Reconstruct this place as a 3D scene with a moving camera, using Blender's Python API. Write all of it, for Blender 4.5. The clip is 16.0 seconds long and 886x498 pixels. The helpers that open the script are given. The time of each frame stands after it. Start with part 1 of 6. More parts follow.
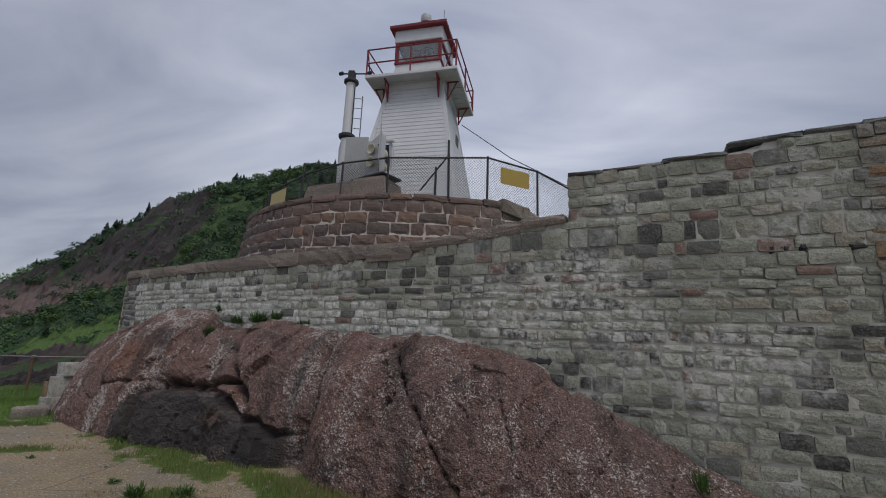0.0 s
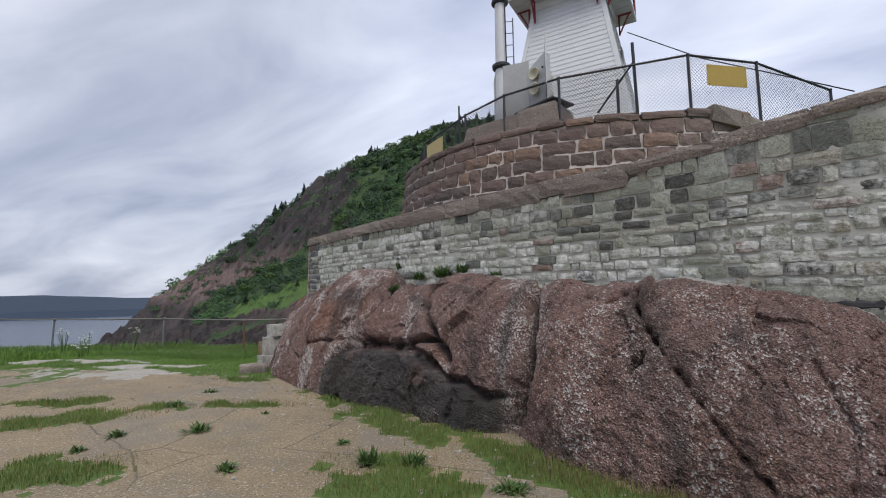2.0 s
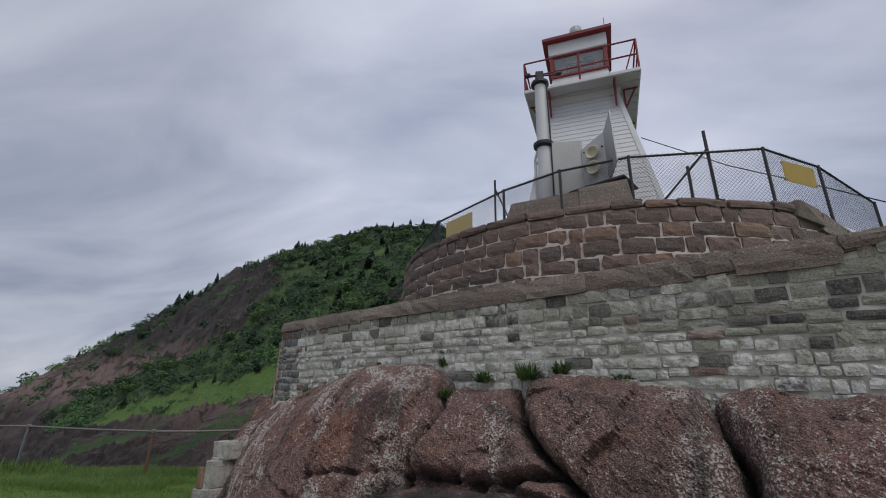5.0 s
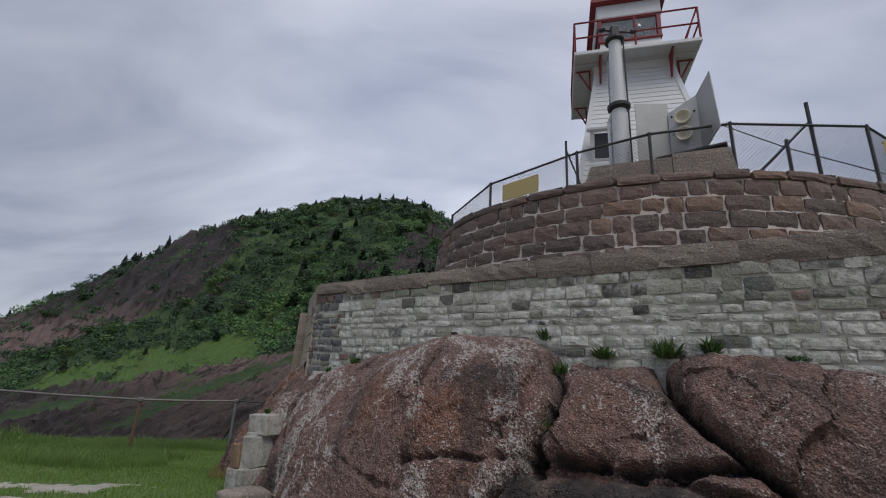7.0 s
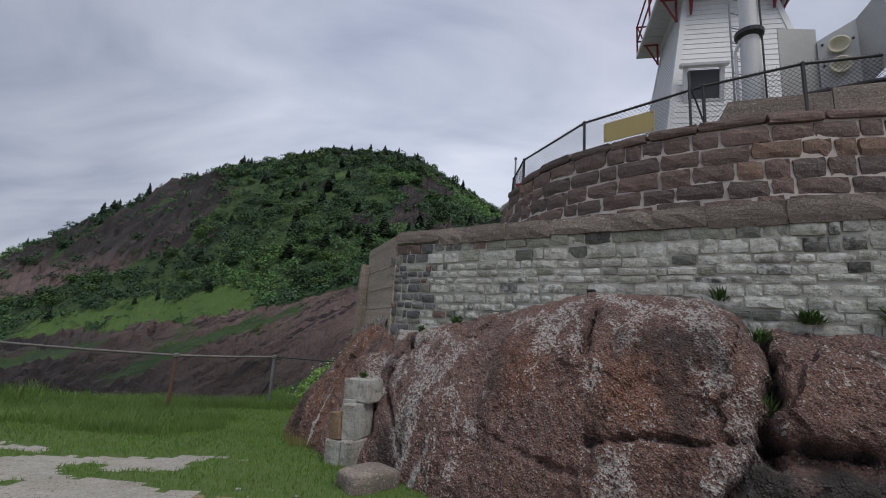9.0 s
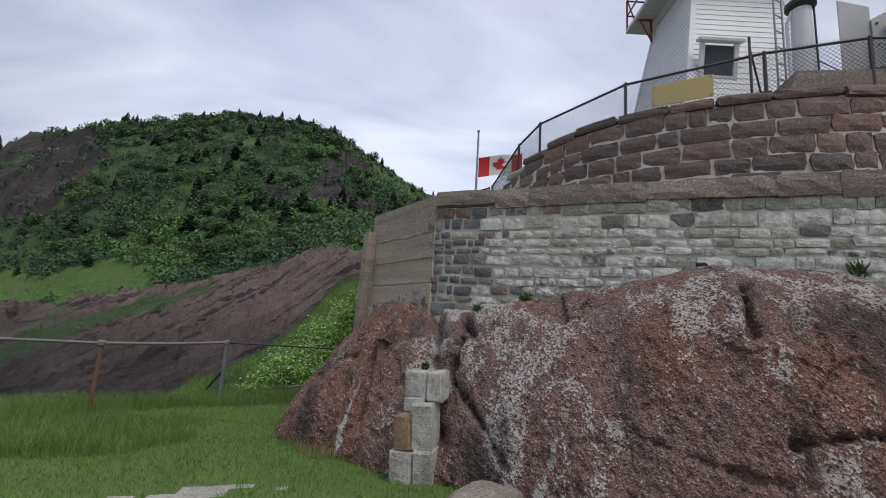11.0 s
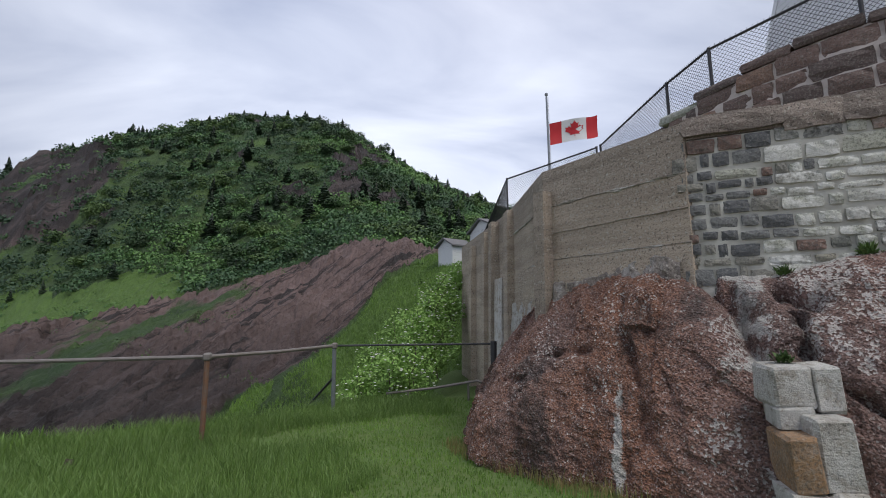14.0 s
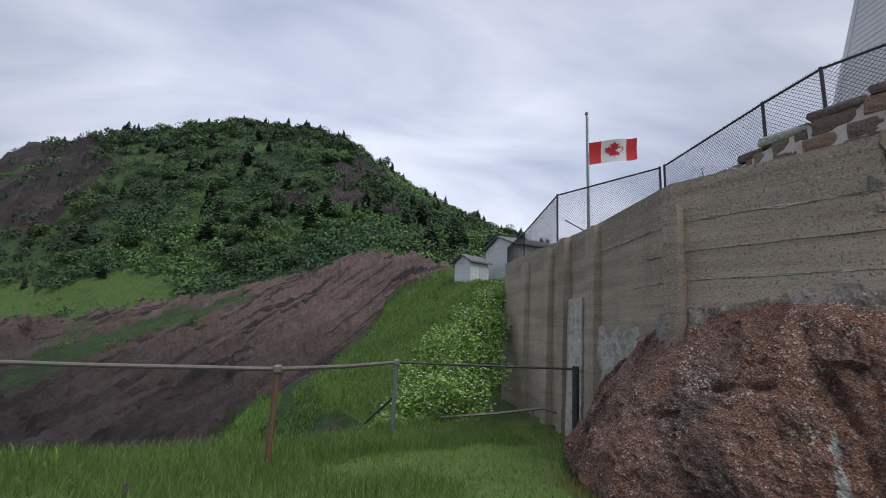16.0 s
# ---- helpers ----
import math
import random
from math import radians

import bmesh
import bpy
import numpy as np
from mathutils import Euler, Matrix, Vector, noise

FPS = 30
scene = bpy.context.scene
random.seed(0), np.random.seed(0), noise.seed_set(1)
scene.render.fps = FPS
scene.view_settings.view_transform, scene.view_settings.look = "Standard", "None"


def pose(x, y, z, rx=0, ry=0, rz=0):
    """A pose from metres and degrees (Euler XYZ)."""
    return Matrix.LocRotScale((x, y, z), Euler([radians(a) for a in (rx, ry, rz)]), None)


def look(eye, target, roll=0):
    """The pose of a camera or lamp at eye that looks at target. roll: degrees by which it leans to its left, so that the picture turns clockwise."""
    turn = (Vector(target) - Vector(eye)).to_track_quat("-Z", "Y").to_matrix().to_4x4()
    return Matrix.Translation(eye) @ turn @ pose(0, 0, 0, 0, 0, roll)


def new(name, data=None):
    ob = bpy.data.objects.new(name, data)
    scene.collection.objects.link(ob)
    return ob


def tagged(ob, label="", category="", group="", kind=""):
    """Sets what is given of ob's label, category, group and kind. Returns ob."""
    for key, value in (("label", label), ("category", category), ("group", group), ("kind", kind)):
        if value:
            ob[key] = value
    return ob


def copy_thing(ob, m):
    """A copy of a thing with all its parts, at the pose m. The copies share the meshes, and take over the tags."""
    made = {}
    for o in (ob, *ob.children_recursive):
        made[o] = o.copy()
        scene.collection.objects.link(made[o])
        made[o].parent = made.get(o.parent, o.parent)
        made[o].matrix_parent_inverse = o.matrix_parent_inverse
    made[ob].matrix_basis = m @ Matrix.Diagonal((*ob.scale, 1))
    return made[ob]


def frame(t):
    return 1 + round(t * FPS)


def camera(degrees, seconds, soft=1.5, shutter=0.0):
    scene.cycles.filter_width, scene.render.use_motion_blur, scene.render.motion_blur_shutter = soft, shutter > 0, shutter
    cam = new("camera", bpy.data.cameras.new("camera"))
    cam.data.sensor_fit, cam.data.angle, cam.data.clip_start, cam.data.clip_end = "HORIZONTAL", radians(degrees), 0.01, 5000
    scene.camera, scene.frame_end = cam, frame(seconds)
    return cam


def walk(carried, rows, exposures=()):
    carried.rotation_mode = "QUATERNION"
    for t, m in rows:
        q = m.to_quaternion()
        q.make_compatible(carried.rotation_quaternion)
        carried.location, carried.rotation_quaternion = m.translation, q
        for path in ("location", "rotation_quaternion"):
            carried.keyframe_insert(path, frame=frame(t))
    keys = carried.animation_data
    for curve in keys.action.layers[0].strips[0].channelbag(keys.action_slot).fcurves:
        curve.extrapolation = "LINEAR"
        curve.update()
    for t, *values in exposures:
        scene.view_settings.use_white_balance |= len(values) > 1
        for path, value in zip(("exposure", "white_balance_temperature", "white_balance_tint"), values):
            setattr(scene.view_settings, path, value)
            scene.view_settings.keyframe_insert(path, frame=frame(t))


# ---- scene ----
cam = camera(89.9, 16.0, soft=1.0)
PATH = [
    (0, (3.95, -0.129, 1.635), (3.867, 1.83, 2.032), 2.1),
    (0.5, (3.752, 0.016, 1.636), (3.459, 1.97, 1.948), -1.6),
    (1, (3.536, 0.218, 1.606), (3.039, 2.143, 1.826), -1.9),
    (1.5, (3.267, 0.449, 1.594), (2.621, 2.33, 1.805), -1.3),
    (2, (2.91, 0.707, 1.577), (2.252, 2.586, 1.766), -0.8),
    (2.5, (2.536, 0.902, 1.545), (1.867, 2.779, 1.718), 0.3),
    (3, (2.132, 1.107, 1.557), (1.49, 2.988, 1.773), 0.4),
    (3.5, (1.737, 1.273, 1.548), (1.242, 3.113, 2.158), 3.0),
    (4, (1.339, 1.461, 1.526), (0.933, 3.302, 2.194), 2.3),
    (4.2, (1.155, 1.561, 1.533), (0.754, 3.402, 2.203), 1.4),
    (6.3, (-0.689, 2.389, 1.49), (-0.808, 4.29, 2.101), 2.9),
    (6.5, (-0.881, 2.453, 1.455), (-0.998, 4.355, 2.061), 2.8),
    (7, (-1.364, 2.615, 1.455), (-1.478, 4.529, 2.024), 3.2),
    (7.5, (-1.844, 2.786, 1.469), (-1.944, 4.725, 1.949), 3.7),
    (8, (-2.295, 3.012, 1.461), (-2.374, 4.96, 1.907), 3.5),
    (8.5, (-2.691, 3.249, 1.47), (-2.744, 5.202, 1.898), 3.8),
    (9, (-3.124, 3.499, 1.465), (-3.158, 5.462, 1.843), 3.8),
    (9.5, (-3.533, 3.793, 1.453), (-3.583, 5.763, 1.799), 0.7),
    (9.7, (-3.709, 3.912, 1.429), (-3.764, 5.883, 1.765), 1.5),
    (11.8, (-5.455, 5.416, 1.34), (-4.866, 7.301, 1.655), 4.3),
    (12, (-5.586, 5.583, 1.334), (-4.986, 7.465, 1.645), 4.6),
    (12.5, (-5.9, 5.878, 1.331), (-5.24, 7.74, 1.639), 5.0),
    (13, (-6.215, 6.141, 1.26), (-5.595, 8.019, 1.561), 3.3),
    (13.5, (-6.494, 6.363, 1.246), (-6.166, 8.317, 1.523), 2.0),
    (14, (-6.738, 6.666, 1.236), (-6.391, 8.616, 1.512), -0.6),
    (14.5, (-7.016, 6.9, 1.178), (-6.733, 8.86, 1.459), 0.0),
    (15, (-7.312, 7.1, 1.192), (-7.05, 9.06, 1.493), 3.5),
    (15.5, (-7.673, 7.33, 1.207), (-7.348, 9.275, 1.54), 3.8),
    (16, (-8.02, 7.497, 1.209), (-7.621, 9.424, 1.563), 2.4),
]
walk(cam, [(t, look(eye, target, roll)) for t, eye, target, roll in PATH],
     [(0, 0.0), (0.5, 0.15), (1, 0.25), (1.5, 0.55), (2, 0.65), (3, 0.7), (3.5, 0.2), (4.2, 0.15), (6.3, 0.15), (8, 0.2), (9.7, 0.26), (11.8, 0.66), (13, 0.70), (14, 0.65), (16, 0.5)])

# ---- light ----
world = bpy.data.worlds.new("world")
scene.world = world
world.use_nodes = True
wn, wl = world.node_tree.nodes, world.node_tree.links
wn.clear()
w_out = wn.new("ShaderNodeOutputWorld")
w_bg = wn.new("ShaderNodeBackground")
w_sky = wn.new("ShaderNodeTexSky")
w_sky.sky_type, w_sky.sun_disc = "NISHITA", False
w_sky.sun_elevation, w_sky.sun_rotation = radians(48), radians(20)
w_gain = wn.new("ShaderNodeMixRGB")
w_gain.blend_type = "MULTIPLY"
w_gain.inputs[0].default_value = 1.0
w_gain.inputs[2].default_value = (0.11, 0.11, 0.11, 1)
wl.new(w_sky.outputs[0], w_gain.inputs[1])
# overcast deck of cloud: soft streaks, drawn out across the sky
w_co = wn.new("ShaderNodeTexCoord")
w_sep = wn.new("ShaderNodeSeparateXYZ")
wl.new(w_co.outputs["Generated"], w_sep.inputs[0])
w_up = wn.new("ShaderNodeMath")
w_up.operation, w_up.inputs[1].default_value = "ADD", 0.28
wl.new(w_sep.outputs[2], w_up.inputs[0])
w_max = wn.new("ShaderNodeMath")
w_max.operation, w_max.inputs[1].default_value = "MAXIMUM", 0.12
wl.new(w_up.outputs[0], w_max.inputs[0])
w_div = wn.new("ShaderNodeVectorMath")
w_div.operation = "DIVIDE"
w_cmb = wn.new("ShaderNodeCombineXYZ")
for k in range(3):
    wl.new(w_max.outputs[0], w_cmb.inputs[k])
wl.new(w_co.outputs["Generated"], w_div.inputs[0])
wl.new(w_cmb.outputs[0], w_div.inputs[1])
w_map = wn.new("ShaderNodeMapping")
w_map.inputs["Rotation"].default_value = (0, 0, radians(-35))
w_map.inputs["Scale"].default_value = (0.75, 1.7, 1)
wl.new(w_div.outputs[0], w_map.inputs[0])
w_no = wn.new("ShaderNodeTexNoise")
w_no.inputs["Scale"].default_value, w_no.inputs["Detail"].default_value = 1.5, 6
w_no.inputs["Roughness"].default_value, w_no.inputs["Distortion"].default_value = 0.5, 0.5
wl.new(w_map.outputs[0], w_no.inputs[0])
w_ramp = wn.new("ShaderNodeValToRGB")
w_ramp.color_ramp.elements[0].position, w_ramp.color_ramp.elements[0].color = 0.30, (0.275, 0.31, 0.415, 1)
w_ramp.color_ramp.elements[1].position, w_ramp.color_ramp.elements[1].color = 0.72, (0.57, 0.60, 0.69, 1)
wl.new(w_no.outputs[0], w_ramp.inputs[0])
w_mix = wn.new("ShaderNodeMixRGB")
w_mix.inputs[0].default_value = 0.93
wl.new(w_gain.outputs[0], w_mix.inputs[1])
wl.new(w_ramp.outputs[0], w_mix.inputs[2])
# the deck is thinner and brighter low over the hill's right flank
w_dot = wn.new("ShaderNodeVectorMath")
w_dot.operation = "DOT_PRODUCT"
w_dot.inputs[1].default_value = Vector((0.08, 0.90, 0.42)).normalized()
wl.new(w_co.outputs["Generated"], w_dot.inputs[0])
w_thin = wn.new("ShaderNodeMapRange")
w_thin.interpolation_type = "SMOOTHSTEP"
w_thin.inputs["From Min"].default_value, w_thin.inputs["From Max"].default_value = 0.70, 1.0
w_thin.inputs["To Min"].default_value, w_thin.inputs["To Max"].default_value = 0.85, 1.10
wl.new(w_dot.outputs["Value"], w_thin.inputs["Value"])
w_lit = wn.new("ShaderNodeVectorMath")
w_lit.operation = "SCALE"
wl.new(w_mix.outputs[0], w_lit.inputs[0])
wl.new(w_thin.outputs[0], w_lit.inputs["Scale"])
wl.new(w_lit.outputs[0], w_bg.inputs[0])
w_bg.inputs[1].default_value = 1.0
wl.new(w_bg.outputs[0], w_out.inputs[0])
sun = new("sun", bpy.data.lights.new("sun", "SUN"))
sun.data.energy, sun.data.angle, sun.data.color = 1.25, radians(30), (1.0, 0.96, 0.9)
sun.matrix_world = look((0, 0, 60), (0 - 18, 28, 0))


# ---- materials ----
def mat(name, rough=0.8, metal=0.0):
    m = bpy.data.materials.new(name)
    m.use_nodes = True
    b = m.node_tree.nodes["Principled BSDF"]
    b.inputs["Roughness"].default_value, b.inputs["Metallic"].default_value = rough, metal
    return m, m.node_tree.nodes, m.node_tree.links, b


def tex(n, l, scale, detail=6, rough=0.6, stretch=(1, 1, 1), kind="ShaderNodeTexNoise", rot=(0, 0, 0)):
    """Noise in world metres."""
    g = n.new("ShaderNodeNewGeometry")
    mp = n.new("ShaderNodeMapping")
    mp.inputs["Scale"].default_value = stretch
    mp.inputs["Rotation"].default_value = rot
    l.new(g.outputs["Position"], mp.inputs[0])
    t = n.new(kind)
    t.inputs["Scale"].default_value = scale
    if kind == "ShaderNodeTexNoise":
        t.inputs["Detail"].default_value, t.inputs["Roughness"].default_value = detail, rough
    l.new(mp.outputs[0], t.inputs["Vector"])
    return t.outputs[0]


def ramp(n, l, src, stops, mode="LINEAR"):
    r = n.new("ShaderNodeValToRGB")
    r.color_ramp.interpolation = mode
    e = r.color_ramp.elements
    while len(e) < len(stops):
        e.new(0.5)
    for k, (p, c) in enumerate(stops):
        e[k].position = p
        e[k].color = (c, c, c, 1) if isinstance(c, (int, float)) else (*c, 1)
    l.new(src, r.inputs[0])
    return r.outputs[0]


def mix(n, l, f, a, b, mode="MIX"):
    m = n.new("ShaderNodeMixRGB")
    m.blend_type = mode
    for k, v in enumerate((f, a, b)):
        if isinstance(v, (int, float)):
            m.inputs[k].default_value = v if k == 0 else (v, v, v, 1)
        elif isinstance(v, tuple):
            m.inputs[k].default_value = (*v, 1)
        else:
            l.new(v, m.inputs[k])
    return m.outputs[0]


def mul(n, l, a, b):
    m = n.new("ShaderNodeMath")
    m.operation = "MULTIPLY"
    l.new(a, m.inputs[0])
    if isinstance(b, (int, float)):
        m.inputs[1].default_value = b
    else:
        l.new(b, m.inputs[1])
    return m.outputs[0]


def bump(n, l, b, h, strength, dist):
    k = n.new("ShaderNodeBump")
    k.inputs["Strength"].default_value, k.inputs["Distance"].default_value = strength, dist
    l.new(h, k.inputs["Height"])
    l.new(k.outputs[0], b.inputs["Normal"])


def rnd(n):
    return n.new("ShaderNodeObjectInfo").outputs["Random"]


def m_plain(name, a, c, scale=8, rough=0.7, metal=0.0, bmp=0.15, dist=0.01):
    m, n, l, b = mat(name, rough, metal)
    f = ramp(n, l, tex(n, l, scale), [(0.3, 0), (0.7, 1)])
    g = mix(n, l, mul(n, l, tex(n, l, scale * 9, 3), 0.45), mix(n, l, f, a, c), tuple(v * 0.6 for v in a))
    l.new(g, b.inputs["Base Color"])
    if bmp:
        bump(n, l, b, tex(n, l, scale * 5), bmp, dist)
    return m


def cells(n, l, scale, stretch=(1, 1, 1)):
    """A random value for each pebble-like cell, in world metres."""
    g = n.new("ShaderNodeNewGeometry")
    mp = n.new("ShaderNodeMapping")
    mp.inputs["Scale"].default_value = stretch
    l.new(g.outputs["Position"], mp.inputs[0])
    v = n.new("ShaderNodeTexVoronoi")
    v.inputs["Scale"].default_value = scale
    l.new(mp.outputs[0], v.inputs["Vector"])
    s = n.new("ShaderNodeSeparateColor")
    l.new(v.outputs["Color"], s.inputs[0])
    return s.outputs[0], v.outputs["Distance"]


def attr(n, name):
    a = n.new("ShaderNodeAttribute")
    a.attribute_name = name
    return a.outputs["Fac"]


def m_rock(name, a, c, white, black, wcut=(0.52, 0.59)):
    """Coarse conglomerate: purple-brown, set with dark and pale pebbles, the pale ones thick in streaks."""
    m, n, l, b = mat(name, 0.82)
    base = mix(n, l, ramp(n, l, tex(n, l, 0.9, 5), [(0.35, 0), (0.65, 1)]), a, c)
    rust = mul(n, l, ramp(n, l, mix(n, l, 1.0, tex(n, l, 0.9, 6, 0.6, (1, 1, 0.5)), attr(n, "rust"), "ADD"), [(0.58, 0), (0.85, 1)]), 0.75)
    base = mix(n, l, rust, base, (0.27, 0.115, 0.062))
    base = mix(n, l, ramp(n, l, tex(n, l, 3.2, 6, 0.65, (1, 1, 0.45)), [(0.52, 0), (0.66, 0.6)]), base, tuple(v * 0.50 for v in a))
    small, _ = cells(n, l, 90)
    large, away = cells(n, l, 58)
    base = mix(n, l, ramp(n, l, small, [(0.30, 0.65), (0.34, 0)]), base, tuple(v * 0.32 for v in a))
    base = mix(n, l, ramp(n, l, small, [(0.84, 0), (0.88, 0.55)]), base, (0.40, 0.33, 0.31))
    zone = ramp(n, l, tex(n, l, 1.9, 6, 0.65, (1.3, 1.3, 0.15)), [(wcut[0], 0), (wcut[1], 1)])
    peb = mix(n, l, 0.25, mix(n, l, 0.45, large, tex(n, l, 60, 4, 0.7)), mul(n, l, zone, attr(n, "lichen")), "ADD")
    base = mix(n, l, mul(n, l, ramp(n, l, peb, [(0.755, 0), (0.79, 1)]), white), base, (0.56, 0.52, 0.49))
    lime = mul(n, l, ramp(n, l, mix(n, l, 1.0, attr(n, "lime"), tex(n, l, 12, 8, 0.8), "ADD"), [(0.80, 0), (0.88, 1)]), 0.85)
    base = mix(n, l, lime, base, (0.55, 0.54, 0.51))
    if black:
        stain = ramp(n, l, tex(n, l, 1.6, 6, 0.65, (1, 1, 0.16), rot=(0, 0, 0.7)), [(0.53, 0), (0.64, black)])
        base = mix(n, l, stain, base, (0.026, 0.025, 0.025))
    # near-black for wet rock, and for shade painted into the deep clefts
    wet_and_shade = ramp(n, l, mix(n, l, 0.6, attr(n, "wet_and_shade"), tex(n, l, 5, 8, 0.75, (1, 1, 0.5)), "ADD"), [(0.62, 0), (0.90, 1)])
    base = mix(n, l, mul(n, l, wet_and_shade, 0.90), base, (0.042, 0.038, 0.037))
    l.new(base, b.inputs["Base Color"])
    l.new(ramp(n, l, wet_and_shade, [(0.0, 0.82), (1.0, 0.45)]), b.inputs["Roughness"])
    h = mix(n, l, 0.8, tex(n, l, 7, 9, 0.7), mix(n, l, 0.5, tex(n, l, 36, 5, 0.75), away), "ADD")
    bump(n, l, b, h, 1.0, 0.06)
    return m


def m_stone(name, stops, white=0.8, cut=(0.5, 0.6), rough=0.85):
    """Cut stone: one tone a block, mottled, with lime bloom in patches."""
    m, n, l, b = mat(name, rough)
    base = ramp(n, l, rnd(n), stops, "CONSTANT")
    base = mix(n, l, ramp(n, l, tex(n, l, 7, 6), [(0.40, 0), (0.7, 0.45)]), base, tuple(v * 0.5 for v in stops[1][1]))
    base = mix(n, l, ramp(n, l, tex(n, l, 45, 4, 0.7), [(0.5, 0), (0.7, 0.5)]), base, (0.38, 0.37, 0.33))
    base = mix(n, l, ramp(n, l, tex(n, l, 70, 3, 0.7), [(0.36, 0.6), (0.5, 0)]), base, (0.04, 0.04, 0.04))
    grain, _ = cells(n, l, 55)
    base = mix(n, l, ramp(n, l, grain, [(0.0, 0.5), (0.35, 0.0)]), base, tuple(v * 0.45 for v in stops[0][1]))
    bloom = mul(n, l, ramp(n, l, tex(n, l, 0.75, 4, 0.5), [(cut[0], 0), (cut[1], 1)]), ramp(n, l, tex(n, l, 11, 6, 0.7), [(0.42, 0), (0.58, 1)]))
    base = mix(n, l, mul(n, l, bloom, white), base, (0.68, 0.68, 0.64))
    l.new(base, b.inputs["Base Color"])
    h = mix(n, l, 0.6, tex(n, l, 9, 8, 0.65), tex(n, l, 40, 5, 0.7), "ADD")
    bump(n, l, b, h, 0.7, 0.02)
    return m


def m_leaf(name, lo, hi, scale=0.25, rough=0.6):
    m, n, l, b = mat(name, rough)
    g = n.new("ShaderNodeNewGeometry")
    c = mix(n, l, g.outputs["Random Per Island"], lo, hi)
    c = mix(n, l, ramp(n, l, tex(n, l, scale, 4), [(0.35, 0), (0.7, 0.7)]), c, tuple(v * 0.5 for v in lo))
    l.new(c, b.inputs["Base Color"])
    return m


M_ROCK = m_rock("red_rock", (0.222, 0.142, 0.124), (0.275, 0.154, 0.122), 0.92, 0.65)
M_DARKROCK = m_rock("dark_wet_rock", (0.034, 0.030, 0.029), (0.075, 0.058, 0.052), 0.2, 0.7)
M_STONE = m_stone("wall_stone", [(0.0, (0.34, 0.35, 0.27)), (0.16, (0.43, 0.435, 0.355)), (0.34, (0.28, 0.29, 0.23)), (0.48, (0.37, 0.34, 0.265)),
                                 (0.56, (0.130, 0.137, 0.122)), (0.68, (0.32, 0.335, 0.265)), (0.78, (0.25, 0.150, 0.118)), (0.83, (0.40, 0.40, 0.35)), (0.90, (0.042, 0.042, 0.043))], 0.75, (0.48, 0.62))
M_LIME = m_stone("limewashed_stone", [(0.0, (0.50, 0.51, 0.43)), (0.35, (0.58, 0.58, 0.51)), (0.62, (0.42, 0.43, 0.35)), (0.90, (0.28, 0.275, 0.235)), (0.97, (0.10, 0.10, 0.10))], 0.95, (0.30, 0.44))
M_QUOIN = m_stone("slate_quoin", [(0.0, (0.20, 0.205, 0.20)), (0.4, (0.12, 0.125, 0.13)), (0.62, (0.28, 0.27, 0.23)), (0.9, (0.21, 0.13, 0.10))], 0.3, (0.6, 0.75))
M_TAN = m_stone("tan_block", [(0.0, (0.30, 0.24, 0.17)), (0.3, (0.26, 0.245, 0.21)), (0.65, (0.30, 0.17, 0.08)), (0.8, (0.27, 0.21, 0.15))], 0.5, (0.55, 0.7))
M_RED = m_stone("red_sandstone", [(0.0, (0.17, 0.115, 0.098)), (0.3, (0.22, 0.145, 0.12)), (0.6, (0.125, 0.092, 0.082)), (0.84, (0.27, 0.165, 0.115))], 0.12, (0.6, 0.75))
M_MORTAR = m_plain("lime_mortar", (0.64, 0.63, 0.57), (0.36, 0.355, 0.31), 2.2, 0.9, bmp=0.6, dist=0.02)
M_PINKMORTAR = m_plain("pale_mortar", (0.66, 0.60, 0.55), (0.46, 0.40, 0.36), 5, 0.9, bmp=0.5)


def m_concrete(name, a, c, white, tones=0.0):
    """Old weathered concrete: stains, board marks, exposed pebbles, pits."""
    m, n, l, b = mat(name, 0.9)
    base = mix(n, l, ramp(n, l, tex(n, l, 1.1, 7, 0.65), [(0.38, 0), (0.62, 1)]), a, c)
    base = mix(n, l, ramp(n, l, tex(n, l, 2.6, 6, 0.65, (0.12, 0.12, 2.6)), [(0.46, 0), (0.62, 0.55)]), base, tuple(v * 0.6 for v in a))
    base = mix(n, l, ramp(n, l, tex(n, l, 1.8, 6, 0.65, (1, 1, 0.12)), [(0.56, 0), (0.74, 0.45)]), base, tuple(v * 0.5 for v in a))
    base = mix(n, l, ramp(n, l, tex(n, l, 34, 5, 0.7), [(0.56, 0), (0.62, 0.85)]), base, (0.50, 0.47, 0.41))
    base = mix(n, l, ramp(n, l, tex(n, l, 48, 4, 0.7), [(0.38, 0.8), (0.44, 0)]), base, tuple(v * 0.25 for v in a))
    if tones:
        base = mix(n, l, ramp(n, l, rnd(n), [(0.25, tones), (0.6, 0.0)]), base, tuple(v * 0.5 for v in a))
    if white:
        w = mul(n, l, ramp(n, l, tex(n, l, 1.8, 5, 0.6, (1, 1, 0.15)), [(0.42, 0), (0.50, 1)]), ramp(n, l, tex(n, l, 11, 7, 0.75), [(0.40, 0), (0.52, white)]))
        base = mix(n, l, w, base, (0.64, 0.64, 0.62))
    l.new(base, b.inputs["Base Color"])
    bump(n, l, b, mix(n, l, 0.7, mix(n, l, 0.6, tex(n, l, 6, 8, 0.7), tex(n, l, 42, 4, 0.7), "ADD"), tex(n, l, 2.2, 7, 0.7, (0.1, 0.1, 3.0)), "ADD"), 0.8, 0.03)
    return m


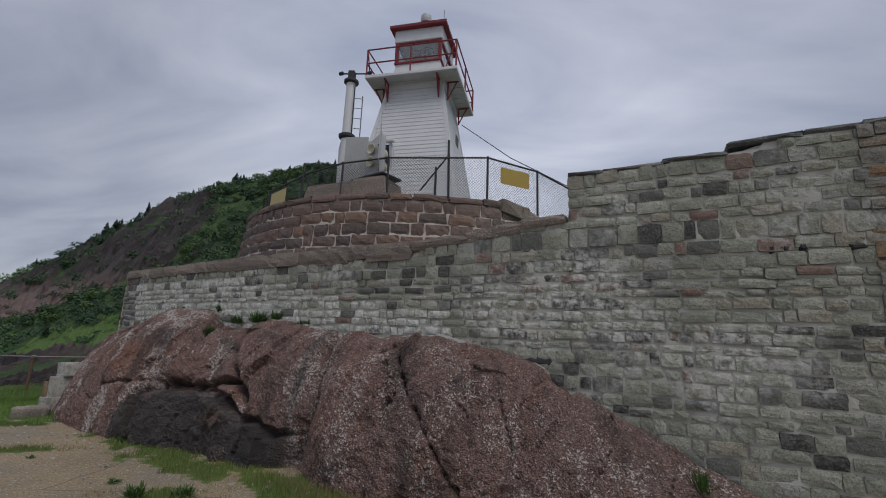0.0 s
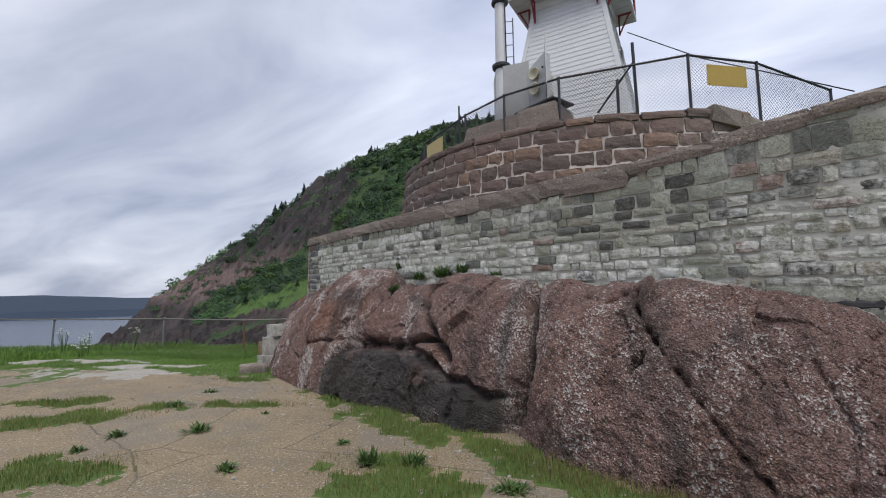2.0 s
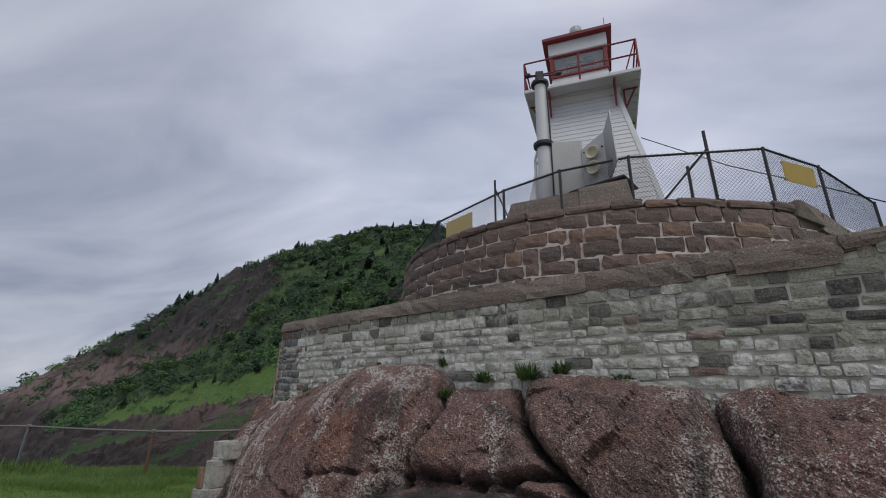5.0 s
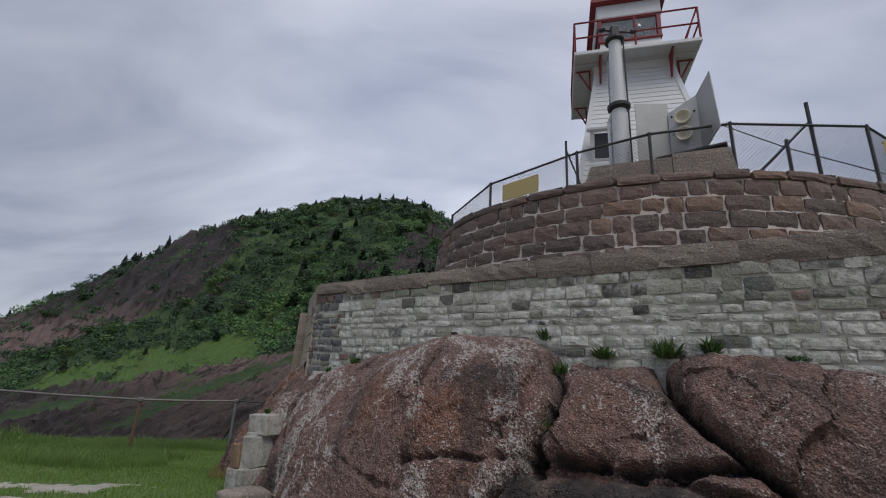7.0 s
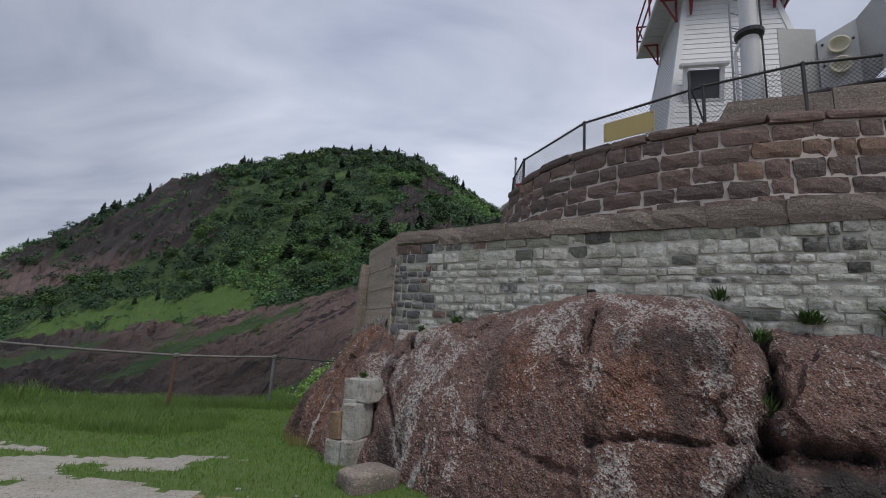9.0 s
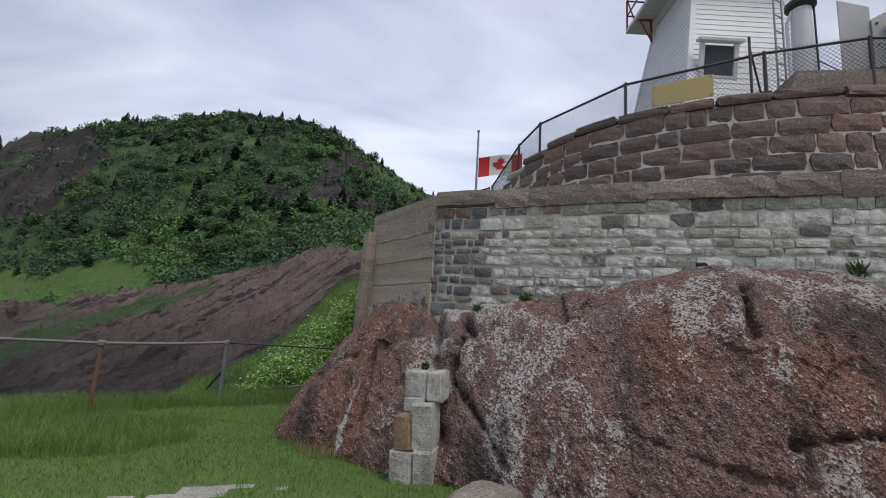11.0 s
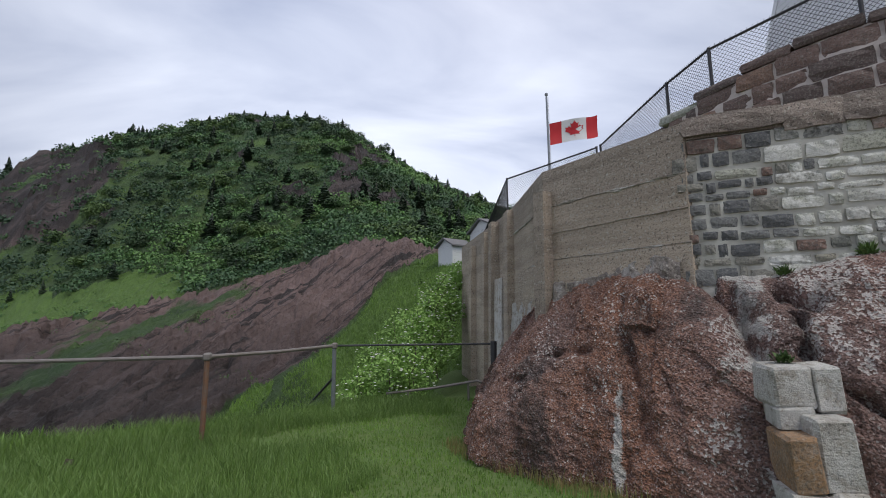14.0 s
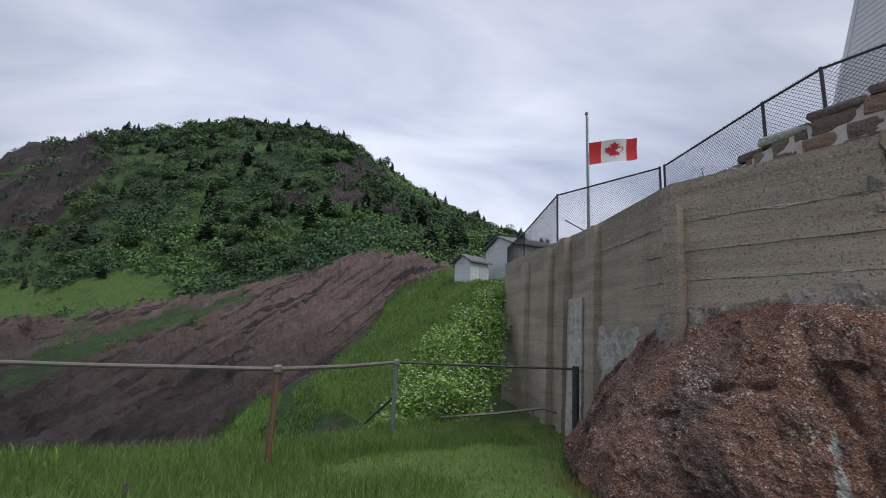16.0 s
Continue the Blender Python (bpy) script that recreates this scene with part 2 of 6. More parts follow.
M_COPING = m_concrete("brown_cement", (0.25, 0.207, 0.178), (0.34, 0.283, 0.238), 0, 0.4)
M_CONC = m_concrete("old_concrete", (0.43, 0.352, 0.275), (0.51, 0.425, 0.335), 0)
M_CONCTOP = m_concrete("dark_topped_concrete", (0.35, 0.29, 0.232), (0.43, 0.36, 0.29), 0)
M_CONCW = m_concrete("lime_streaked_concrete", (0.36, 0.31, 0.245), (0.44, 0.38, 0.30), 0.7)
M_CRUST = m_concrete("lime_crust", (0.40, 0.37, 0.32), (0.33, 0.29, 0.245), 0.5)
M_PEBBLE = m_concrete("pebbly_mortar", (0.27, 0.235, 0.205), (0.20, 0.17, 0.148), 0.25)
M_SLAB = m_concrete("pale_broken_slab", (0.42, 0.385, 0.32), (0.33, 0.30, 0.25), 0.2)
M_BLOCK = m_concrete("lichened_block", (0.36, 0.335, 0.29), (0.27, 0.24, 0.20), 0.5)
M_PAD = m_concrete("worn_pad", (0.33, 0.250, 0.150), (0.245, 0.195, 0.128), 0)
pn, pl = M_PAD.node_tree.nodes, M_PAD.node_tree.links
p_b = pn["Principled BSDF"]
p_col = p_b.inputs["Base Color"].links[0].from_socket
p_warp = pn.new("ShaderNodeMixRGB")
p_warp.inputs[0].default_value = 0.12
p_geo = pn.new("ShaderNodeNewGeometry")
p_noise = pn.new("ShaderNodeTexNoise")
p_noise.inputs["Scale"].default_value = 1.6
pl.new(p_geo.outputs["Position"], p_noise.inputs["Vector"])
pl.new(p_geo.outputs["Position"], p_warp.inputs[1])
pl.new(p_noise.outputs["Color"], p_warp.inputs[2])
p_vor = pn.new("ShaderNodeTexVoronoi")
p_vor.feature = "DISTANCE_TO_EDGE"
p_vor.inputs["Scale"].default_value = 0.42
pl.new(p_warp.outputs[0], p_vor.inputs["Vector"])
p_crack = ramp(pn, pl, p_vor.outputs[0], [(0.0015, 0.75), (0.0045, 0)])
p_c2 = mix(pn, pl, ramp(pn, pl, tex(pn, pl, 0.55, 5), [(0.5, 0), (0.6, 0.32)]), p_col, (0.24, 0.225, 0.20))
p_crack = mul(pn, pl, p_crack, ramp(pn, pl, tex(pn, pl, 0.7, 4), [(0.42, 0), (0.50, 1)]))
pl.new(mix(pn, pl, p_crack, p_c2, (0.07, 0.06, 0.045)), p_b.inputs["Base Color"])
M_SOIL = m_plain("grassy_soil", (0.080, 0.140, 0.029), (0.12, 0.165, 0.043), 4, 0.95, bmp=0.6, dist=0.03)
M_GRASS = m_leaf("grass_blades", (0.120, 0.230, 0.032), (0.185, 0.315, 0.058), 0.5)
M_TALL = m_leaf("tall_grass", (0.10, 0.190, 0.034), (0.175, 0.275, 0.068), 0.4)
M_PADGRASS = m_leaf("trodden_grass", (0.12, 0.19, 0.04), (0.25, 0.29, 0.085), 1.1)
M_DRY = m_leaf("dry_grass", (0.30, 0.24, 0.10), (0.20, 0.22, 0.07), 0.5)
M_WEED = m_leaf("weed_leaves", (0.05, 0.11, 0.02), (0.10, 0.17, 0.04), 2)
M_BUSH = m_leaf("bush_leaves", (0.17, 0.33, 0.055), (0.31, 0.48, 0.13), 1.2)
M_SHRUB, hn, hl, hb = mat("hill_scrub", 0.65)
h_geo = hn.new("ShaderNodeNewGeometry")
# tone: the clump's own green, with shade on its sides painted in
h_att = hn.new("ShaderNodeAttribute")
h_att.attribute_name = "tone"
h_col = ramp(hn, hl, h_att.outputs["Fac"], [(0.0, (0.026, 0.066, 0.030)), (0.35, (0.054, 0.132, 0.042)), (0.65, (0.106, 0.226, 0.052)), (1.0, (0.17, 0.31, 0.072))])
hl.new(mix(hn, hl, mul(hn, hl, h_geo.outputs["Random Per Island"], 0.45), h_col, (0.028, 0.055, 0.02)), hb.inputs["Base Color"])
M_SPRUCE = m_leaf("spruce_needles", (0.014, 0.032, 0.015), (0.032, 0.058, 0.024), 0.3)
M_PETAL = m_plain("white_petals", (0.75, 0.76, 0.70), (0.6, 0.62, 0.55), 5, 0.7, bmp=0)
M_BARK = m_plain("bark", (0.09, 0.07, 0.055), (0.13, 0.10, 0.08), 8, 0.9)
M_WHITE = m_plain("white_paint", (0.78, 0.79, 0.80), (0.70, 0.71, 0.72), 2, 0.5, bmp=0.05)
M_GREYPAINT = m_plain("pale_grey_paint", (0.60, 0.61, 0.62), (0.52, 0.53, 0.54), 3, 0.5, bmp=0.05)
M_REDPAINT = m_plain("red_paint", (0.26, 0.022, 0.03), (0.19, 0.02, 0.028), 4, 0.5, bmp=0.05)
M_STEEL = m_plain("dark_weathered_steel", (0.055, 0.058, 0.065), (0.09, 0.085, 0.085), 12, 0.55, 0.6, 0.1)
M_GALV = m_plain("galvanised_steel", (0.33, 0.35, 0.37), (0.25, 0.265, 0.28), 10, 0.5, 0.7, 0.1)
M_RUST = m_plain("rusted_pipe", (0.22, 0.10, 0.05), (0.16, 0.13, 0.11), 14, 0.8, 0.2, 0.3)
M_PIPE = m_plain("weathered_pipe", (0.20, 0.17, 0.15), (0.28, 0.26, 0.25), 9, 0.6, 0.4, 0.2)
M_YELLOW = m_plain("faded_yellow_sign", (0.52, 0.36, 0.07), (0.46, 0.32, 0.08), 3, 0.6, bmp=0)
M_YELLOWP = m_plain("pale_yellow_sign", (0.58, 0.47, 0.20), (0.54, 0.43, 0.18), 3, 0.6, bmp=0)
M_ALU = m_plain("dull_aluminium", (0.42, 0.42, 0.41), (0.50, 0.50, 0.48), 3, 0.5, 0.4, 0.05)
M_CREAM = m_plain("cream_horn", (0.66, 0.62, 0.46), (0.55, 0.52, 0.4), 6, 0.5, bmp=0)
M_BLACK = m_plain("black_rubber_and_gap_shade", (0.025, 0.025, 0.027), (0.04, 0.04, 0.04), 10, 0.6, bmp=0)
M_DARKIN = m_plain("dark_interior", (0.05, 0.055, 0.065), (0.07, 0.075, 0.085), 3, 0.6, bmp=0)
M_FLAGRED = m_plain("flag_red", (0.62, 0.02, 0.03), (0.52, 0.016, 0.026), 3, 0.7, bmp=0)
M_FLAGWHITE = m_plain("flag_white", (0.80, 0.80, 0.80), (0.72, 0.72, 0.72), 3, 0.7, bmp=0)
M_ROOF = m_plain("grey_shingle", (0.16, 0.16, 0.17), (0.2, 0.19, 0.19), 4, 0.9)
M_GLASS, gn, gl, gb = mat("window_glass", 0.06)
gb.inputs["Transmission Weight"].default_value = 0.85
gb.inputs["Base Color"].default_value = (0.75, 0.8, 0.82, 1)
M_SEA, sn, sl, sb = mat("sea_water", 0.22)
sb.inputs["Base Color"].default_value = (0.035, 0.055, 0.085, 1)
bump(sn, sl, sb, tex(sn, sl, 0.35, 6, 0.6), 0.6, 0.6)
M_FARLAND = m_plain("far_shore", (0.028, 0.048, 0.082), (0.036, 0.056, 0.088), 0.02, 0.95, bmp=0)


def m_hill():
    """Hillside: purple-red bedrock where steep, turf and moss where it lies back."""
    m, n, l, b = mat("hillside", 0.9)
    rock = mix(n, l, ramp(n, l, tex(n, l, 0.22, 7, 0.6), [(0.35, 0), (0.65, 1)]), (0.030, 0.024, 0.024), (0.056, 0.041, 0.039))
    rock = mix(n, l, ramp(n, l, tex(n, l, 0.55, 7, 0.65, (1, 1, 0.35), rot=(0.5, 0.3, 0)), [(0.5, 0), (0.66, 0.75)]), rock, (0.030, 0.024, 0.024))
    rock = mix(n, l, ramp(n, l, tex(n, l, 1.6, 6, 0.7), [(0.56, 0), (0.72, 0.5)]), rock, (0.14, 0.122, 0.116))
    sa = n.new("ShaderNodeAttribute")
    sa.attribute_name = "strata"
    rock = mix(n, l, ramp(n, l, mix(n, l, 0.35, sa.outputs["Fac"], tex(n, l, 0.9, 7, 0.7), "ADD"), [(0.05, 0.85), (0.22, 0.0)]), rock, (0.028, 0.022, 0.022))
    rock = mix(n, l, ramp(n, l, mix(n, l, 0.35, sa.outputs["Fac"], tex(n, l, 1.4, 7, 0.7), "ADD"), [(0.42, 0.0), (0.60, 0.45)]), rock, (0.11, 0.085, 0.080))
    geo = n.new("ShaderNodeNewGeometry")
    sep = n.new("ShaderNodeSeparateXYZ")
    l.new(geo.outputs["Position"], sep.inputs[0])
    # paler rock tone by height, fading out above 7 and below 1.8
    low = n.new("ShaderNodeMapRange")
    low.inputs["From Min"].default_value = 14
    low.inputs["From Max"].default_value = 7
    l.new(sep.outputs["Z"], low.inputs["Value"])
    paler = n.new("ShaderNodeMapRange")
    paler.inputs["From Min"].default_value = -2.8
    paler.inputs["From Max"].default_value = 1.8
    l.new(sep.outputs["Z"], paler.inputs["Value"])
    rock = mix(n, l, mul(n, l, mul(n, l, low.outputs[0], paler.outputs[0]), 0.88), rock, mix(n, l, ramp(n, l, tex(n, l, 0.5, 7, 0.65), [(0.35, 0), (0.65, 1)]), (0.170, 0.118, 0.108), (0.250, 0.172, 0.157)))
    bed = n.new("ShaderNodeAttribute")
    bed.attribute_name = "bed"
    beds = n.new("ShaderNodeTexNoise")
    beds.inputs["Scale"].default_value = 1.0
    beds.inputs["Detail"].default_value = 9
    beds.inputs["Roughness"].default_value = 0.72
    l.new(bed.outputs["Vector"], beds.inputs["Vector"])
    rock = mix(n, l, ramp(n, l, beds.outputs[0], [(0.41, 0.95), (0.475, 0.0)]), rock, (0.030, 0.024, 0.023))
    rock = mix(n, l, ramp(n, l, beds.outputs[0], [(0.55, 0.0), (0.66, 0.5)]), rock, (0.105, 0.080, 0.075))
    turf = mix(n, l, ramp(n, l, tex(n, l, 0.12, 5), [(0.4, 0), (0.62, 1)]), (0.030, 0.062, 0.020), (0.070, 0.125, 0.028))
    g = n.new("ShaderNodeAttribute")
    g.attribute_name = "turf"
    turf = mix(n, l, ramp(n, l, g.outputs["Fac"], [(0.95, 0), (1.0, 1)]), turf, mix(n, l, tex(n, l, 1.5, 6, 0.7), (0.060, 0.125, 0.022), (0.125, 0.215, 0.042)))
    edge = mix(n, l, 0.5, g.outputs["Fac"], tex(n, l, 0.5, 7, 0.7), "ADD")
    f = ramp(n, l, edge, [(0.70, 0), (0.80, 1)])
    l.new(mix(n, l, f, rock, turf), b.inputs["Base Color"])
    bump(n, l, b, mix(n, l, 0.8, mix(n, l, 0.5, tex(n, l, 0.7, 8, 0.7, (1, 1, 0.5), rot=(0.5, 0.3, 0)), tex(n, l, 3.5, 6, 0.7), "ADD"), beds.outputs[0], "ADD"), 1.0, 0.6)
    return m


M_HILL = m_hill()


# ---- mesh helpers ----
def obj(name, vf, material, parent=None, label="", smooth=False):
    """One mesh object out of (vertices, faces)."""
    me = bpy.data.meshes.new(name)
    me.from_pydata([tuple(v) for v in vf[0]], [], vf[1])
    me.materials.append(material)
    if smooth:
        me.polygons.foreach_set("use_smooth", [True] * len(me.polygons))
    ob = new(name, me)
    ob.parent = parent
    if label:
        tagged(ob, label)
    return ob


def empty(name, at=(0, 0, 0), rz=0):
    ob = new(name)
    ob.matrix_basis = pose(*at, 0, 0, rz)
    return ob


def join(*parts):
    V, F = [], []
    for v, f in parts:
        k = len(V)
        V += [tuple(p) for p in v]
        F += [tuple(i + k for i in q) for q in f]
    return V, F


def moved(vf, m):
    return [m @ Vector(p) for p in vf[0]], vf[1]


def cbox(dx, dy, dz, b=0.01, at=(0, 0, 0)):
    """A box with chamfered edges, centred on at."""
    h = (dx / 2, dy / 2, dz / 2)
    b = min(b, min(h) * 0.9)
    V, ix = [], {}
    for sx in (-1, 1):
        for sy in (-1, 1):
            for sz in (-1, 1):
                s = (sx, sy, sz)
                for a in range(3):
                    ix[s, a] = len(V)
                    V.append(tuple(at[k] + s[k] * (h[k] if k == a else h[k] - b) for k in range(3)))
    F = []
    for a in range(3):
        p, q = (a + 1) % 3, (a + 2) % 3
        for s in (-1, 1):
            ring = []
            for i, j in ((-1, -1), (1, -1), (1, 1), (-1, 1)):
                c = [0, 0, 0]
                c[a], c[p], c[q] = s, i, j
                ring.append(ix[tuple(c), a])
            F.append(tuple(ring if s > 0 else ring[::-1]))
        for i in (-1, 1):
            for j in (-1, 1):
                c0, c1 = [0, 0, 0], [0, 0, 0]
                c0[a], c0[p], c0[q] = -1, i, j
                c1[a], c1[p], c1[q] = 1, i, j
                c0, c1 = tuple(c0), tuple(c1)
                r = (ix[c0, p], ix[c1, p], ix[c1, q], ix[c0, q])
                F.append(r if i * j < 0 else r[::-1])
    for s in [(i, j, k) for i in (-1, 1) for j in (-1, 1) for k in (-1, 1)]:
        r = (ix[s, 0], ix[s, 1], ix[s, 2])
        F.append(r if s[0] * s[1] * s[2] > 0 else r[::-1])
    return V, F


def tube(pts, r, n=8, r1=None):
    """A round bar along pts, closed at both ends."""
    pts = [Vector(p) for p in pts]
    V, F = [], []
    for i, p in enumerate(pts):
        d = (pts[min(i + 1, len(pts) - 1)] - pts[max(i - 1, 0)]).normalized()
        a = d.orthogonal().normalized()
        if abs(d.z) < 0.95:
            a = Vector((0, 0, 1)).cross(d).normalized()
        c = d.cross(a)
        rr = r if r1 is None else r + (r1 - r) * i / (len(pts) - 1)
        for k in range(n):
            t = 2 * math.pi * k / n
            V.append(p + a * rr * math.cos(t) + c * rr * math.sin(t))
    for i in range(len(pts) - 1):
        for k in range(n):
            F.append((i * n + k, i * n + (k + 1) % n, (i + 1) * n + (k + 1) % n, (i + 1) * n + k))
    F.append(tuple(range(n))[::-1])
    F.append(tuple(range((len(pts) - 1) * n, len(pts) * n)))
    return V, F


def lathe(profile, n=20, at=(0, 0, 0)):
    """A turned solid: profile of (radius, height)."""
    V, F = [], []
    for r, z in profile:
        for k in range(n):
            t = 2 * math.pi * k / n
            V.append((at[0] + r * math.cos(t), at[1] + r * math.sin(t), at[2] + z))
    for i in range(len(profile) - 1):
        for k in range(n):
            F.append((i * n + k, i * n + (k + 1) % n, (i + 1) * n + (k + 1) % n, (i + 1) * n + k))
    F.append(tuple(range(n))[::-1])
    F.append(tuple(range((len(profile) - 1) * n, len(profile) * n)))
    return V, F


def prism(poly, z0, z1):
    """An upright prism over a ground polygon."""
    n = len(poly)
    V = [(x, y, z0) for x, y in poly] + [(x, y, z1) for x, y in poly]
    F = [(i, (i + 1) % n, n + (i + 1) % n, n + i) for i in range(n)]
    return V, F + [tuple(range(n))[::-1], tuple(range(n, 2 * n))]


def lerp_table(table, x):
    """Smooth reading of rows (x, value...)."""
    if x <= table[0][0]:
        return table[0][1:]
    for a, b in zip(table[:-1], table[1:]):
        if x <= b[0]:
            t = (x - a[0]) / (b[0] - a[0])
            return tuple(p + (q - p) * t for p, q in zip(a[1:], b[1:]))
    return table[-1][1:]


def sstep(a, b, x):
    t = min(1, max(0, (x - a) / (b - a)))
    return t * t * (3 - 2 * t)


def fbm(x, y, z, o=4):
    return noise.fractal(Vector((x, y, z)), 1.0, 2.0, o)


def facet(u, v, amp):
    """Broken planes: each cell of the fracture pattern lies at its own tilt and depth."""
    c = noise.voronoi(Vector((u, v, 0.0)))[1][0]
    g = noise.cell_vector(Vector((c.x * 37.1, c.y * 53.7, 11.3)))
    return amp * ((g.x - 0.5) * (u - c.x) * 1.4 + (g.y - 0.5) * (v - c.y) * 1.4 + 0.45 * (g.z - 0.5))


class Line:
    """A plan line of points, read by its length."""

    def __init__(self, pts):
        self.p = [Vector(q) for q in pts]
        self.s = [0.0]
        for a, b in zip(self.p[:-1], self.p[1:]):
            self.s.append(self.s[-1] + (b - a).length)
        self.length = self.s[-1]

    def at(self, s):
        """Place and direction at length s; runs on straight past the ends."""
        k = 0
        while k < len(self.p) - 2 and s > self.s[k + 1]:
            k += 1
        d = (self.p[k + 1] - self.p[k]).normalized()
        return self.p[k] + d * (s - self.s[k]), d


# ---- ground ----
GRASS_PATCHES = [  # centre x, y, half-length, half-width, turn
    (0.55, 5.95, 2.1, 0.45, -29), (2.6, 4.75, 0.9, 0.28, -20), (1.4, 4.2, 0.85, 0.42, -12), (-1.85, 5.95, 0.62, 0.17, 12),
    (-3.6, 4.75, 1.05, 0.36, 42), (-2.0, 3.3, 0.8, 0.4, 25), (-3.4, 7.35, 0.5, 0.12, 5), (-4.7, 5.2, 0.7, 0.25, 30), (4.15, 4.02, 1.3, 0.20, -25)]
SLABS = [(-6.7, 8.15, 1.1, 0.42, 30), (-6.2, 7.2, 0.9, 0.45, 10), (-8.6, 8.4, 1.0, 0.4, 15), (-7.6, 6.9, 0.8, 0.35, 5), (-10.5, 8.2, 0.9, 0.35, 10)]


def in_patch(x, y, rows, fuzz):
    for cx, cy, a, b, r in rows:
        c, s = math.cos(radians(r)), math.sin(radians(r))
        u, v = (x - cx) * c + (y - cy) * s, (y - cy) * c - (x - cx) * s
        if (u / a) ** 2 + (v / b) ** 2 < 1 + fuzz:
            return True
    return False


RAIL = Line([(-26.0, 12.2), (-17.6, 12.4), (-12.9, 13.4), (-8.76, 13.1), (-7.22, 14.54), (-4.62, 14.2), (-3.5, 14.0)])


def rail_y(x):
    for a, b in zip(RAIL.p[:-1], RAIL.p[1:]):
        if a.x <= x <= b.x:
            return a.y + (b.y - a.y) * (x - a.x) / (b.x - a.x)
    return RAIL.p[0].y if x < RAIL.p[0].x else RAIL.p[-1].y


def ground_z(x, y):
    z = -0.38 * sstep(7.8, 13.0, y) * sstep(1, -3, x) - 0.035 * max(0, -9 - x)
    if x < -3.2:
        z += 0.06 * fbm(x * 0.5, y * 0.5, 3, 3) * sstep(-4, -7, x)
        over = y - rail_y(x) - 0.9
        if over > 0:
            z -= 0.5 * over * sstep(-4.2, -6.5, x) + 0.25 * over * over * sstep(-4.6, -6.5, x)
    if x < -24:
        z -= (-24 - x) * 0.6
    return z


def is_grass(x, y):
    f = 1.7 * fbm(x * 2.4, y * 2.4, 1.3, 5)
    lawn = y > 7.55 + 0.18 * f + 0.42 * max(0, -x - 7) * -0.35 and x < -2.4
    if lawn:
        return not in_patch(x, y, SLABS, f)
    return in_patch(x, y, GRASS_PATCHES, f) or (x < -7 and y > 4 and f > 0.25)


def build_ground():
    xs, x = [], -46.0
    while x < 16:
        xs.append(x)
        x += 0.09 if -9 < x < 5 else (0.16 if -14 < x < 6 else 0.7)
    ys, y = [], -24.0
    while y < 19:
        ys.append(y)
        y += 0.09 if 2.5 < y < 10 else (0.16 if 2 < y < 16 else 0.7)
    V, F, mi = [], [], []
    for y in ys:
        for x in xs:
            V.append((x, y, ground_z(x, y) + 0.012 * fbm(x * 2.2, y * 2.2, 0, 3)))
    n = len(xs)
    for j in range(len(ys) - 1):
        for i in range(n - 1):
            F.append((j * n + i, j * n + i + 1, (j + 1) * n + i + 1, (j + 1) * n + i))
            xm, ym = (xs[i] + xs[i + 1]) / 2, (ys[j] + ys[j + 1]) / 2
            mi.append(1 if is_grass(xm, ym) else (2 if ym > 6.3 and in_patch(xm, ym, SLABS, 1.7 * fbm(xm * 2.4, ym * 2.4, 1.3, 5) + 0.2) else 0))
    g = obj("ground", (V, F), M_PAD, smooth=True)
    g.data.materials.append(M_SOIL)
    g.data.materials.append(M_SLAB)
    g.data.polygons.foreach_set("material_index", mi)
    return tagged(g, "worn sandy concrete pad with grass-grown cracks and lawn", "ground", kind="structure")


build_ground()

# ---- hill, sea and far shore ----
P0 = (-3.0, 4.0)
HILL = [  # azimuth; gully r, z; crest r, z; ridge r, z
    (-75, 26, -12, 160, -24, 260, -34), (-60, 26, -9, 150, -18, 245, -26), (-56, 25, -8, 140, -12, 235, -19), (-52.5, 24, -7.5, 125, -9, 224, -3), (-49, 22, -7, 108, -6.5, 210, 9),
    (-45, 21, -6, 90, -3.6, 195, 20), (-40, 20, -5.5, 74, -1.5, 175, 31), (-34.6, 19, -5, 61, 0.2, 155, 40.5), (-29, 18, -4.5, 50, 1.2, 141, 46.2),
    (-22, 17, -4, 44, 2.8, 126, 49.3), (-17, 17, -3.5, 40.6, 4, 120, 51.2), (-10, 17, -3, 36, 5.3, 116, 51.0), (-5.6, 16, -2, 33.7, 6.1, 114.5, 48.9),
    (-0.5, 15, -0.4, 33, 5.8, 114, 45.0), (2.4, 14, -0.1, 30.8, 4.8, 114.5, 42.5), (6, 14, 0.4, 30, 4.5, 115, 38.5), (12, 14, 1.8, 28, 4.3, 112, 31.5),
    (19, 14, 2.3, 28, 4.3, 105, 22.5), (30, 14, 2.4, 28, 4.0, 100, 10), (70, 14, 2.2, 28, 3, 100, 2)]


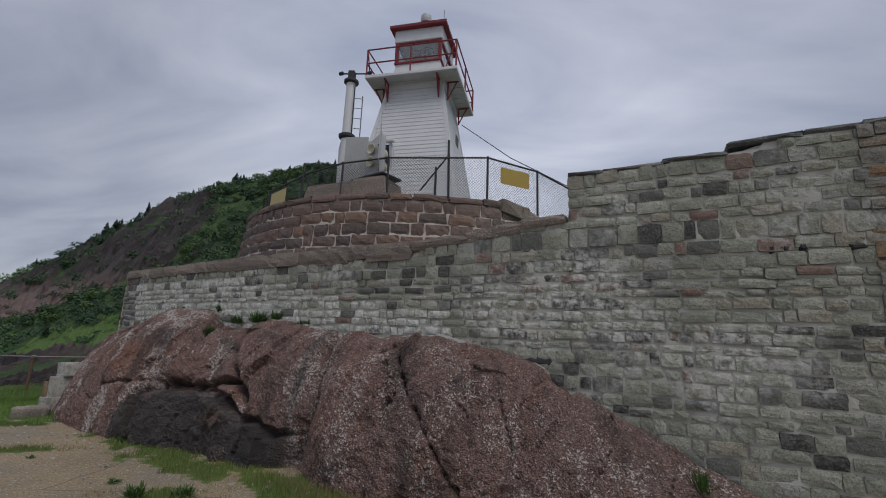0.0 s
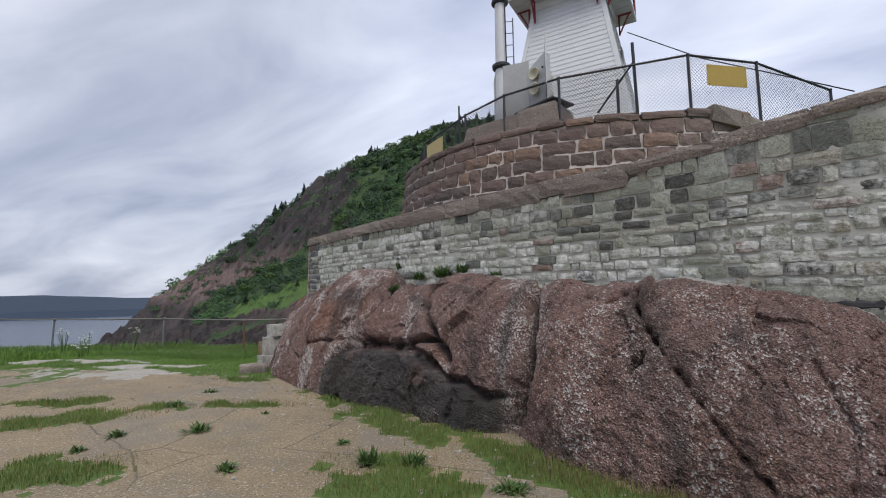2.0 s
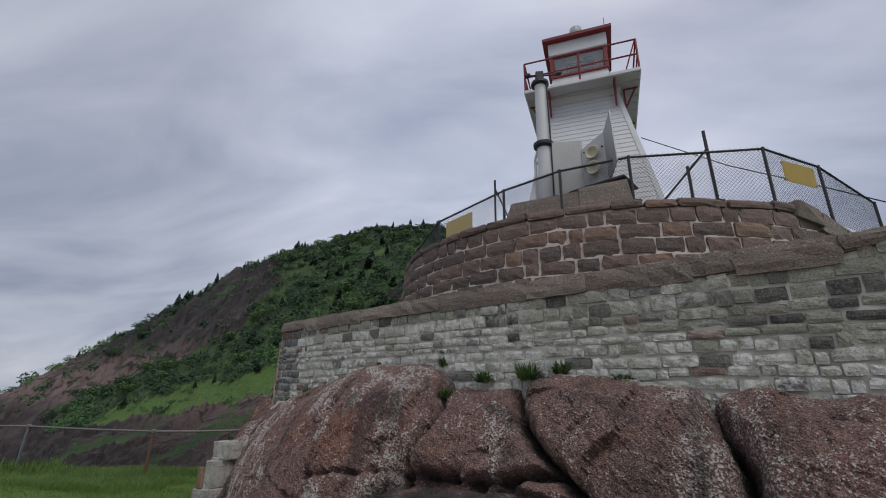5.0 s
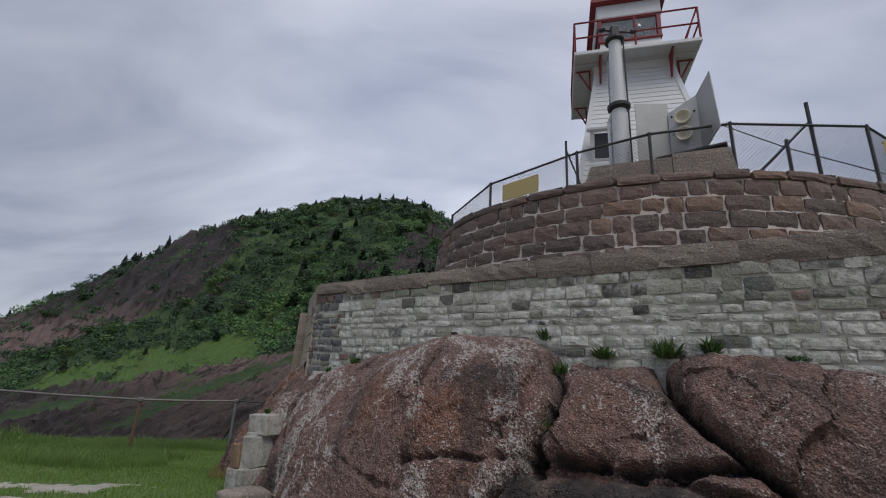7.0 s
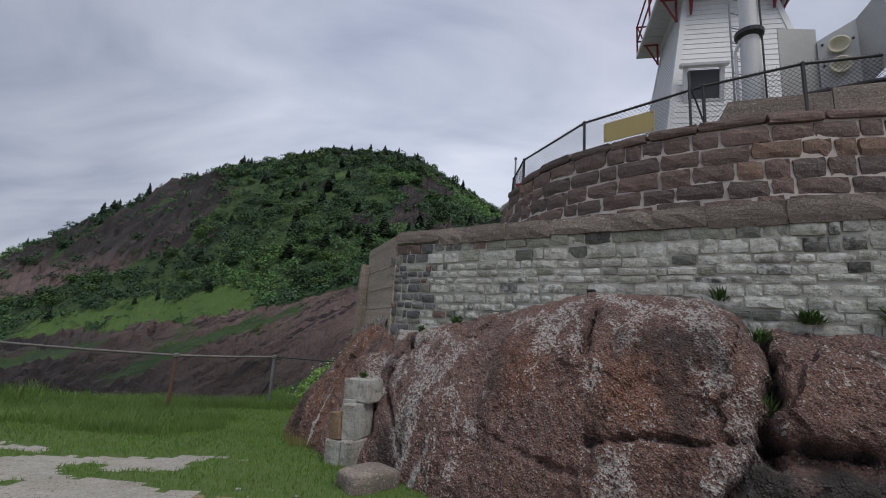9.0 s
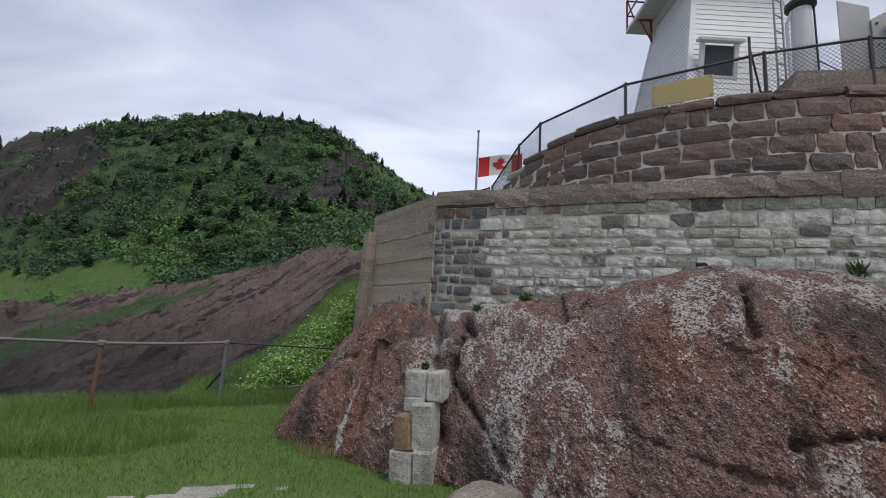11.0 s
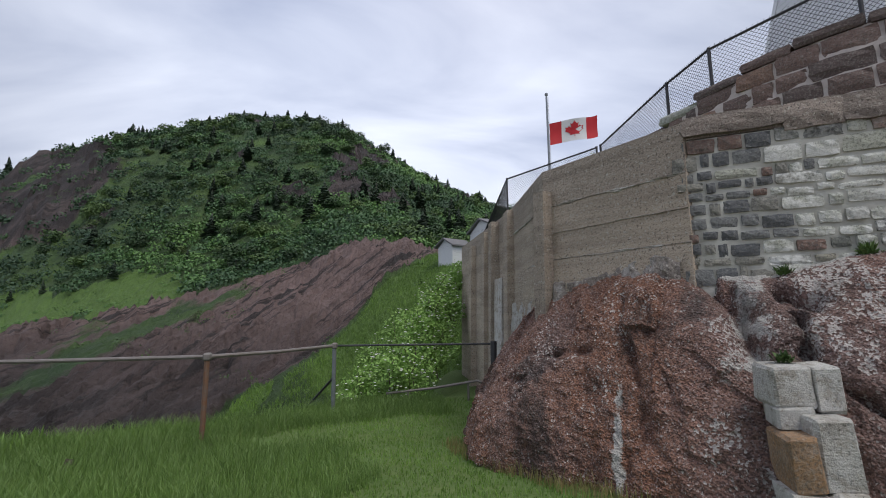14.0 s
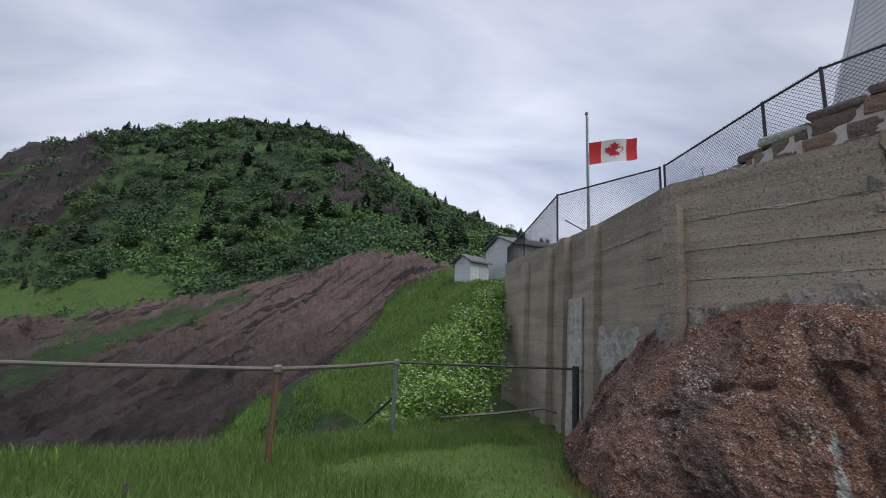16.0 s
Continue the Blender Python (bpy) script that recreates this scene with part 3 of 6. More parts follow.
def hill_at(a, r):
    """Height, and how much turf it bears, at an azimuth and distance."""
    rg, zg, rc, zc, R, H = lerp_table(HILL, a)
    if r < rg:
        t = (r - 10) / (rg - 10)
        z = -0.75 + (zg + 0.75) * sstep(0, 1, max(0, t))
    elif r < rc:
        t = (r - rg) / (rc - rg)
        z = zg + (zc - zg) * (t ** (0.8 - 0.25 * sstep(-3, 2, a)))
    elif r < R:
        t = (r - rc) / (R - rc)
        H = H * (0.915 - 0.085 * sstep(-8, 6, a))
        z = zc + (H - zc) * (0.25 * t + 0.75 * math.sin(t * math.pi / 2) ** 1.5)
    else:
        z = H * (0.915 - 0.085 * sstep(-8, 6, a)) - (r - R) * 0.55 - 0.004 * (r - R) ** 2
    x, y = P0[0] + r * math.sin(radians(a)), P0[1] + r * math.cos(radians(a))
    k = fbm(x * 0.06, y * 0.06, 7, 4)
    turf = 0.0
    if r > rc:
        turf = 0.55 + 0.25 * sstep(rc, rc * 1.08, r) + 0.25 * k
        t = (r - rc) / (R - rc)
        turf -= 0.75 * sstep(-24, -33, a) * sstep(0.22, 0.36, t) * sstep(0.97, 0.72, t) * sstep(-0.35, 0.1, k + 0.15)
        turf -= 0.6 * sstep(-44, -50, a)
        k2 = fbm(x * 0.16, y * 0.16, 3.7, 4)
        turf += 0.75 * sstep(-45, -41, a + 4 * k) * sstep(-21, -26, a - 3 * k) * sstep(1.22, 1.14, r / rc + 0.10 * k + 0.09 * k2) * sstep(-0.42, -0.22, k2)
        k3 = fbm(x * 0.075, y * 0.075, 11.0, 3)
        turf -= 0.9 * sstep(0.30, 0.42, k3) * sstep(0.10, 0.2, t) * sstep(0.8, 0.65, t) * sstep(-40, -34, a)
    else:
        t = (r - rg) / max(1, rc - rg)
        turf = 0.10 + 0.75 * k - 0.1 * sstep(-8, -2, a) + 0.75 * sstep(0.42, 0.12, t) * sstep(-17, -6, a) + 0.6 * sstep(-1.0, 1.5, a - 2 * t) * sstep(1.0, 0.8, t) + 0.32 * sstep(-16, -26, a) * sstep(0.35, 0.7, t) * (k + 0.35)
        turf += 1.1 * sstep(0.30, 0.1, t + 0.15 * k) * sstep(-15, -9, a)
        rb = lerp_table([(-29, 15.0), (-26, 20.0), (-20, 21.5), (-12, 22.8), (-5, 25.0), (0, 27.0), (3, 28.5), (8, 29.5)], a)[0]
        turf += 1.3 * sstep(rb + 0.7, rb - 0.7, r + 1.6 * k) * sstep(-30, -27, a)
        bare = 4.5 * math.exp(-((a + 15.0) / 3.0) ** 2 - ((r - 17.6) / 1.4) ** 2)
        if r < rg + 1.5:
            turf += 0.9 * sstep(-13, -8, a)
        turf += 0.9 * sstep(0.26, 0.36, fbm((0.62 * x - 0.40 * y) * 0.30, (0.5 * x + 0.6 * y) * 0.09, 8, 4)) * sstep(-26, -21, a) * sstep(-4, -9, a)
        turf -= bare
    rough = 1.0 - 0.75 * sstep(0.3, 0.7, turf)
    sc = min(4.2, 0.30 + r / 36)
    across, along = 0.62 * x - 0.40 * y - 0.62 * z, 0.5 * x + 0.6 * y
    f = 1.5 - 1.1 * sstep(45, 110, r)
    st = fbm(across * f, along * 0.16 * f, 1.5, 5)
    jag = abs(fbm(across * f * 3.1 + 2 * st, along * f * 0.7, 4.5, 4))
    z += rough * facet(across * 0.42 * f, along * 0.20 * f, 0.9 * sc)
    z += rough * sc * (0.34 * abs(st) - 0.19 + 0.58 * jag + 0.36 * fbm(x * 0.22, y * 0.22, 2, 5))
    return x, y, z, turf, st


def build_hill():
    az = [-75 + i * 0.32 for i in range(int(132 / 0.32))]
    rr = [10.0]
    while rr[-1] < 330:
        rr.append(rr[-1] * (1.0115 if rr[-1] < 62 else 1.028))
    V, F, T, S, B = [], [], [], [], []
    for a in az:
        for r in rr:
            x, y, z, t, st = hill_at(a, r)
            V.append((x, y, z))
            T.append(t)
            S.append(st)
            f = 1.2 - 0.85 * sstep(45, 110, r)
            B += [(0.62 * x - 0.40 * y - 0.62 * z) * f, (0.5 * x + 0.6 * y) * 0.14 * f, 0.0]
    n = len(rr)
    for i in range(len(az) - 1):
        for j in range(n - 1):
            F.append((i * n + j, i * n + j + 1, (i + 1) * n + j + 1, (i + 1) * n + j))
    h = obj("ground_hillside", (V, F), M_HILL, smooth=False)
    h.data.attributes.new("turf", "FLOAT", "POINT").data.foreach_set("value", T)
    h.data.attributes.new("strata", "FLOAT", "POINT").data.foreach_set("value", S)
    h.data.attributes.new("bed", "FLOAT_VECTOR", "POINT").data.foreach_set("vector", B)
    return tagged(h, "steep green hill with bare purple-red rock slabs", "hillside", kind="structure")


build_hill()
SEA_Z = -18.0
sea = obj("water", ([(-2500, -2500, SEA_Z), (2500, -2500, SEA_Z), (2500, 2500, SEA_Z), (-2500, 2500, SEA_Z)], [(0, 1, 2, 3)]), M_SEA)
tagged(sea, "calm grey-blue sea water under an overcast sky", "sea", kind="structure")


def build_far_shore():
    V, F = [], []
    for i in range(161):
        a = radians(-120 + i * 0.75)
        for k, (r, h) in enumerate(((520, SEA_Z - 1), (540, SEA_Z + 6), (640, None), (900, SEA_Z - 5))):
            z = h if h is not None else SEA_Z + 19 + 3.5 * fbm(i * 0.06, 0, 5, 4)
            V.append((r * math.sin(a), r * math.cos(a), z + (1.5 * fbm(i * 0.3, k, 0, 3) if k == 1 else 0)))
    for i in range(160):
        for k in range(3):
            F.append((i * 4 + k, i * 4 + k + 1, i * 4 + 5 + k, i * 4 + 4 + k))
    return tagged(obj("backdrop_far_shore", (V, F), M_FARLAND), "low dark blue headland across the water", "headland", kind="structure")


build_far_shore()

# ---- bedrock under the walls ----
WALL = Line([(9.9, 2.92), (5.2, 5.05), (2.8, 6.17), (1.83, 6.65), (-0.2, 7.75), (-2.5, 9.12), (-3.92, 10.05)])
S_STEP = WALL.s[1]
ROCKLINE = Line([(7.6, 3.96), (6.4, 4.5), (5.2, 5.05), (2.8, 6.17), (1.83, 6.65), (-0.2, 7.75), (-2.5, 9.12), (-3.75, 9.95), (-4.2, 10.75), (-4.55, 11.5), (-4.5, 12.5), (-4.3, 13.6)])
ROCK = [  # length along the rock line; toe offset, top height, fullness
    (0.0, 0.25, 0.0, 1.6), (0.9, 0.45, 0.30, 1.6), (1.5, 0.75, 0.62, 1.5), (2.1, 1.0, 0.86, 1.4), (2.43, 1.05, 1.03, 1.45), (2.7, 1.1, 1.26, 1.5), (3.03, 1.12, 1.42, 1.5), (3.4, 1.1, 1.52, 1.6),
    (3.9, 1.15, 1.62, 1.7), (4.3, 1.25, 1.71, 1.8), (4.75, 1.25, 1.64, 1.85), (5.15, 1.22, 1.60, 1.9), (5.5, 1.0, 1.69, 1.95), (5.75, 0.82, 1.68, 2.0), (6.3, 0.92, 1.74, 2.05), (6.8, 0.98, 1.84, 2.1),
    (7.3, 1.05, 1.86, 1.95), (7.7, 1.1, 1.72, 1.8), (8.2, 1.25, 1.68, 1.7), (8.7, 1.35, 1.76, 1.75), (9.15, 1.42, 1.98, 1.8), (10.1, 1.45, 2.04, 1.9), (10.7, 1.42, 1.92, 1.85), (11.3, 1.38, 1.76, 1.8),
    (12.1, 1.20, 1.62, 1.6), (12.6, 1.08, 1.50, 1.5), (12.9, 1.03, 1.54, 1.42), (13.3, 1.05, 1.70, 1.35), (13.7, 1.05, 1.66, 1.3), (14.2, 1.08, 1.54, 1.25), (14.6, 1.10, 1.46, 1.22), (15.2, 1.05, 1.32, 1.2),
    (15.8, 0.85, 0.88, 1.15), (16.45, 0.55, 0.36, 1.15), (17.2, 0.35, 0.05, 1.2)]
# clefts: (length, height) pairs, width, depth
CLEFTS = [
    ([(8.75, 1.85), (8.62, 1.5), (8.65, 1.2), (8.75, 0.95), (8.70, 0.78)], 0.055, 0.40),
    ([(7.85, 1.85), (7.6, 1.45), (7.3, 1.15), (7.0, 0.92), (6.8, 0.72)], 0.055, 0.42),
    ([(8.78, 0.86), (8.3, 0.87), (7.9, 0.84), (7.5, 0.90), (7.12, 1.0)], 0.045, 0.34),
    ([(6.0, 1.9), (5.85, 1.45), (5.72, 1.15), (5.68, 0.8), (5.76, 0.45), (5.85, 0.1)], 0.075, 0.55),
    ([(4.72, 1.65), (4.35, 1.15), (4.5, 0.84)], 0.030, 0.18),
    ([(4.33, 1.15), (3.91, 0.62), (3.5, 0.15)], 0.025, 0.18),
    ([(5.15, 1.5), (4.85, 1.43), (4.7, 1.5)], 0.025, 0.10),
    ([(13.05, 1.6), (12.78, 1.25), (12.68, 0.95), (12.5, 0.3)], 0.10, 0.24),
    ([(12.50, 1.36), (12.38, 1.30)], 0.06, 0.30),
    ([(12.46, 1.2), (12.48, 0.83), (12.24, 0.64), (12.0, 0.43), (11.8, 0.22)], 0.030, 0.16),
    ([(10.02, 1.8), (10.06, 1.42)], 0.025, 0.13),
    ([(9.93, 0.70), (9.47, 0.81), (9.1, 0.80), (8.82, 0.88)], 0.025, 0.12),
    ([(10.9, 0.62), (10.4, 0.50), (9.9, 0.45)], 0.025, 0.08),
    ([(14.25, 0.80), (14.02, 0.84), (13.72, 0.88), (13.5, 0.84)], 0.035, 0.09),
    ([(13.62, 1.62), (13.45, 1.60), (13.28, 1.58)], 0.05, 0.20),
    ([(13.6, 1.35), (13.55, 1.1), (13.35, 0.8), (13.2, 0.3)], 0.05, 0.10),
    ([(3.1, 1.6), (2.85, 1.35), (2.6, 1.15)], 0.05, 0.20),
    ([(3.25, 1.0), (3.05, 0.6), (3.1, 0.2)], 0.03, 0.08)]


def seg_dist(px, py, a, b):
    dx, dy = b[0] - a[0], b[1] - a[1]
    t = min(1, max(0, ((px - a[0]) * dx + (py - a[1]) * dy) / (dx * dx + dy * dy)))
    return math.hypot(px - a[0] - t * dx, py - a[1] - t * dy)


def rock_normal(s):
    d = (ROCKLINE.at(s + 0.45)[0] - ROCKLINE.at(s - 0.45)[0]).normalized()
    return Vector((-d.y, d.x))


def rock_point(s, u):
    """s along the line, u from the toe (0) to the top (1): place and darkness."""
    d0, zt, p = lerp_table(ROCK, s)
    ang = u * math.pi / 2
    e = 2 / p
    d = d0 * max(0, math.cos(ang)) ** e
    z = (zt + 0.25) * max(0, math.sin(ang)) ** e - 0.25
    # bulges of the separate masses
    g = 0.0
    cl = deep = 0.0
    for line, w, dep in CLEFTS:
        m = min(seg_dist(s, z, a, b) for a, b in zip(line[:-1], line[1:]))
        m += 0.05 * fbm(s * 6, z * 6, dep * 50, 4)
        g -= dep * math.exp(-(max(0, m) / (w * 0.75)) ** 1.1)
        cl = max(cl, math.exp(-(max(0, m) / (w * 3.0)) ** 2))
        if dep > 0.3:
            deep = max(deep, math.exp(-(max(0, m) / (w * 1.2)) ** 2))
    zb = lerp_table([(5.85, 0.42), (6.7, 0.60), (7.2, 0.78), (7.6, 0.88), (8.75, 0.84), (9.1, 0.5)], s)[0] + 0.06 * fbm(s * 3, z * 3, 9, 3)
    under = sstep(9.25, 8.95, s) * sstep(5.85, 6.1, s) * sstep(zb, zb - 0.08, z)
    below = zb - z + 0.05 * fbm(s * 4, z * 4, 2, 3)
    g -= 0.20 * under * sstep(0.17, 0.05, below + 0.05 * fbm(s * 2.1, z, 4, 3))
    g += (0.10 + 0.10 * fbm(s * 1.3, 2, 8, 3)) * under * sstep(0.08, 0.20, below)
    # wet ledge and black stain; the deep term puts cleft shade into the colour
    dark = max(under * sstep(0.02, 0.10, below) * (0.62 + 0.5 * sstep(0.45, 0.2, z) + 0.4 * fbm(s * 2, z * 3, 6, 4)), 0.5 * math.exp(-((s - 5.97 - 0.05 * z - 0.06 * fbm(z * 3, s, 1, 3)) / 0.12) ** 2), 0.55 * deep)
    calm = 1 - 0.5 * sstep(8.9, 9.3, s) * sstep(12.3, 11.6, s)
    body = 0.07 * fbm(s * 0.9, z * 0.9, 0.4, 4) + calm * 0.030 * fbm(s * 6.1, z * 4.0, 2.2, 5) + 0.020 * fbm(s * 17, z * 17, 4.4, 4)
    wob = 0.12 * fbm(s * 2.5, z * 2.5, 5.5, 3)
    body += calm * (facet(s / 0.75 + wob, z / 1.1 + 0.25 * s + wob, 0.13) + facet(s / 0.30 + wob * 2, z / 0.42 + 0.3 * s, 0.055)) + facet(s / 0.12 + wob * 2, z / 0.16, 0.020)
    edge = sstep(1.0, 0.9, u)
    off = (g + body * (1 - 0.5 * cl)) * (0.25 + 0.75 * edge)
    q, _ = ROCKLINE.at(s)
    n = rock_normal(s)
    out = math.cos(ang) ** 0.6 if u < 1 else 0
    dd = d + off * (0.35 + 0.65 * out) - 0.12 * sstep(0.9, 1.0, u)
    zz = z + 0.8 * off * math.sin(ang) * 0.7
    return (q.x + n.x * dd, q.y + n.y * dd, zz), dark


def build_rock():
    ns, nu = 860, 128
    V, F, wet_and_shade, lime, lichen, rust = [], [], [], [], [], []
    for i in range(ns + 1):
        s = ROCKLINE.length * i / ns
        for j in range(nu + 1):
            p, dk = rock_point(s, j / nu)
            z = p[2]
            V.append(p)
            wet_and_shade.append(dk)
            lichen.append(0.50 + 0.4 * sstep(5.4, 6.0, s) + 0.5 * sstep(8.6, 9.2, s) - 1.1 * sstep(12.5, 13.2, s))
            rust.append(0.34 * math.exp(-((s - 9.65) / 0.45) ** 2 - ((z - 1.2) / 0.35) ** 2) + 0.36 * math.exp(-((s - 10.65) / 0.3) ** 2 - ((z - 1.3) / 0.5) ** 2)
                        + 0.36 * math.exp(-((s - 13.75) / 0.12) ** 2 - ((z - 1.35) / 0.2) ** 2) + 0.34 * sstep(12.9, 13.4, s))
            run = 0
            if z < 1:
                run = max(math.exp(-((s - 13.40 - 0.15 * (z - 0.4)) / 0.045) ** 2) * sstep(0.75, 0.5, z), math.exp(-((s - 11.55 + 0.25 * z) / 0.05) ** 2) * sstep(0.7, 0.3, z))
            gully = 0.55 * math.exp(-((s - 12.72 + 0.1 * (z - 1)) / 0.16) ** 2) * sstep(0.3, 0.9, z)
            contact = 0.62 * sstep(0.84, 0.98, j / nu) * (0.6 + 0.9 * fbm(s * 0.8, 0, 3, 3) + 0.45 * sstep(11.6, 12.3, s) * sstep(13.4, 12.9, s))
            lime.append(run * (0.55 + 0.35 * fbm(s * 9, z * 5, 7, 4)) + gully * (0.7 + 0.6 * fbm(s * 5, z * 4, 2, 4)) + contact)
    for i in range(ns):
        for j in range(nu):
            F.append((i * (nu + 1) + j, i * (nu + 1) + j + 1, (i + 1) * (nu + 1) + j + 1, (i + 1) * (nu + 1) + j))
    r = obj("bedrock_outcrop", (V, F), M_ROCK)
    for name, values in (("lime", lime), ("lichen", lichen), ("wet_and_shade", wet_and_shade), ("rust", rust)):
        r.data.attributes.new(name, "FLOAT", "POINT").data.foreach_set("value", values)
    return tagged(r, "red-brown cleft bedrock outcrop streaked with white lichen", "rock outcrop", kind="structure")


build_rock()


def rock_top(s_wall):
    """Height at which the bedrock meets the wall, by the wall's own length."""
    q, _ = WALL.at(s_wall)
    best = min(range(0, 175), key=lambda k: (ROCKLINE.at(k * 0.1)[0] - q).length)
    return lerp_table(ROCK, best * 0.1)[1]


# ---- walls: cores of mortar, copings, fills ----
def wall_top(s):
    if s < S_STEP:
        return 3.80 - 0.10 * sstep(2.2, S_STEP, s) - (0.06 if s > S_STEP - 2.0 else 0)
    return lerp_table([(S_STEP, 3.16), (S_STEP + 0.8, 3.10), (S_STEP + 1.8, 2.98), (S_STEP + 4, 2.95), (WALL.length, 2.93)], s)[0]


def coping_foot(s):
    return lerp_table([(S_STEP, wall_top(S_STEP) - 0.10), (S_STEP + 1.2, wall_top(S_STEP + 1.2) - 0.11), (S_STEP + 2.6, 2.735), (WALL.length, 2.735)], s)[0]


def wall_strip(s0, s1, z0, top, back, inset=0.0, step=0.25):
    """A solid wall along the plan line between two lengths; top: a function of length."""
    V, F = [], []
    n = max(2, int((s1 - s0) / step))
    for i in range(n + 1):
        s = s0 + (s1 - s0) * i / n
        q, d = WALL.at(s)
        d = (WALL.at(s + 0.2)[0] - WALL.at(s - 0.2)[0]).normalized()
        o = Vector((-d.y, d.x))
        f, b = q - o * inset, q - o * back
        zt, zf = top(s), z0(s) if callable(z0) else z0
        V += [(f.x, f.y, zf), (f.x, f.y, zt), (b.x, b.y, zt), (b.x, b.y, zf)]
    for i in range(n):
        for k in range(4):
            F.append((i * 4 + k, i * 4 + (k + 1) % 4, (i + 1) * 4 + (k + 1) % 4, (i + 1) * 4 + k))
    return V, F + [(3, 2, 1, 0), (n * 4, n * 4 + 1, n * 4 + 2, n * 4 + 3)]


def pointing(s0, s1, zlo, zhi, step=0.055):
    """The uneven mortar face between two lengths."""
    V, F = [], []
    ns, nz = int((s1 - s0) / step), int((3.8 - 0.0) / step)
    for i in range(ns + 1):
        s = s0 + (s1 - s0) * i / ns
        q, d = WALL.at(s)
        d = (WALL.at(s + 0.2)[0] - WALL.at(s - 0.2)[0]).normalized()
        o = Vector((-d.y, d.x))
        z0, z1 = zlo(s), zhi(s)
        for j in range(nz + 1):
            z = z0 + (z1 - z0) * j / nz
            e = -0.019 + 0.016 * fbm(s * 5.5, z * 5.5, 3.3, 4) + 0.007 * fbm(s * 1.2, z * 1.2, 9.1, 3)
            if j in (0, nz) or i in (0, ns):
                e = -0.03
            V.append((q.x + o.x * e, q.y + o.y * e, z))
    for i in range(ns):
        for j in range(nz):
            F.append((i * (nz + 1) + j, i * (nz + 1) + j + 1, (i + 1) * (nz + 1) + j + 1, (i + 1) * (nz + 1) + j))
    return V, F


wall_east = tagged(obj("wall_east", wall_strip(0, S_STEP, -0.4, lambda s: wall_top(s) - 0.02, 0.7, 0.06), M_MORTAR), "tall rubble wall of grey-green and tan stones", "stone wall", kind="structure")
wall_south = tagged(obj("wall_south", wall_strip(S_STEP - 0.02, WALL.length, 0.2, lambda s: coping_foot(s), 0.7, 0.06), M_MORTAR), "lime-stained grey rubble wall above the bedrock", "stone wall", kind="structure")
obj("pointing", pointing(0.02, S_STEP - 0.02, lambda s: -0.3, lambda s: wall_top(s) - 0.03), M_MORTAR, wall_east, "pale uneven lime pointing", True)
obj("pointing", pointing(S_STEP - 0.01, WALL.length - 0.02, lambda s: 0.5, lambda s: coping_foot(s) - 0.003), M_MORTAR, wall_south, "pale uneven lime pointing", True)
coping = tagged(obj("trim_coping", wall_strip(S_STEP + 0.02, WALL.length + 0.02, lambda s: coping_foot(s) + 0.003, lambda s: wall_top(s) - 0.012, 0.7, 0.02), M_COPING), "brown cement coping along the wall top", "coping", kind="structure")

# concrete retaining wall round the corner
CONC = Line([(-3.93, 10.05), (-4.62, 11.62), (-4.33, 13.7), (-4.28, 15.2), (-4.2, 18.1), (-3.2, 19.6)])


def conc_strip(line, s0, s1, z0, z1, back, inset=0.0, batter=0.0):
    V, F = [], []
    cut = [s0] + [s for s in line.s if s0 < s < s1] + [s1]
    for s in cut:
        q, d = line.at(s)
        d = (line.at(s + 0.05)[0] - line.at(s - 0.05)[0]).normalized()
        o = Vector((-d.y, d.x))
        f, b, g = q - o * inset, q - o * back, q - o * (inset - batter)
        V += [(g.x, g.y, z0), (f.x, f.y, z1), (b.x, b.y, z1), (b.x, b.y, z0)]
    n = len(cut) - 1
    for i in range(n):
        for k in range(4):
            F.append((i * 4 + k, i * 4 + (k + 1) % 4, (i + 1) * 4 + (k + 1) % 4, (i + 1) * 4 + k))
    return V, F + [(3, 2, 1, 0), (n * 4, n * 4 + 1, n * 4 + 2, n * 4 + 3)]


wall_west = tagged(obj("wall_west", conc_strip(CONC, 0.0, CONC.length, -1.5, 1.80, 0.8, -0.014, 0.05), M_CONC), "old brown board-marked concrete retaining wall", "concrete wall", kind="structure")
obj("middle_lift", conc_strip(CONC, 0.0, CONC.length, 1.80, 2.44, 0.8, -0.006), M_CONC, wall_west, "middle concrete lift with exposed pebbles")
obj("upper_lift", conc_strip(CONC, 0.0, CONC.length, 2.44, 2.90, 0.8, 0.002), M_CONCTOP, wall_west, "upper concrete lift along the wall head")


def seam(s0, s1, z0, thick, seed):
    """A broken, pebbly seam between two lifts of concrete."""
    V, F = [], []
    n = int((s1 - s0) / 0.02)
    for i in range(n + 1):
        s = s0 + (s1 - s0) * i / n
        q, d = CONC.at(s)
        o = Vector((-d.y, d.x))
        z = z0 + 0.020 * fbm(s * 1.3, seed, 0, 3)
        for k in range(5):
            e = 0.002 + (0.014 if 0 < k < 4 else 0) + 0.016 * fbm(s * 9, k * 3.1 + seed, 1, 3)
            w = thick * (0.55 + 0.8 * fbm(s * 3.5, seed, 5, 4))
            V.append((q.x + o.x * e, q.y + o.y * e, z + (k / 4 - 0.5) * w))
    for i in range(n):
        for k in range(4):
            F.append((i * 5 + k, i * 5 + k + 1, (i + 1) * 5 + k + 1, (i + 1) * 5 + k))
    return V, F


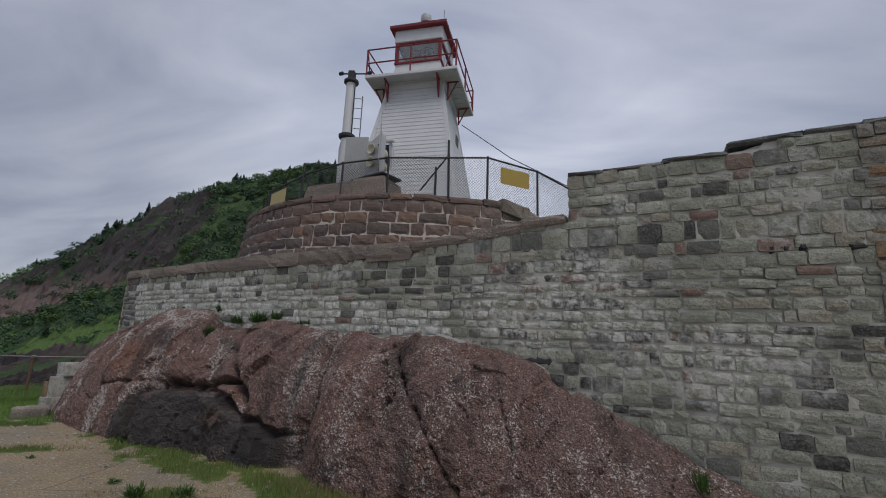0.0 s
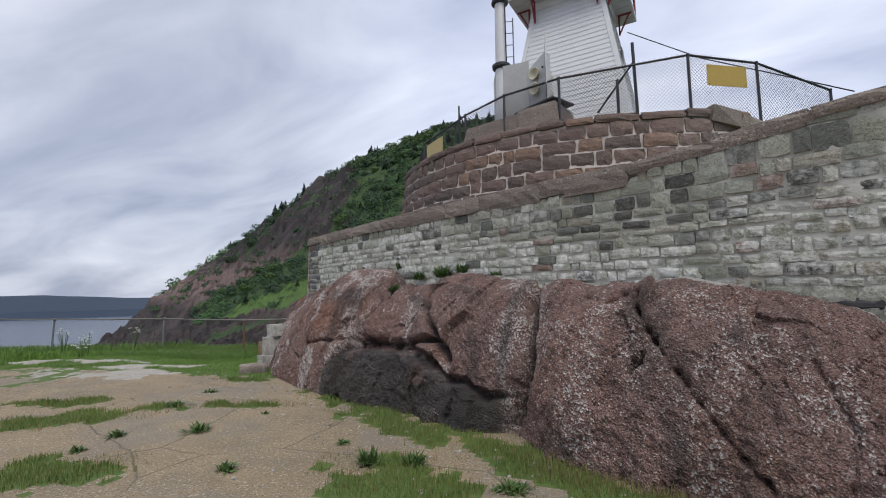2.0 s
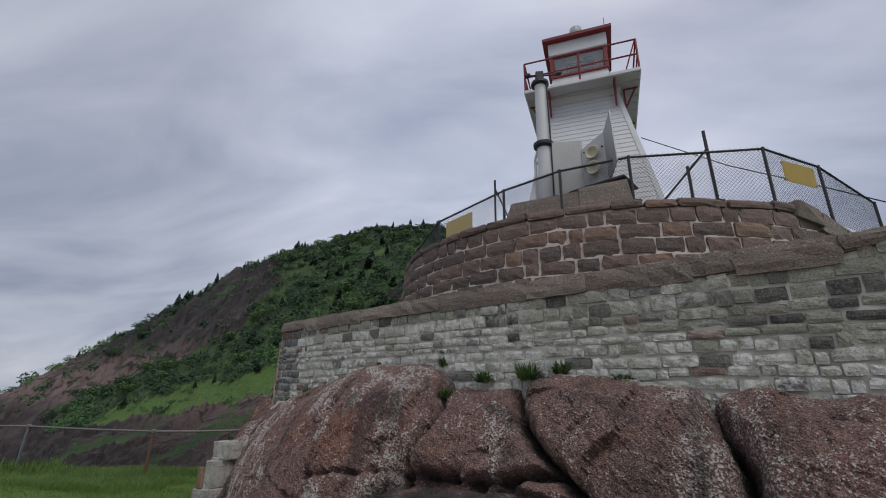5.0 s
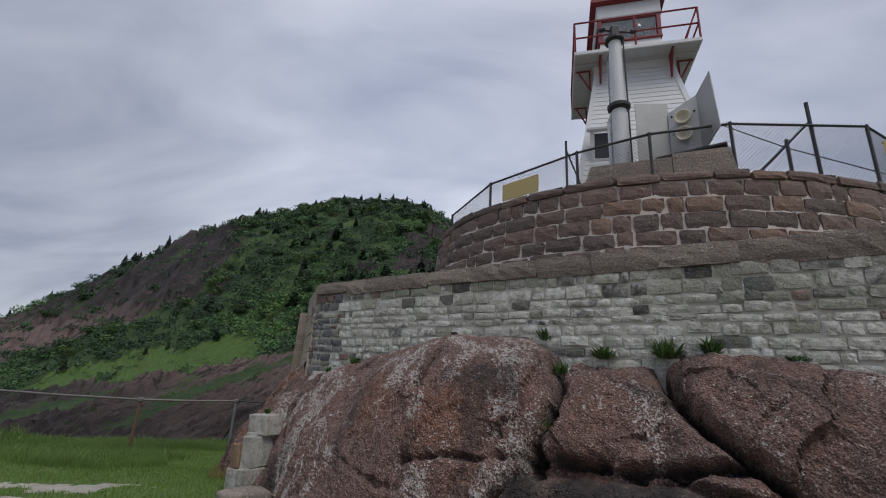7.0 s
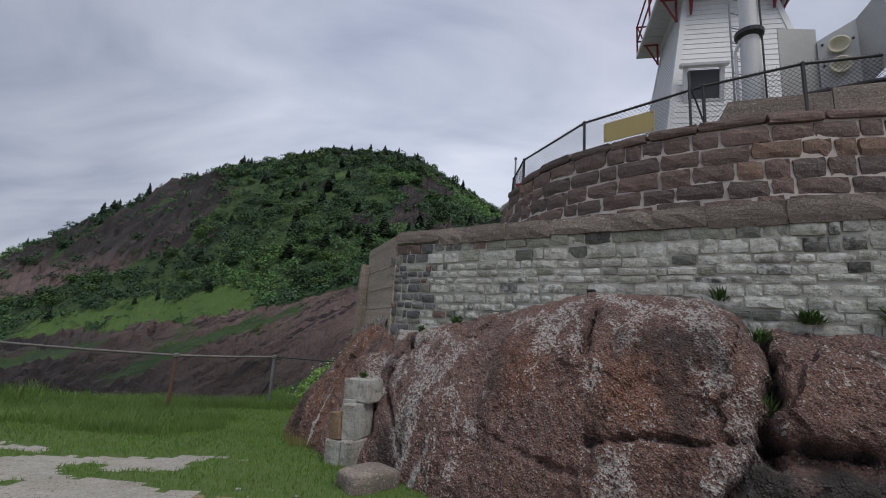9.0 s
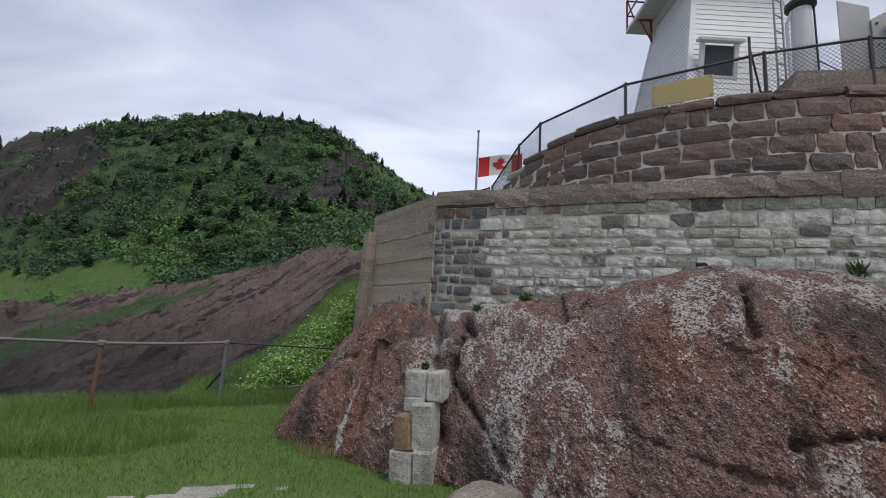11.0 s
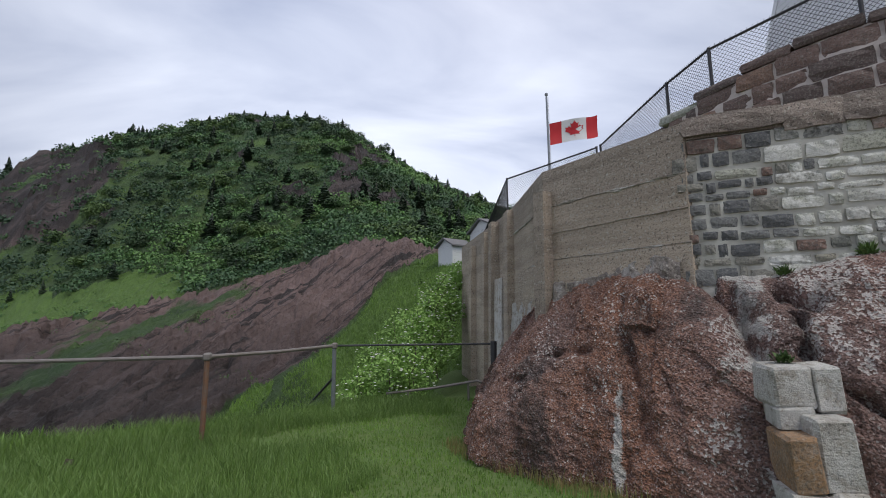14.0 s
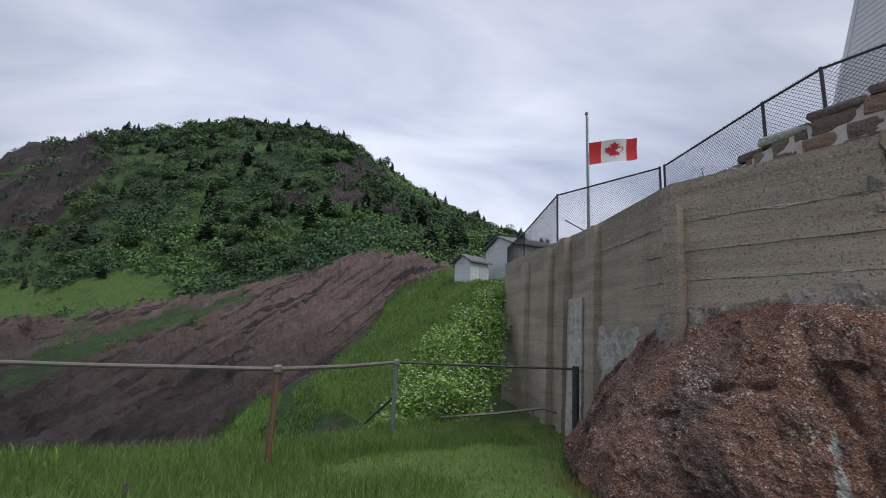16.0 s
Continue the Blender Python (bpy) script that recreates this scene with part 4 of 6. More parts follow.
obj("seam", seam(0.0, 3.6, 2.44, 0.045, 2), M_BLOCK, wall_west, "broken pebbly seam between concrete lifts")
obj("seam", seam(0.0, 2.6, 1.81, 0.035, 7), M_CRUST, wall_west, "whitened seam between concrete lifts")
obj("seam", seam(0.0, 2.2, 2.12, 0.016, 11), M_CRUST, wall_west, "whitened seam between concrete lifts")
for k, (s, w, z1, m) in enumerate(((1.58, 0.13, 2.62, M_CONCTOP), (3.55, 0.34, 2.86, M_CONC), (3.93, 0.50, 1.78, M_CONCW), (4.55, 0.22, 2.86, M_CONCTOP), (5.3, 0.25, 2.8, M_CONC), (6.5, 0.25, 2.7, M_CONC))):
    obj("buttress", conc_strip(CONC, s, s + w, -1.2, z1, 0.05, -0.10 if m is M_CONC else -0.14, 0.10), m, wall_west)



def lime_crust(s0, s1, z0, z1):
    """Ragged crust of lime on the concrete face, thinning out upwards and to both ends."""
    V, F = [], []
    ns, nz = 70, 60
    for i in range(ns + 1):
        s = s0 + (s1 - s0) * i / ns
        q, d = CONC.at(s)
        o = Vector((-d.y, d.x))
        for j in range(nz + 1):
            z = z0 + (z1 - z0) * j / nz
            t = (z - z0) / (z1 - z0)
            side = min(1, 5 * min(i, ns - i) / ns)
            e = -0.015 + 0.06 * (2.62 - z) / 4.12 + 0.10 * side * (1 - t) ** 0.5 + 0.09 * fbm(s * 3.5, z * 1.4, 8, 5)
            V.append((q.x + o.x * e, q.y + o.y * e, z))
    for i in range(ns):
        for j in range(nz):
            F.append((i * (nz + 1) + j, i * (nz + 1) + j + 1, (i + 1) * (nz + 1) + j + 1, (i + 1) * (nz + 1) + j))
    return V, F


obj("lime_crust", lime_crust(2.4, 4.9, -1.2, 1.35), M_CRUST, wall_west, "ragged white lime crust on the wall foot")


def contact_crust(s0, s1):
    """Pebbly mortar smeared along the line where the concrete sits on the bedrock."""
    V, F = [], []
    n, m = int((s1 - s0) / 0.02), 12
    for i in range(n + 1):
        s = s0 + (s1 - s0) * i / n
        q, d = CONC.at(s)
        o = Vector((-d.y, d.x))
        zr = lerp_table(ROCK, 13.05 + s)[1]
        top = zr + 0.05 + 0.12 * sstep(1.2, 1.9, s) + 0.05 * fbm(s * 1.6, 3, 4, 2)
        for k in range(m + 1):
            t = k / m
            e = 0.015 + 0.10 * (1 - t) + 0.05 * fbm(s * 7, t * 3, 6, 4) - (0.05 if k == m else 0)
            V.append((q.x + o.x * e, q.y + o.y * e, zr - 0.45 + (top - zr + 0.45) * t))
    for i in range(n):
        for k in range(m):
            F.append((i * (m + 1) + k, i * (m + 1) + k + 1, (i + 1) * (m + 1) + k + 1, (i + 1) * (m + 1) + k))
    return V, F


obj("contact_crust", contact_crust(0.1, 3.3), M_PEBBLE, wall_west, "grey pebbly crust where concrete meets rock")
fill = prism([(9.9, 3.6), (5.3, 5.75), (1.9, 7.3), (-2.3, 9.8), (-3.4, 10.5), (-3.9, 11.7), (-3.6, 14), (-3.5, 18), (-2.5, 19.4), (8, 20), (14, 12)], -1.0, 2.66)
tagged(obj("ground_terrace", fill, M_SOIL), "grassy terrace fill behind the parapet", "terrace", kind="structure")

# round battery wall under the lighthouse
RC, RR, RZ = Vector((2.7, 13.36)), 5.0, 4.50


def pull(a):
    """How far the wall stands in from the full circle, by angle: its west side is flatter."""
    return lerp_table([(0, 0, 0), (150, 0.22, 0), (158, 0.32, 0), (170, 0.43, 0), (180, 0.38, 0), (190, 0.22, 0), (205, 0.05, 0), (215, 0, 0), (360, 0, 0)], a)[0]


def drop(a):
    """How far the wall's head has sunk towards its west end."""
    return 0.52 * sstep(216, 164, a)


def ring(r, z0, z1, a0, a1, back, n=72, batter=0.0):
    V, F = [], []
    for i in range(n + 1):
        t = a0 + (a1 - a0) * i / n
        a = radians(t)
        for rr, z in ((r + batter, z0), (r, z1 - drop(t)), (r - back, z1 - drop(t)), (r - back, z0)):
            rr -= pull(t)
            V.append((RC.x + rr * math.cos(a), RC.y + rr * math.sin(a), z))
    for i in range(n):
        for k in range(4):
            F.append((i * 4 + k, (i + 1) * 4 + k, (i + 1) * 4 + (k + 1) % 4, i * 4 + (k + 1) % 4))
    return V, F + [(0, 1, 2, 3), (n * 4 + 3, n * 4 + 2, n * 4 + 1, n * 4)]


wall_round = tagged(obj("wall_round", ring(RR - 0.03, 2.4, RZ - 0.13, 150, 299, 0.7, batter=0.30), M_PINKMORTAR), "curved red sandstone battery wall with wide pale joints", "stone wall", kind="structure")
def round_pointing():
    V, F = [], []
    na, nz = 300, 36
    for i in range(na + 1):
        a = radians(151 + 147.5 * i / na)
        for j in range(nz + 1):
            z = 2.42 + (RZ - 0.14 - drop(math.degrees(a)) - 2.42) * j / nz
            e = RR - pull(math.degrees(a)) - 0.024 + 0.30 * (1 - (z - 2.4) / (RZ - 2.53)) + 0.016 * fbm(a * RR * 4.5, z * 4.5, 6.3, 4)
            V.append((RC.x + e * math.cos(a), RC.y + e * math.sin(a), z))
    for i in range(na):
        for j in range(nz):
            F.append((i * (nz + 1) + j, (i + 1) * (nz + 1) + j, (i + 1) * (nz + 1) + j + 1, i * (nz + 1) + j + 1))
    return V, F


obj("pointing", round_pointing(), M_PINKMORTAR, wall_round, "wide pale pointing", True)
tagged(obj("ground_battery", ([(RC.x + (RR - 0.5 - pull(t * 6)) * math.cos(radians(t * 6)), RC.y + (RR - 0.5 - pull(t * 6)) * math.sin(radians(t * 6)), z - drop(t * 6) * (z > 3) * (t * 6 > 120)) for z in (2.4, RZ - 0.10) for t in range(60)],
       [tuple(range(60, 120))] + [(i, (i + 1) % 60, 60 + (i + 1) % 60, 60 + i) for i in range(60)]), M_COPING), "bare ground on top of the round battery", "ground", kind="structure")


# ---- lighthouse ----
TC = Vector((2.60, 12.62))
T_RZ = -11.5
lighthouse = empty("lighthouse", (TC.x, TC.y, 4.35), T_RZ)
tagged(lighthouse, "white clapboard lighthouse tower with red gallery rail and roof", "lighthouse")
TZ0, TZ1 = 0.0, 4.62


def half(z):
    """Half-width of the tower at a height over its base."""
    return 1.65 + (0.85 - 1.65) * z / TZ1


def tower():
    core = []
    for z in (TZ0, TZ1):
        h = half(z) - 0.03
        core += [(-h, -h, z), (h, -h, z), (h, h, z), (-h, h, z)]
    obj("core", (core, [(0, 1, 5, 4), (1, 2, 6, 5), (2, 3, 7, 6), (3, 0, 4, 7), (4, 5, 6, 7)]), M_GREYPAINT, lighthouse)
    rows = 36
    for side in range(4):
        turn = Matrix.Rotation(side * math.pi / 2, 4, "Z")
        for k in range(rows):
            z0, z1 = TZ1 * k / rows, TZ1 * (k + 1) / rows
            a, c = half(z0) + 0.007, half(z1) - 0.002
            e0, e1 = half(z0) - 0.05, half(z1) - 0.05
            V = [(-e0, -a, z0), (e0, -a, z0), (e1, -c, z1), (-e1, -c, z1), (-e0, -a + 0.04, z0), (e0, -a + 0.04, z0), (e1, -c + 0.02, z1), (-e1, -c + 0.02, z1)]
            F = [(0, 1, 2, 3), (4, 5, 1, 0), (3, 2, 6, 7), (5, 6, 2, 1), (0, 3, 7, 4)]
            obj("clapboard", moved((V, F), turn), M_WHITE, lighthouse)
        a, c = half(0) + 0.02, half(TZ1) + 0.02
        bot, top = Vector((-a, -a, 0)), Vector((-c, -c, TZ1))
        w = 0.11
        V = [bot, bot + Vector((w, 0, 0)), bot + Vector((w, w, 0)), bot + Vector((0, w, 0)), top, top + Vector((w, 0, 0)), top + Vector((w, w, 0)), top + Vector((0, w, 0))]
        obj("corner_board", moved((V, [(0, 1, 5, 4), (1, 2, 6, 5), (2, 3, 7, 6), (3, 0, 4, 7), (4, 5, 6, 7)]), turn), M_WHITE, lighthouse)
    # cove and gallery deck
    dz, dh = 4.72, 1.38
    c0, c1 = half(4.5) + 0.02, 0.93
    V = [(sx * c0, sy * c0, 4.5) for sx, sy in ((-1, -1), (1, -1), (1, 1), (-1, 1))] + [(sx * c1, sy * c1, dz - 0.03) for sx, sy in ((-1, -1), (1, -1), (1, 1), (-1, 1))]
    obj("cornice", (V, [(0, 1, 5, 4), (1, 2, 6, 5), (2, 3, 7, 6), (3, 0, 4, 7)]), M_WHITE, lighthouse)
    obj("gallery_deck", cbox(2 * dh, 2 * dh, 0.10, 0.012, (0, 0, dz + 0.02)), M_WHITE, lighthouse, "white boarded gallery deck")
    for k in range(9):
        obj("soffit_board", cbox(2 * dh - 0.06, 0.27, 0.016, 0.004, (0, -dh + 0.17 + k * 0.302, dz - 0.039)), M_GREYPAINT, lighthouse)
    # brackets: two a side, triangular, red
    for side in range(4):
        turn = Matrix.Rotation(side * math.pi / 2, 4, "Z")
        for sx in (-0.78, 0.78):
            br = join(tube([(sx, -0.98, dz - 0.06), (sx, -dh + 0.06, dz - 0.06)], 0.028, 4), tube([(sx, -1.0, dz - 0.62), (sx, -1.0, dz - 0.05)], 0.028, 4),
                      tube([(sx, -1.0, dz - 0.60), (sx, -dh + 0.12, dz - 0.08)], 0.024, 4))
            obj("bracket", moved(br, turn), M_REDPAINT, lighthouse, "red triangular gallery bracket")
        # rails
        z0 = dz + 0.07
        for zz in (z0 + 0.40, z0 + 0.84):
            obj("rail", moved(tube([(-dh + 0.03, -dh + 0.03, zz), (dh - 0.03, -dh + 0.03, zz)], 0.022, 6), turn), M_REDPAINT, lighthouse, "red gallery rail")
        for sx in (-dh + 0.03, 0.0):
            obj("rail_post", moved(tube([(sx, -dh + 0.03, z0 - 0.02), (sx, -dh + 0.03, z0 + 0.84)], 0.026, 6), turn), M_REDPAINT, lighthouse)
        obj("rail_brace", moved(tube([(-dh + 0.03, -dh + 0.33, z0 - 0.02), (-dh + 0.03, -dh + 0.05, z0 + 0.82)], 0.018, 6), turn), M_REDPAINT, lighthouse)
    # lantern room
    lz = dz + 0.16
    lb, lt = 0.80, 0.70
    V = [(sx * lb, sy * lb, dz + 0.07) for sx, sy in ((-1, -1), (1, -1), (1, 1), (-1, 1))] + [(sx * lt, sy * lt, lz + 0.62) for sx, sy in ((-1, -1), (1, -1), (1, 1), (-1, 1))]
    obj("lantern_base", (V, [(0, 1, 5, 4), (1, 2, 6, 5), (2, 3, 7, 6), (3, 0, 4, 7), (4, 5, 6, 7)]), M_WHITE, lighthouse, "white panelled lantern base")
    obj("sill_band", cbox(1.50, 1.50, 0.06, 0.01, (0, 0, lz + 0.64)), M_REDPAINT, lighthouse)
    obj("lantern_core", cbox(0.7, 0.7, 0.66, 0.02, (0, 0, lz + 0.99)), M_DARKIN, lighthouse)
    obj("lens", lathe([(0.08, 0), (0.17, 0.04), (0.2, 0.14), (0.17, 0.26), (0.08, 0.3)], 14, (0.25, -0.52, lz + 0.86)), M_GLASS, lighthouse)
    for side in range(4):
        turn = Matrix.Rotation(side * math.pi / 2, 4, "Z")
        obj("lantern_post", moved(cbox(0.10, 0.10, 0.66, 0.01, (-0.69, -0.69, lz + 0.99)), turn), M_REDPAINT, lighthouse)
        obj("pane", moved(cbox(1.26, 0.012, 0.60, 0.002, (0, -0.685, lz + 0.98)), turn), M_GLASS, lighthouse, "large lantern window pane")
        obj("window_head", moved(cbox(1.28, 0.08, 0.06, 0.01, (0, -0.69, lz + 1.305)), turn), M_REDPAINT, lighthouse)
    obj("lantern_fascia", cbox(1.52, 1.52, 0.42, 0.02, (0, 0, lz + 1.55)), M_WHITE, lighthouse)
    obj("roof_edge", cbox(1.80, 1.80, 0.10, 0.015, (0, 0, lz + 1.80)), M_REDPAINT, lighthouse, "red roof edge board")
    V = [(-0.9, -0.9, lz + 1.85), (0.9, -0.9, lz + 1.85), (0.9, 0.9, lz + 1.85), (-0.9, 0.9, lz + 1.85), (-0.15, -0.15, lz + 2.18), (0.15, -0.15, lz + 2.18), (0.15, 0.15, lz + 2.18), (-0.15, 0.15, lz + 2.18)]
    obj("roof", (V, [(0, 1, 5, 4), (1, 2, 6, 5), (2, 3, 7, 6), (3, 0, 4, 7), (4, 5, 6, 7)]), M_REDPAINT, lighthouse)
    obj("vent", lathe([(0.11, 0), (0.11, 0.46), (0.17, 0.48), (0.185, 0.58), (0.17, 0.72), (0.06, 0.78)], 16, (0, -0.05, lz + 2.0)), M_GREYPAINT, lighthouse, "round roof ventilator")
    obj("antenna", tube([(0.75, -0.6, lz + 1.85), (0.75, -0.6, lz + 2.4)], 0.008, 5), M_STEEL, lighthouse)
    # window in the front, with frame, sill and hood, leaning with the wall
    lean = math.atan2(1.65 - 0.85, TZ1)
    win = empty("window", (-0.42, -half(1.95) - 0.005, 1.95))
    win.parent = lighthouse
    win.matrix_basis = pose(-0.74, -half(2.05) - 0.01, 2.05) @ Matrix.Rotation(lean, 4, "X") @ Matrix.Diagonal((1.12, 1.0, 1.22, 1))
    obj("pane", cbox(0.50, 0.012, 0.80, 0.002, (0, -0.02, 0)), M_DARKIN, win, "dark window pane")
    for sx in (-1, 1):
        obj("jamb", cbox(0.08, 0.06, 0.90, 0.008, (sx * 0.29, -0.03, 0)), M_WHITE, win)
    obj("mullion", cbox(0.50, 0.05, 0.05, 0.006, (0, -0.03, -0.1)), M_WHITE, win)
    obj("hood", cbox(0.78, 0.14, 0.06, 0.01, (0, -0.06, 0.47)), M_WHITE, win)
    obj("window_sill", cbox(0.76, 0.12, 0.05, 0.01, (0, -0.05, -0.46)), M_WHITE, win)
    side = obj("side_window", cbox(0.02, 0.34, 0.5, 0.004, (half(3.1) + 0.012, 0.1, 3.1)), M_DARKIN, lighthouse, "small dark window")


tower()


# ---- sensor pole with ladder ----
def sensor_pole():
    p = empty("sensor_pole", (1.18, 9.50, 4.4))
    tagged(p, "white tubular mast with flanges, ladder and wind sensors", "mast")
    obj("lower_tube", lathe([(0.165, 0), (0.15, 0.35), (0.135, 1.0), (0.125, 1.78)], 30), M_WHITE, p)
    obj("lower_flange", lathe([(0.13, 1.74), (0.19, 1.78), (0.195, 1.84), (0.13, 1.88)], 18), M_STEEL, p)
    obj("upper_tube", lathe([(0.12, 1.86), (0.11, 3.2)], 30), M_WHITE, p)
    obj("upper_flange", lathe([(0.12, 3.18), (0.175, 3.21), (0.175, 3.26), (0.1, 3.28)], 18), M_STEEL, p)
    obj("junction_box", cbox(0.16, 0.16, 0.24, 0.02, (0, 0, 3.40)), M_BLACK, p)
    obj("cross_arm", tube([(-0.22, -0.06, 3.42), (0.42, 0.14, 3.56)], 0.018, 6), M_STEEL, p)
    for at in ((-0.24, -0.07, 3.42), (0.40, 0.13, 3.58)):
        obj("sensor", moved(lathe([(0.03, -0.06), (0.045, -0.03), (0.045, 0.04), (0.02, 0.06)], 12), Matrix.Translation(at) @ Matrix.Rotation(1.3, 4, "Y")), M_BLACK, p)
    lad = empty("ladder", (0.02, 0.0, 0))
    lad.parent = p
    a, c = Vector((-0.03, 0.40, 0)), Vector((0.17, 0.44, 0))
    for q in (a, c):
        obj("stile", tube([q + Vector((0, 0, 0.1)), q + Vector((0, 0, 3.12))], 0.016, 6), M_GALV, lad)
    for k in range(11):
        obj("rung", tube([a + Vector((0, 0, 0.35 + k * 0.27)), c + Vector((0, 0, 0.35 + k * 0.27))], 0.010, 5), M_GALV, lad)
    obj("ladder_hook", tube([(-0.05, 0.40, 3.1), (-0.03, 0.25, 3.22), (0, 0.05, 3.22)], 0.014, 6), M_GALV, lad)
    obj("conduit", tube([(0.13, -0.09, 0.02), (0.12, -0.09, 3.2)], 0.014, 6), M_BLACK, p, "black cable conduit")
    obj("conduit", tube([(-0.16, 0.08, 0.05), (-0.17, 0.08, 1.55), (-0.12, 0.03, 1.72)], 0.025, 6), M_WHITE, p)


sensor_pole()


# ---- plinth and foghorn ----
plinth = tagged(empty("plinth", (1.55, 9.12, 4.36), -20), "brown sandstone plinth block with a sloped end", "plinth")
V = [(-1.12, -0.38, 0), (0.195, -0.38, 0), (0.195, -0.38, 0.47), (-0.95, -0.38, 0.47), (-1.12, 0.4, 0), (0.195, 0.4, 0), (0.195, 0.4, 0.47), (-0.95, 0.4, 0.47)]
Q = [(0, 1, 2, 3), (5, 4, 7, 6), (3, 2, 6, 7), (1, 5, 6, 2), (4, 0, 3, 7)]
obj("low_block", (V, Q), M_COPING, plinth)
V = [(0.205, -0.38, 0), (1.02, -0.38, 0), (0.95, -0.38, 0.52), (0.205, -0.38, 0.52), (0.205, 0.4, 0), (1.02, 0.4, 0), (0.95, 0.4, 0.52), (0.205, 0.4, 0.52)]
obj("sloped_block", (V, Q), M_COPING, plinth)


def foghorn():
    h = tagged(empty("foghorn", (2.02, 9.0, 4.94), -34), "twin cream foghorn between grey metal baffle plates", "foghorn")
    obj("base_plate", cbox(0.95, 0.6, 0.04, 0.008, (0.05, 0, 0.02)), M_STEEL, h)
    V = [(-0.22, -0.10, 0.04), (0.20, -0.10, 0.04), (0.20, -0.10, 1.06), (-0.22, -0.10, 0.86), (-0.22, 0.06, 0.04), (0.20, 0.06, 0.04), (0.20, 0.06, 1.06), (-0.22, 0.06, 0.86)]
    obj("horn_panel", (V, [(0, 1, 2, 3), (5, 4, 7, 6), (3, 2, 6, 7), (1, 5, 6, 2), (4, 0, 3, 7)]), M_GREYPAINT, h)
    for z in (0.40, 0.70):
        cup = lathe([(0.05, -0.03), (0.09, 0.0), (0.115, 0.05), (0.15, 0.075), (0.15, 0.095), (0.125, 0.09), (0.08, 0.03), (0.03, 0.01)], 20)
        obj("horn", moved(cup, Matrix.Translation((-0.01, -0.11, z)) @ Matrix.Rotation(math.pi / 2, 4, "X") @ Matrix.Scale(0.82, 4)), M_CREAM, h, "cream round horn mouth", True)
        obj("driver", moved(lathe([(0.10, 0), (0.13, 0.05), (0.13, 0.16), (0.09, 0.22)], 16), Matrix.Translation((-0.01, 0.06, z)) @ Matrix.Rotation(-math.pi / 2, 4, "X")), M_CREAM, h)
    for sx in (-0.17, 0.15):
        for z in (0.13, 0.46, 0.78):
            obj("bolt", moved(lathe([(0.016, 0), (0.016, 0.02)], 6), Matrix.Translation((sx, -0.10, z)) @ Matrix.Rotation(math.pi / 2, 4, "X")), M_BLACK, h)
    obj("baffle_plate", moved(cbox(0.52, 0.015, 1.05, 0.004, (-0.26, 0, 0.55)), Matrix.Translation((-0.22, -0.06, 0)) @ Matrix.Rotation(0.55, 4, "Z")), M_ALU, h, "plain grey metal baffle")
    V = [(0, 0, 0.04), (0.42, 0, 0.25), (0.34, 0, 1.24), (0, 0, 1.06), (0, 0.015, 0.04), (0.42, 0.015, 0.25), (0.34, 0.015, 1.24), (0, 0.015, 1.06)]
    obj("baffle_plate", moved((V, [(0, 1, 2, 3), (5, 4, 7, 6), (3, 2, 6, 7), (1, 5, 6, 2), (4, 0, 3, 7), (4, 5, 1, 0)]), Matrix.Translation((0.20, -0.10, 0)) @ Matrix.Rotation(-0.85, 4, "Z")), M_ALU, h, "pointed grey metal baffle")


foghorn()

# ---- chain-link fence on the battery ----
fence = tagged(empty("chain_link_fence", (RC.x, RC.y, RZ)), "dark chain-link fence with pipe rail on the battery wall", "fence")
FB = Vector((RC.x, RC.y, RZ))


def mesh_panel(a, b, h):
    """Diamond netting between two foot points; h: its height at both."""
    a, b = Vector(a), Vector(b)
    d = b - a
    L = math.hypot(d.x, d.y)
    V, F = [], []
    pitch, w = 0.062, 0.0030
    hm = (h[0] + h[1]) / 2
    nrm = Vector((-d.y, d.x, 0)).normalized()

    def put(u0, v0, u1, v1, off):
        k = len(V)
        p, q = a + d * (u0 / L), a + d * (u1 / L)
        p, q = p + Vector((0, 0, v0 * (h[0] + (h[1] - h[0]) * u0 / L) / hm)), q + Vector((0, 0, v1 * (h[0] + (h[1] - h[0]) * u1 / L) / hm))
        e = (q - p).normalized().cross(nrm) * w
        o = nrm * off
        V.extend([p + e + o, p - e + o, q - e + o, q + e + o, p + nrm * w * 1.6 + o, q + nrm * w * 1.6 + o])
        F.extend([(k, k + 1, k + 2, k + 3), (k, k + 3, k + 5, k + 4), (k + 1, k + 4, k + 5, k + 2)])

    n = int((L + hm) / pitch)
    for i in range(n + 1):
        c = i * pitch
        u0, v0 = (c, 0) if c < L else (L, c - L)
        u1, v1 = (c - hm, hm) if c > hm else (0, c)
        if abs(u1 - u0) > 0.01:
            put(u0, v0, u1, v1, 0.002)
            put(L - u0, v0, L - u1, v1, -0.002)
    return V, F


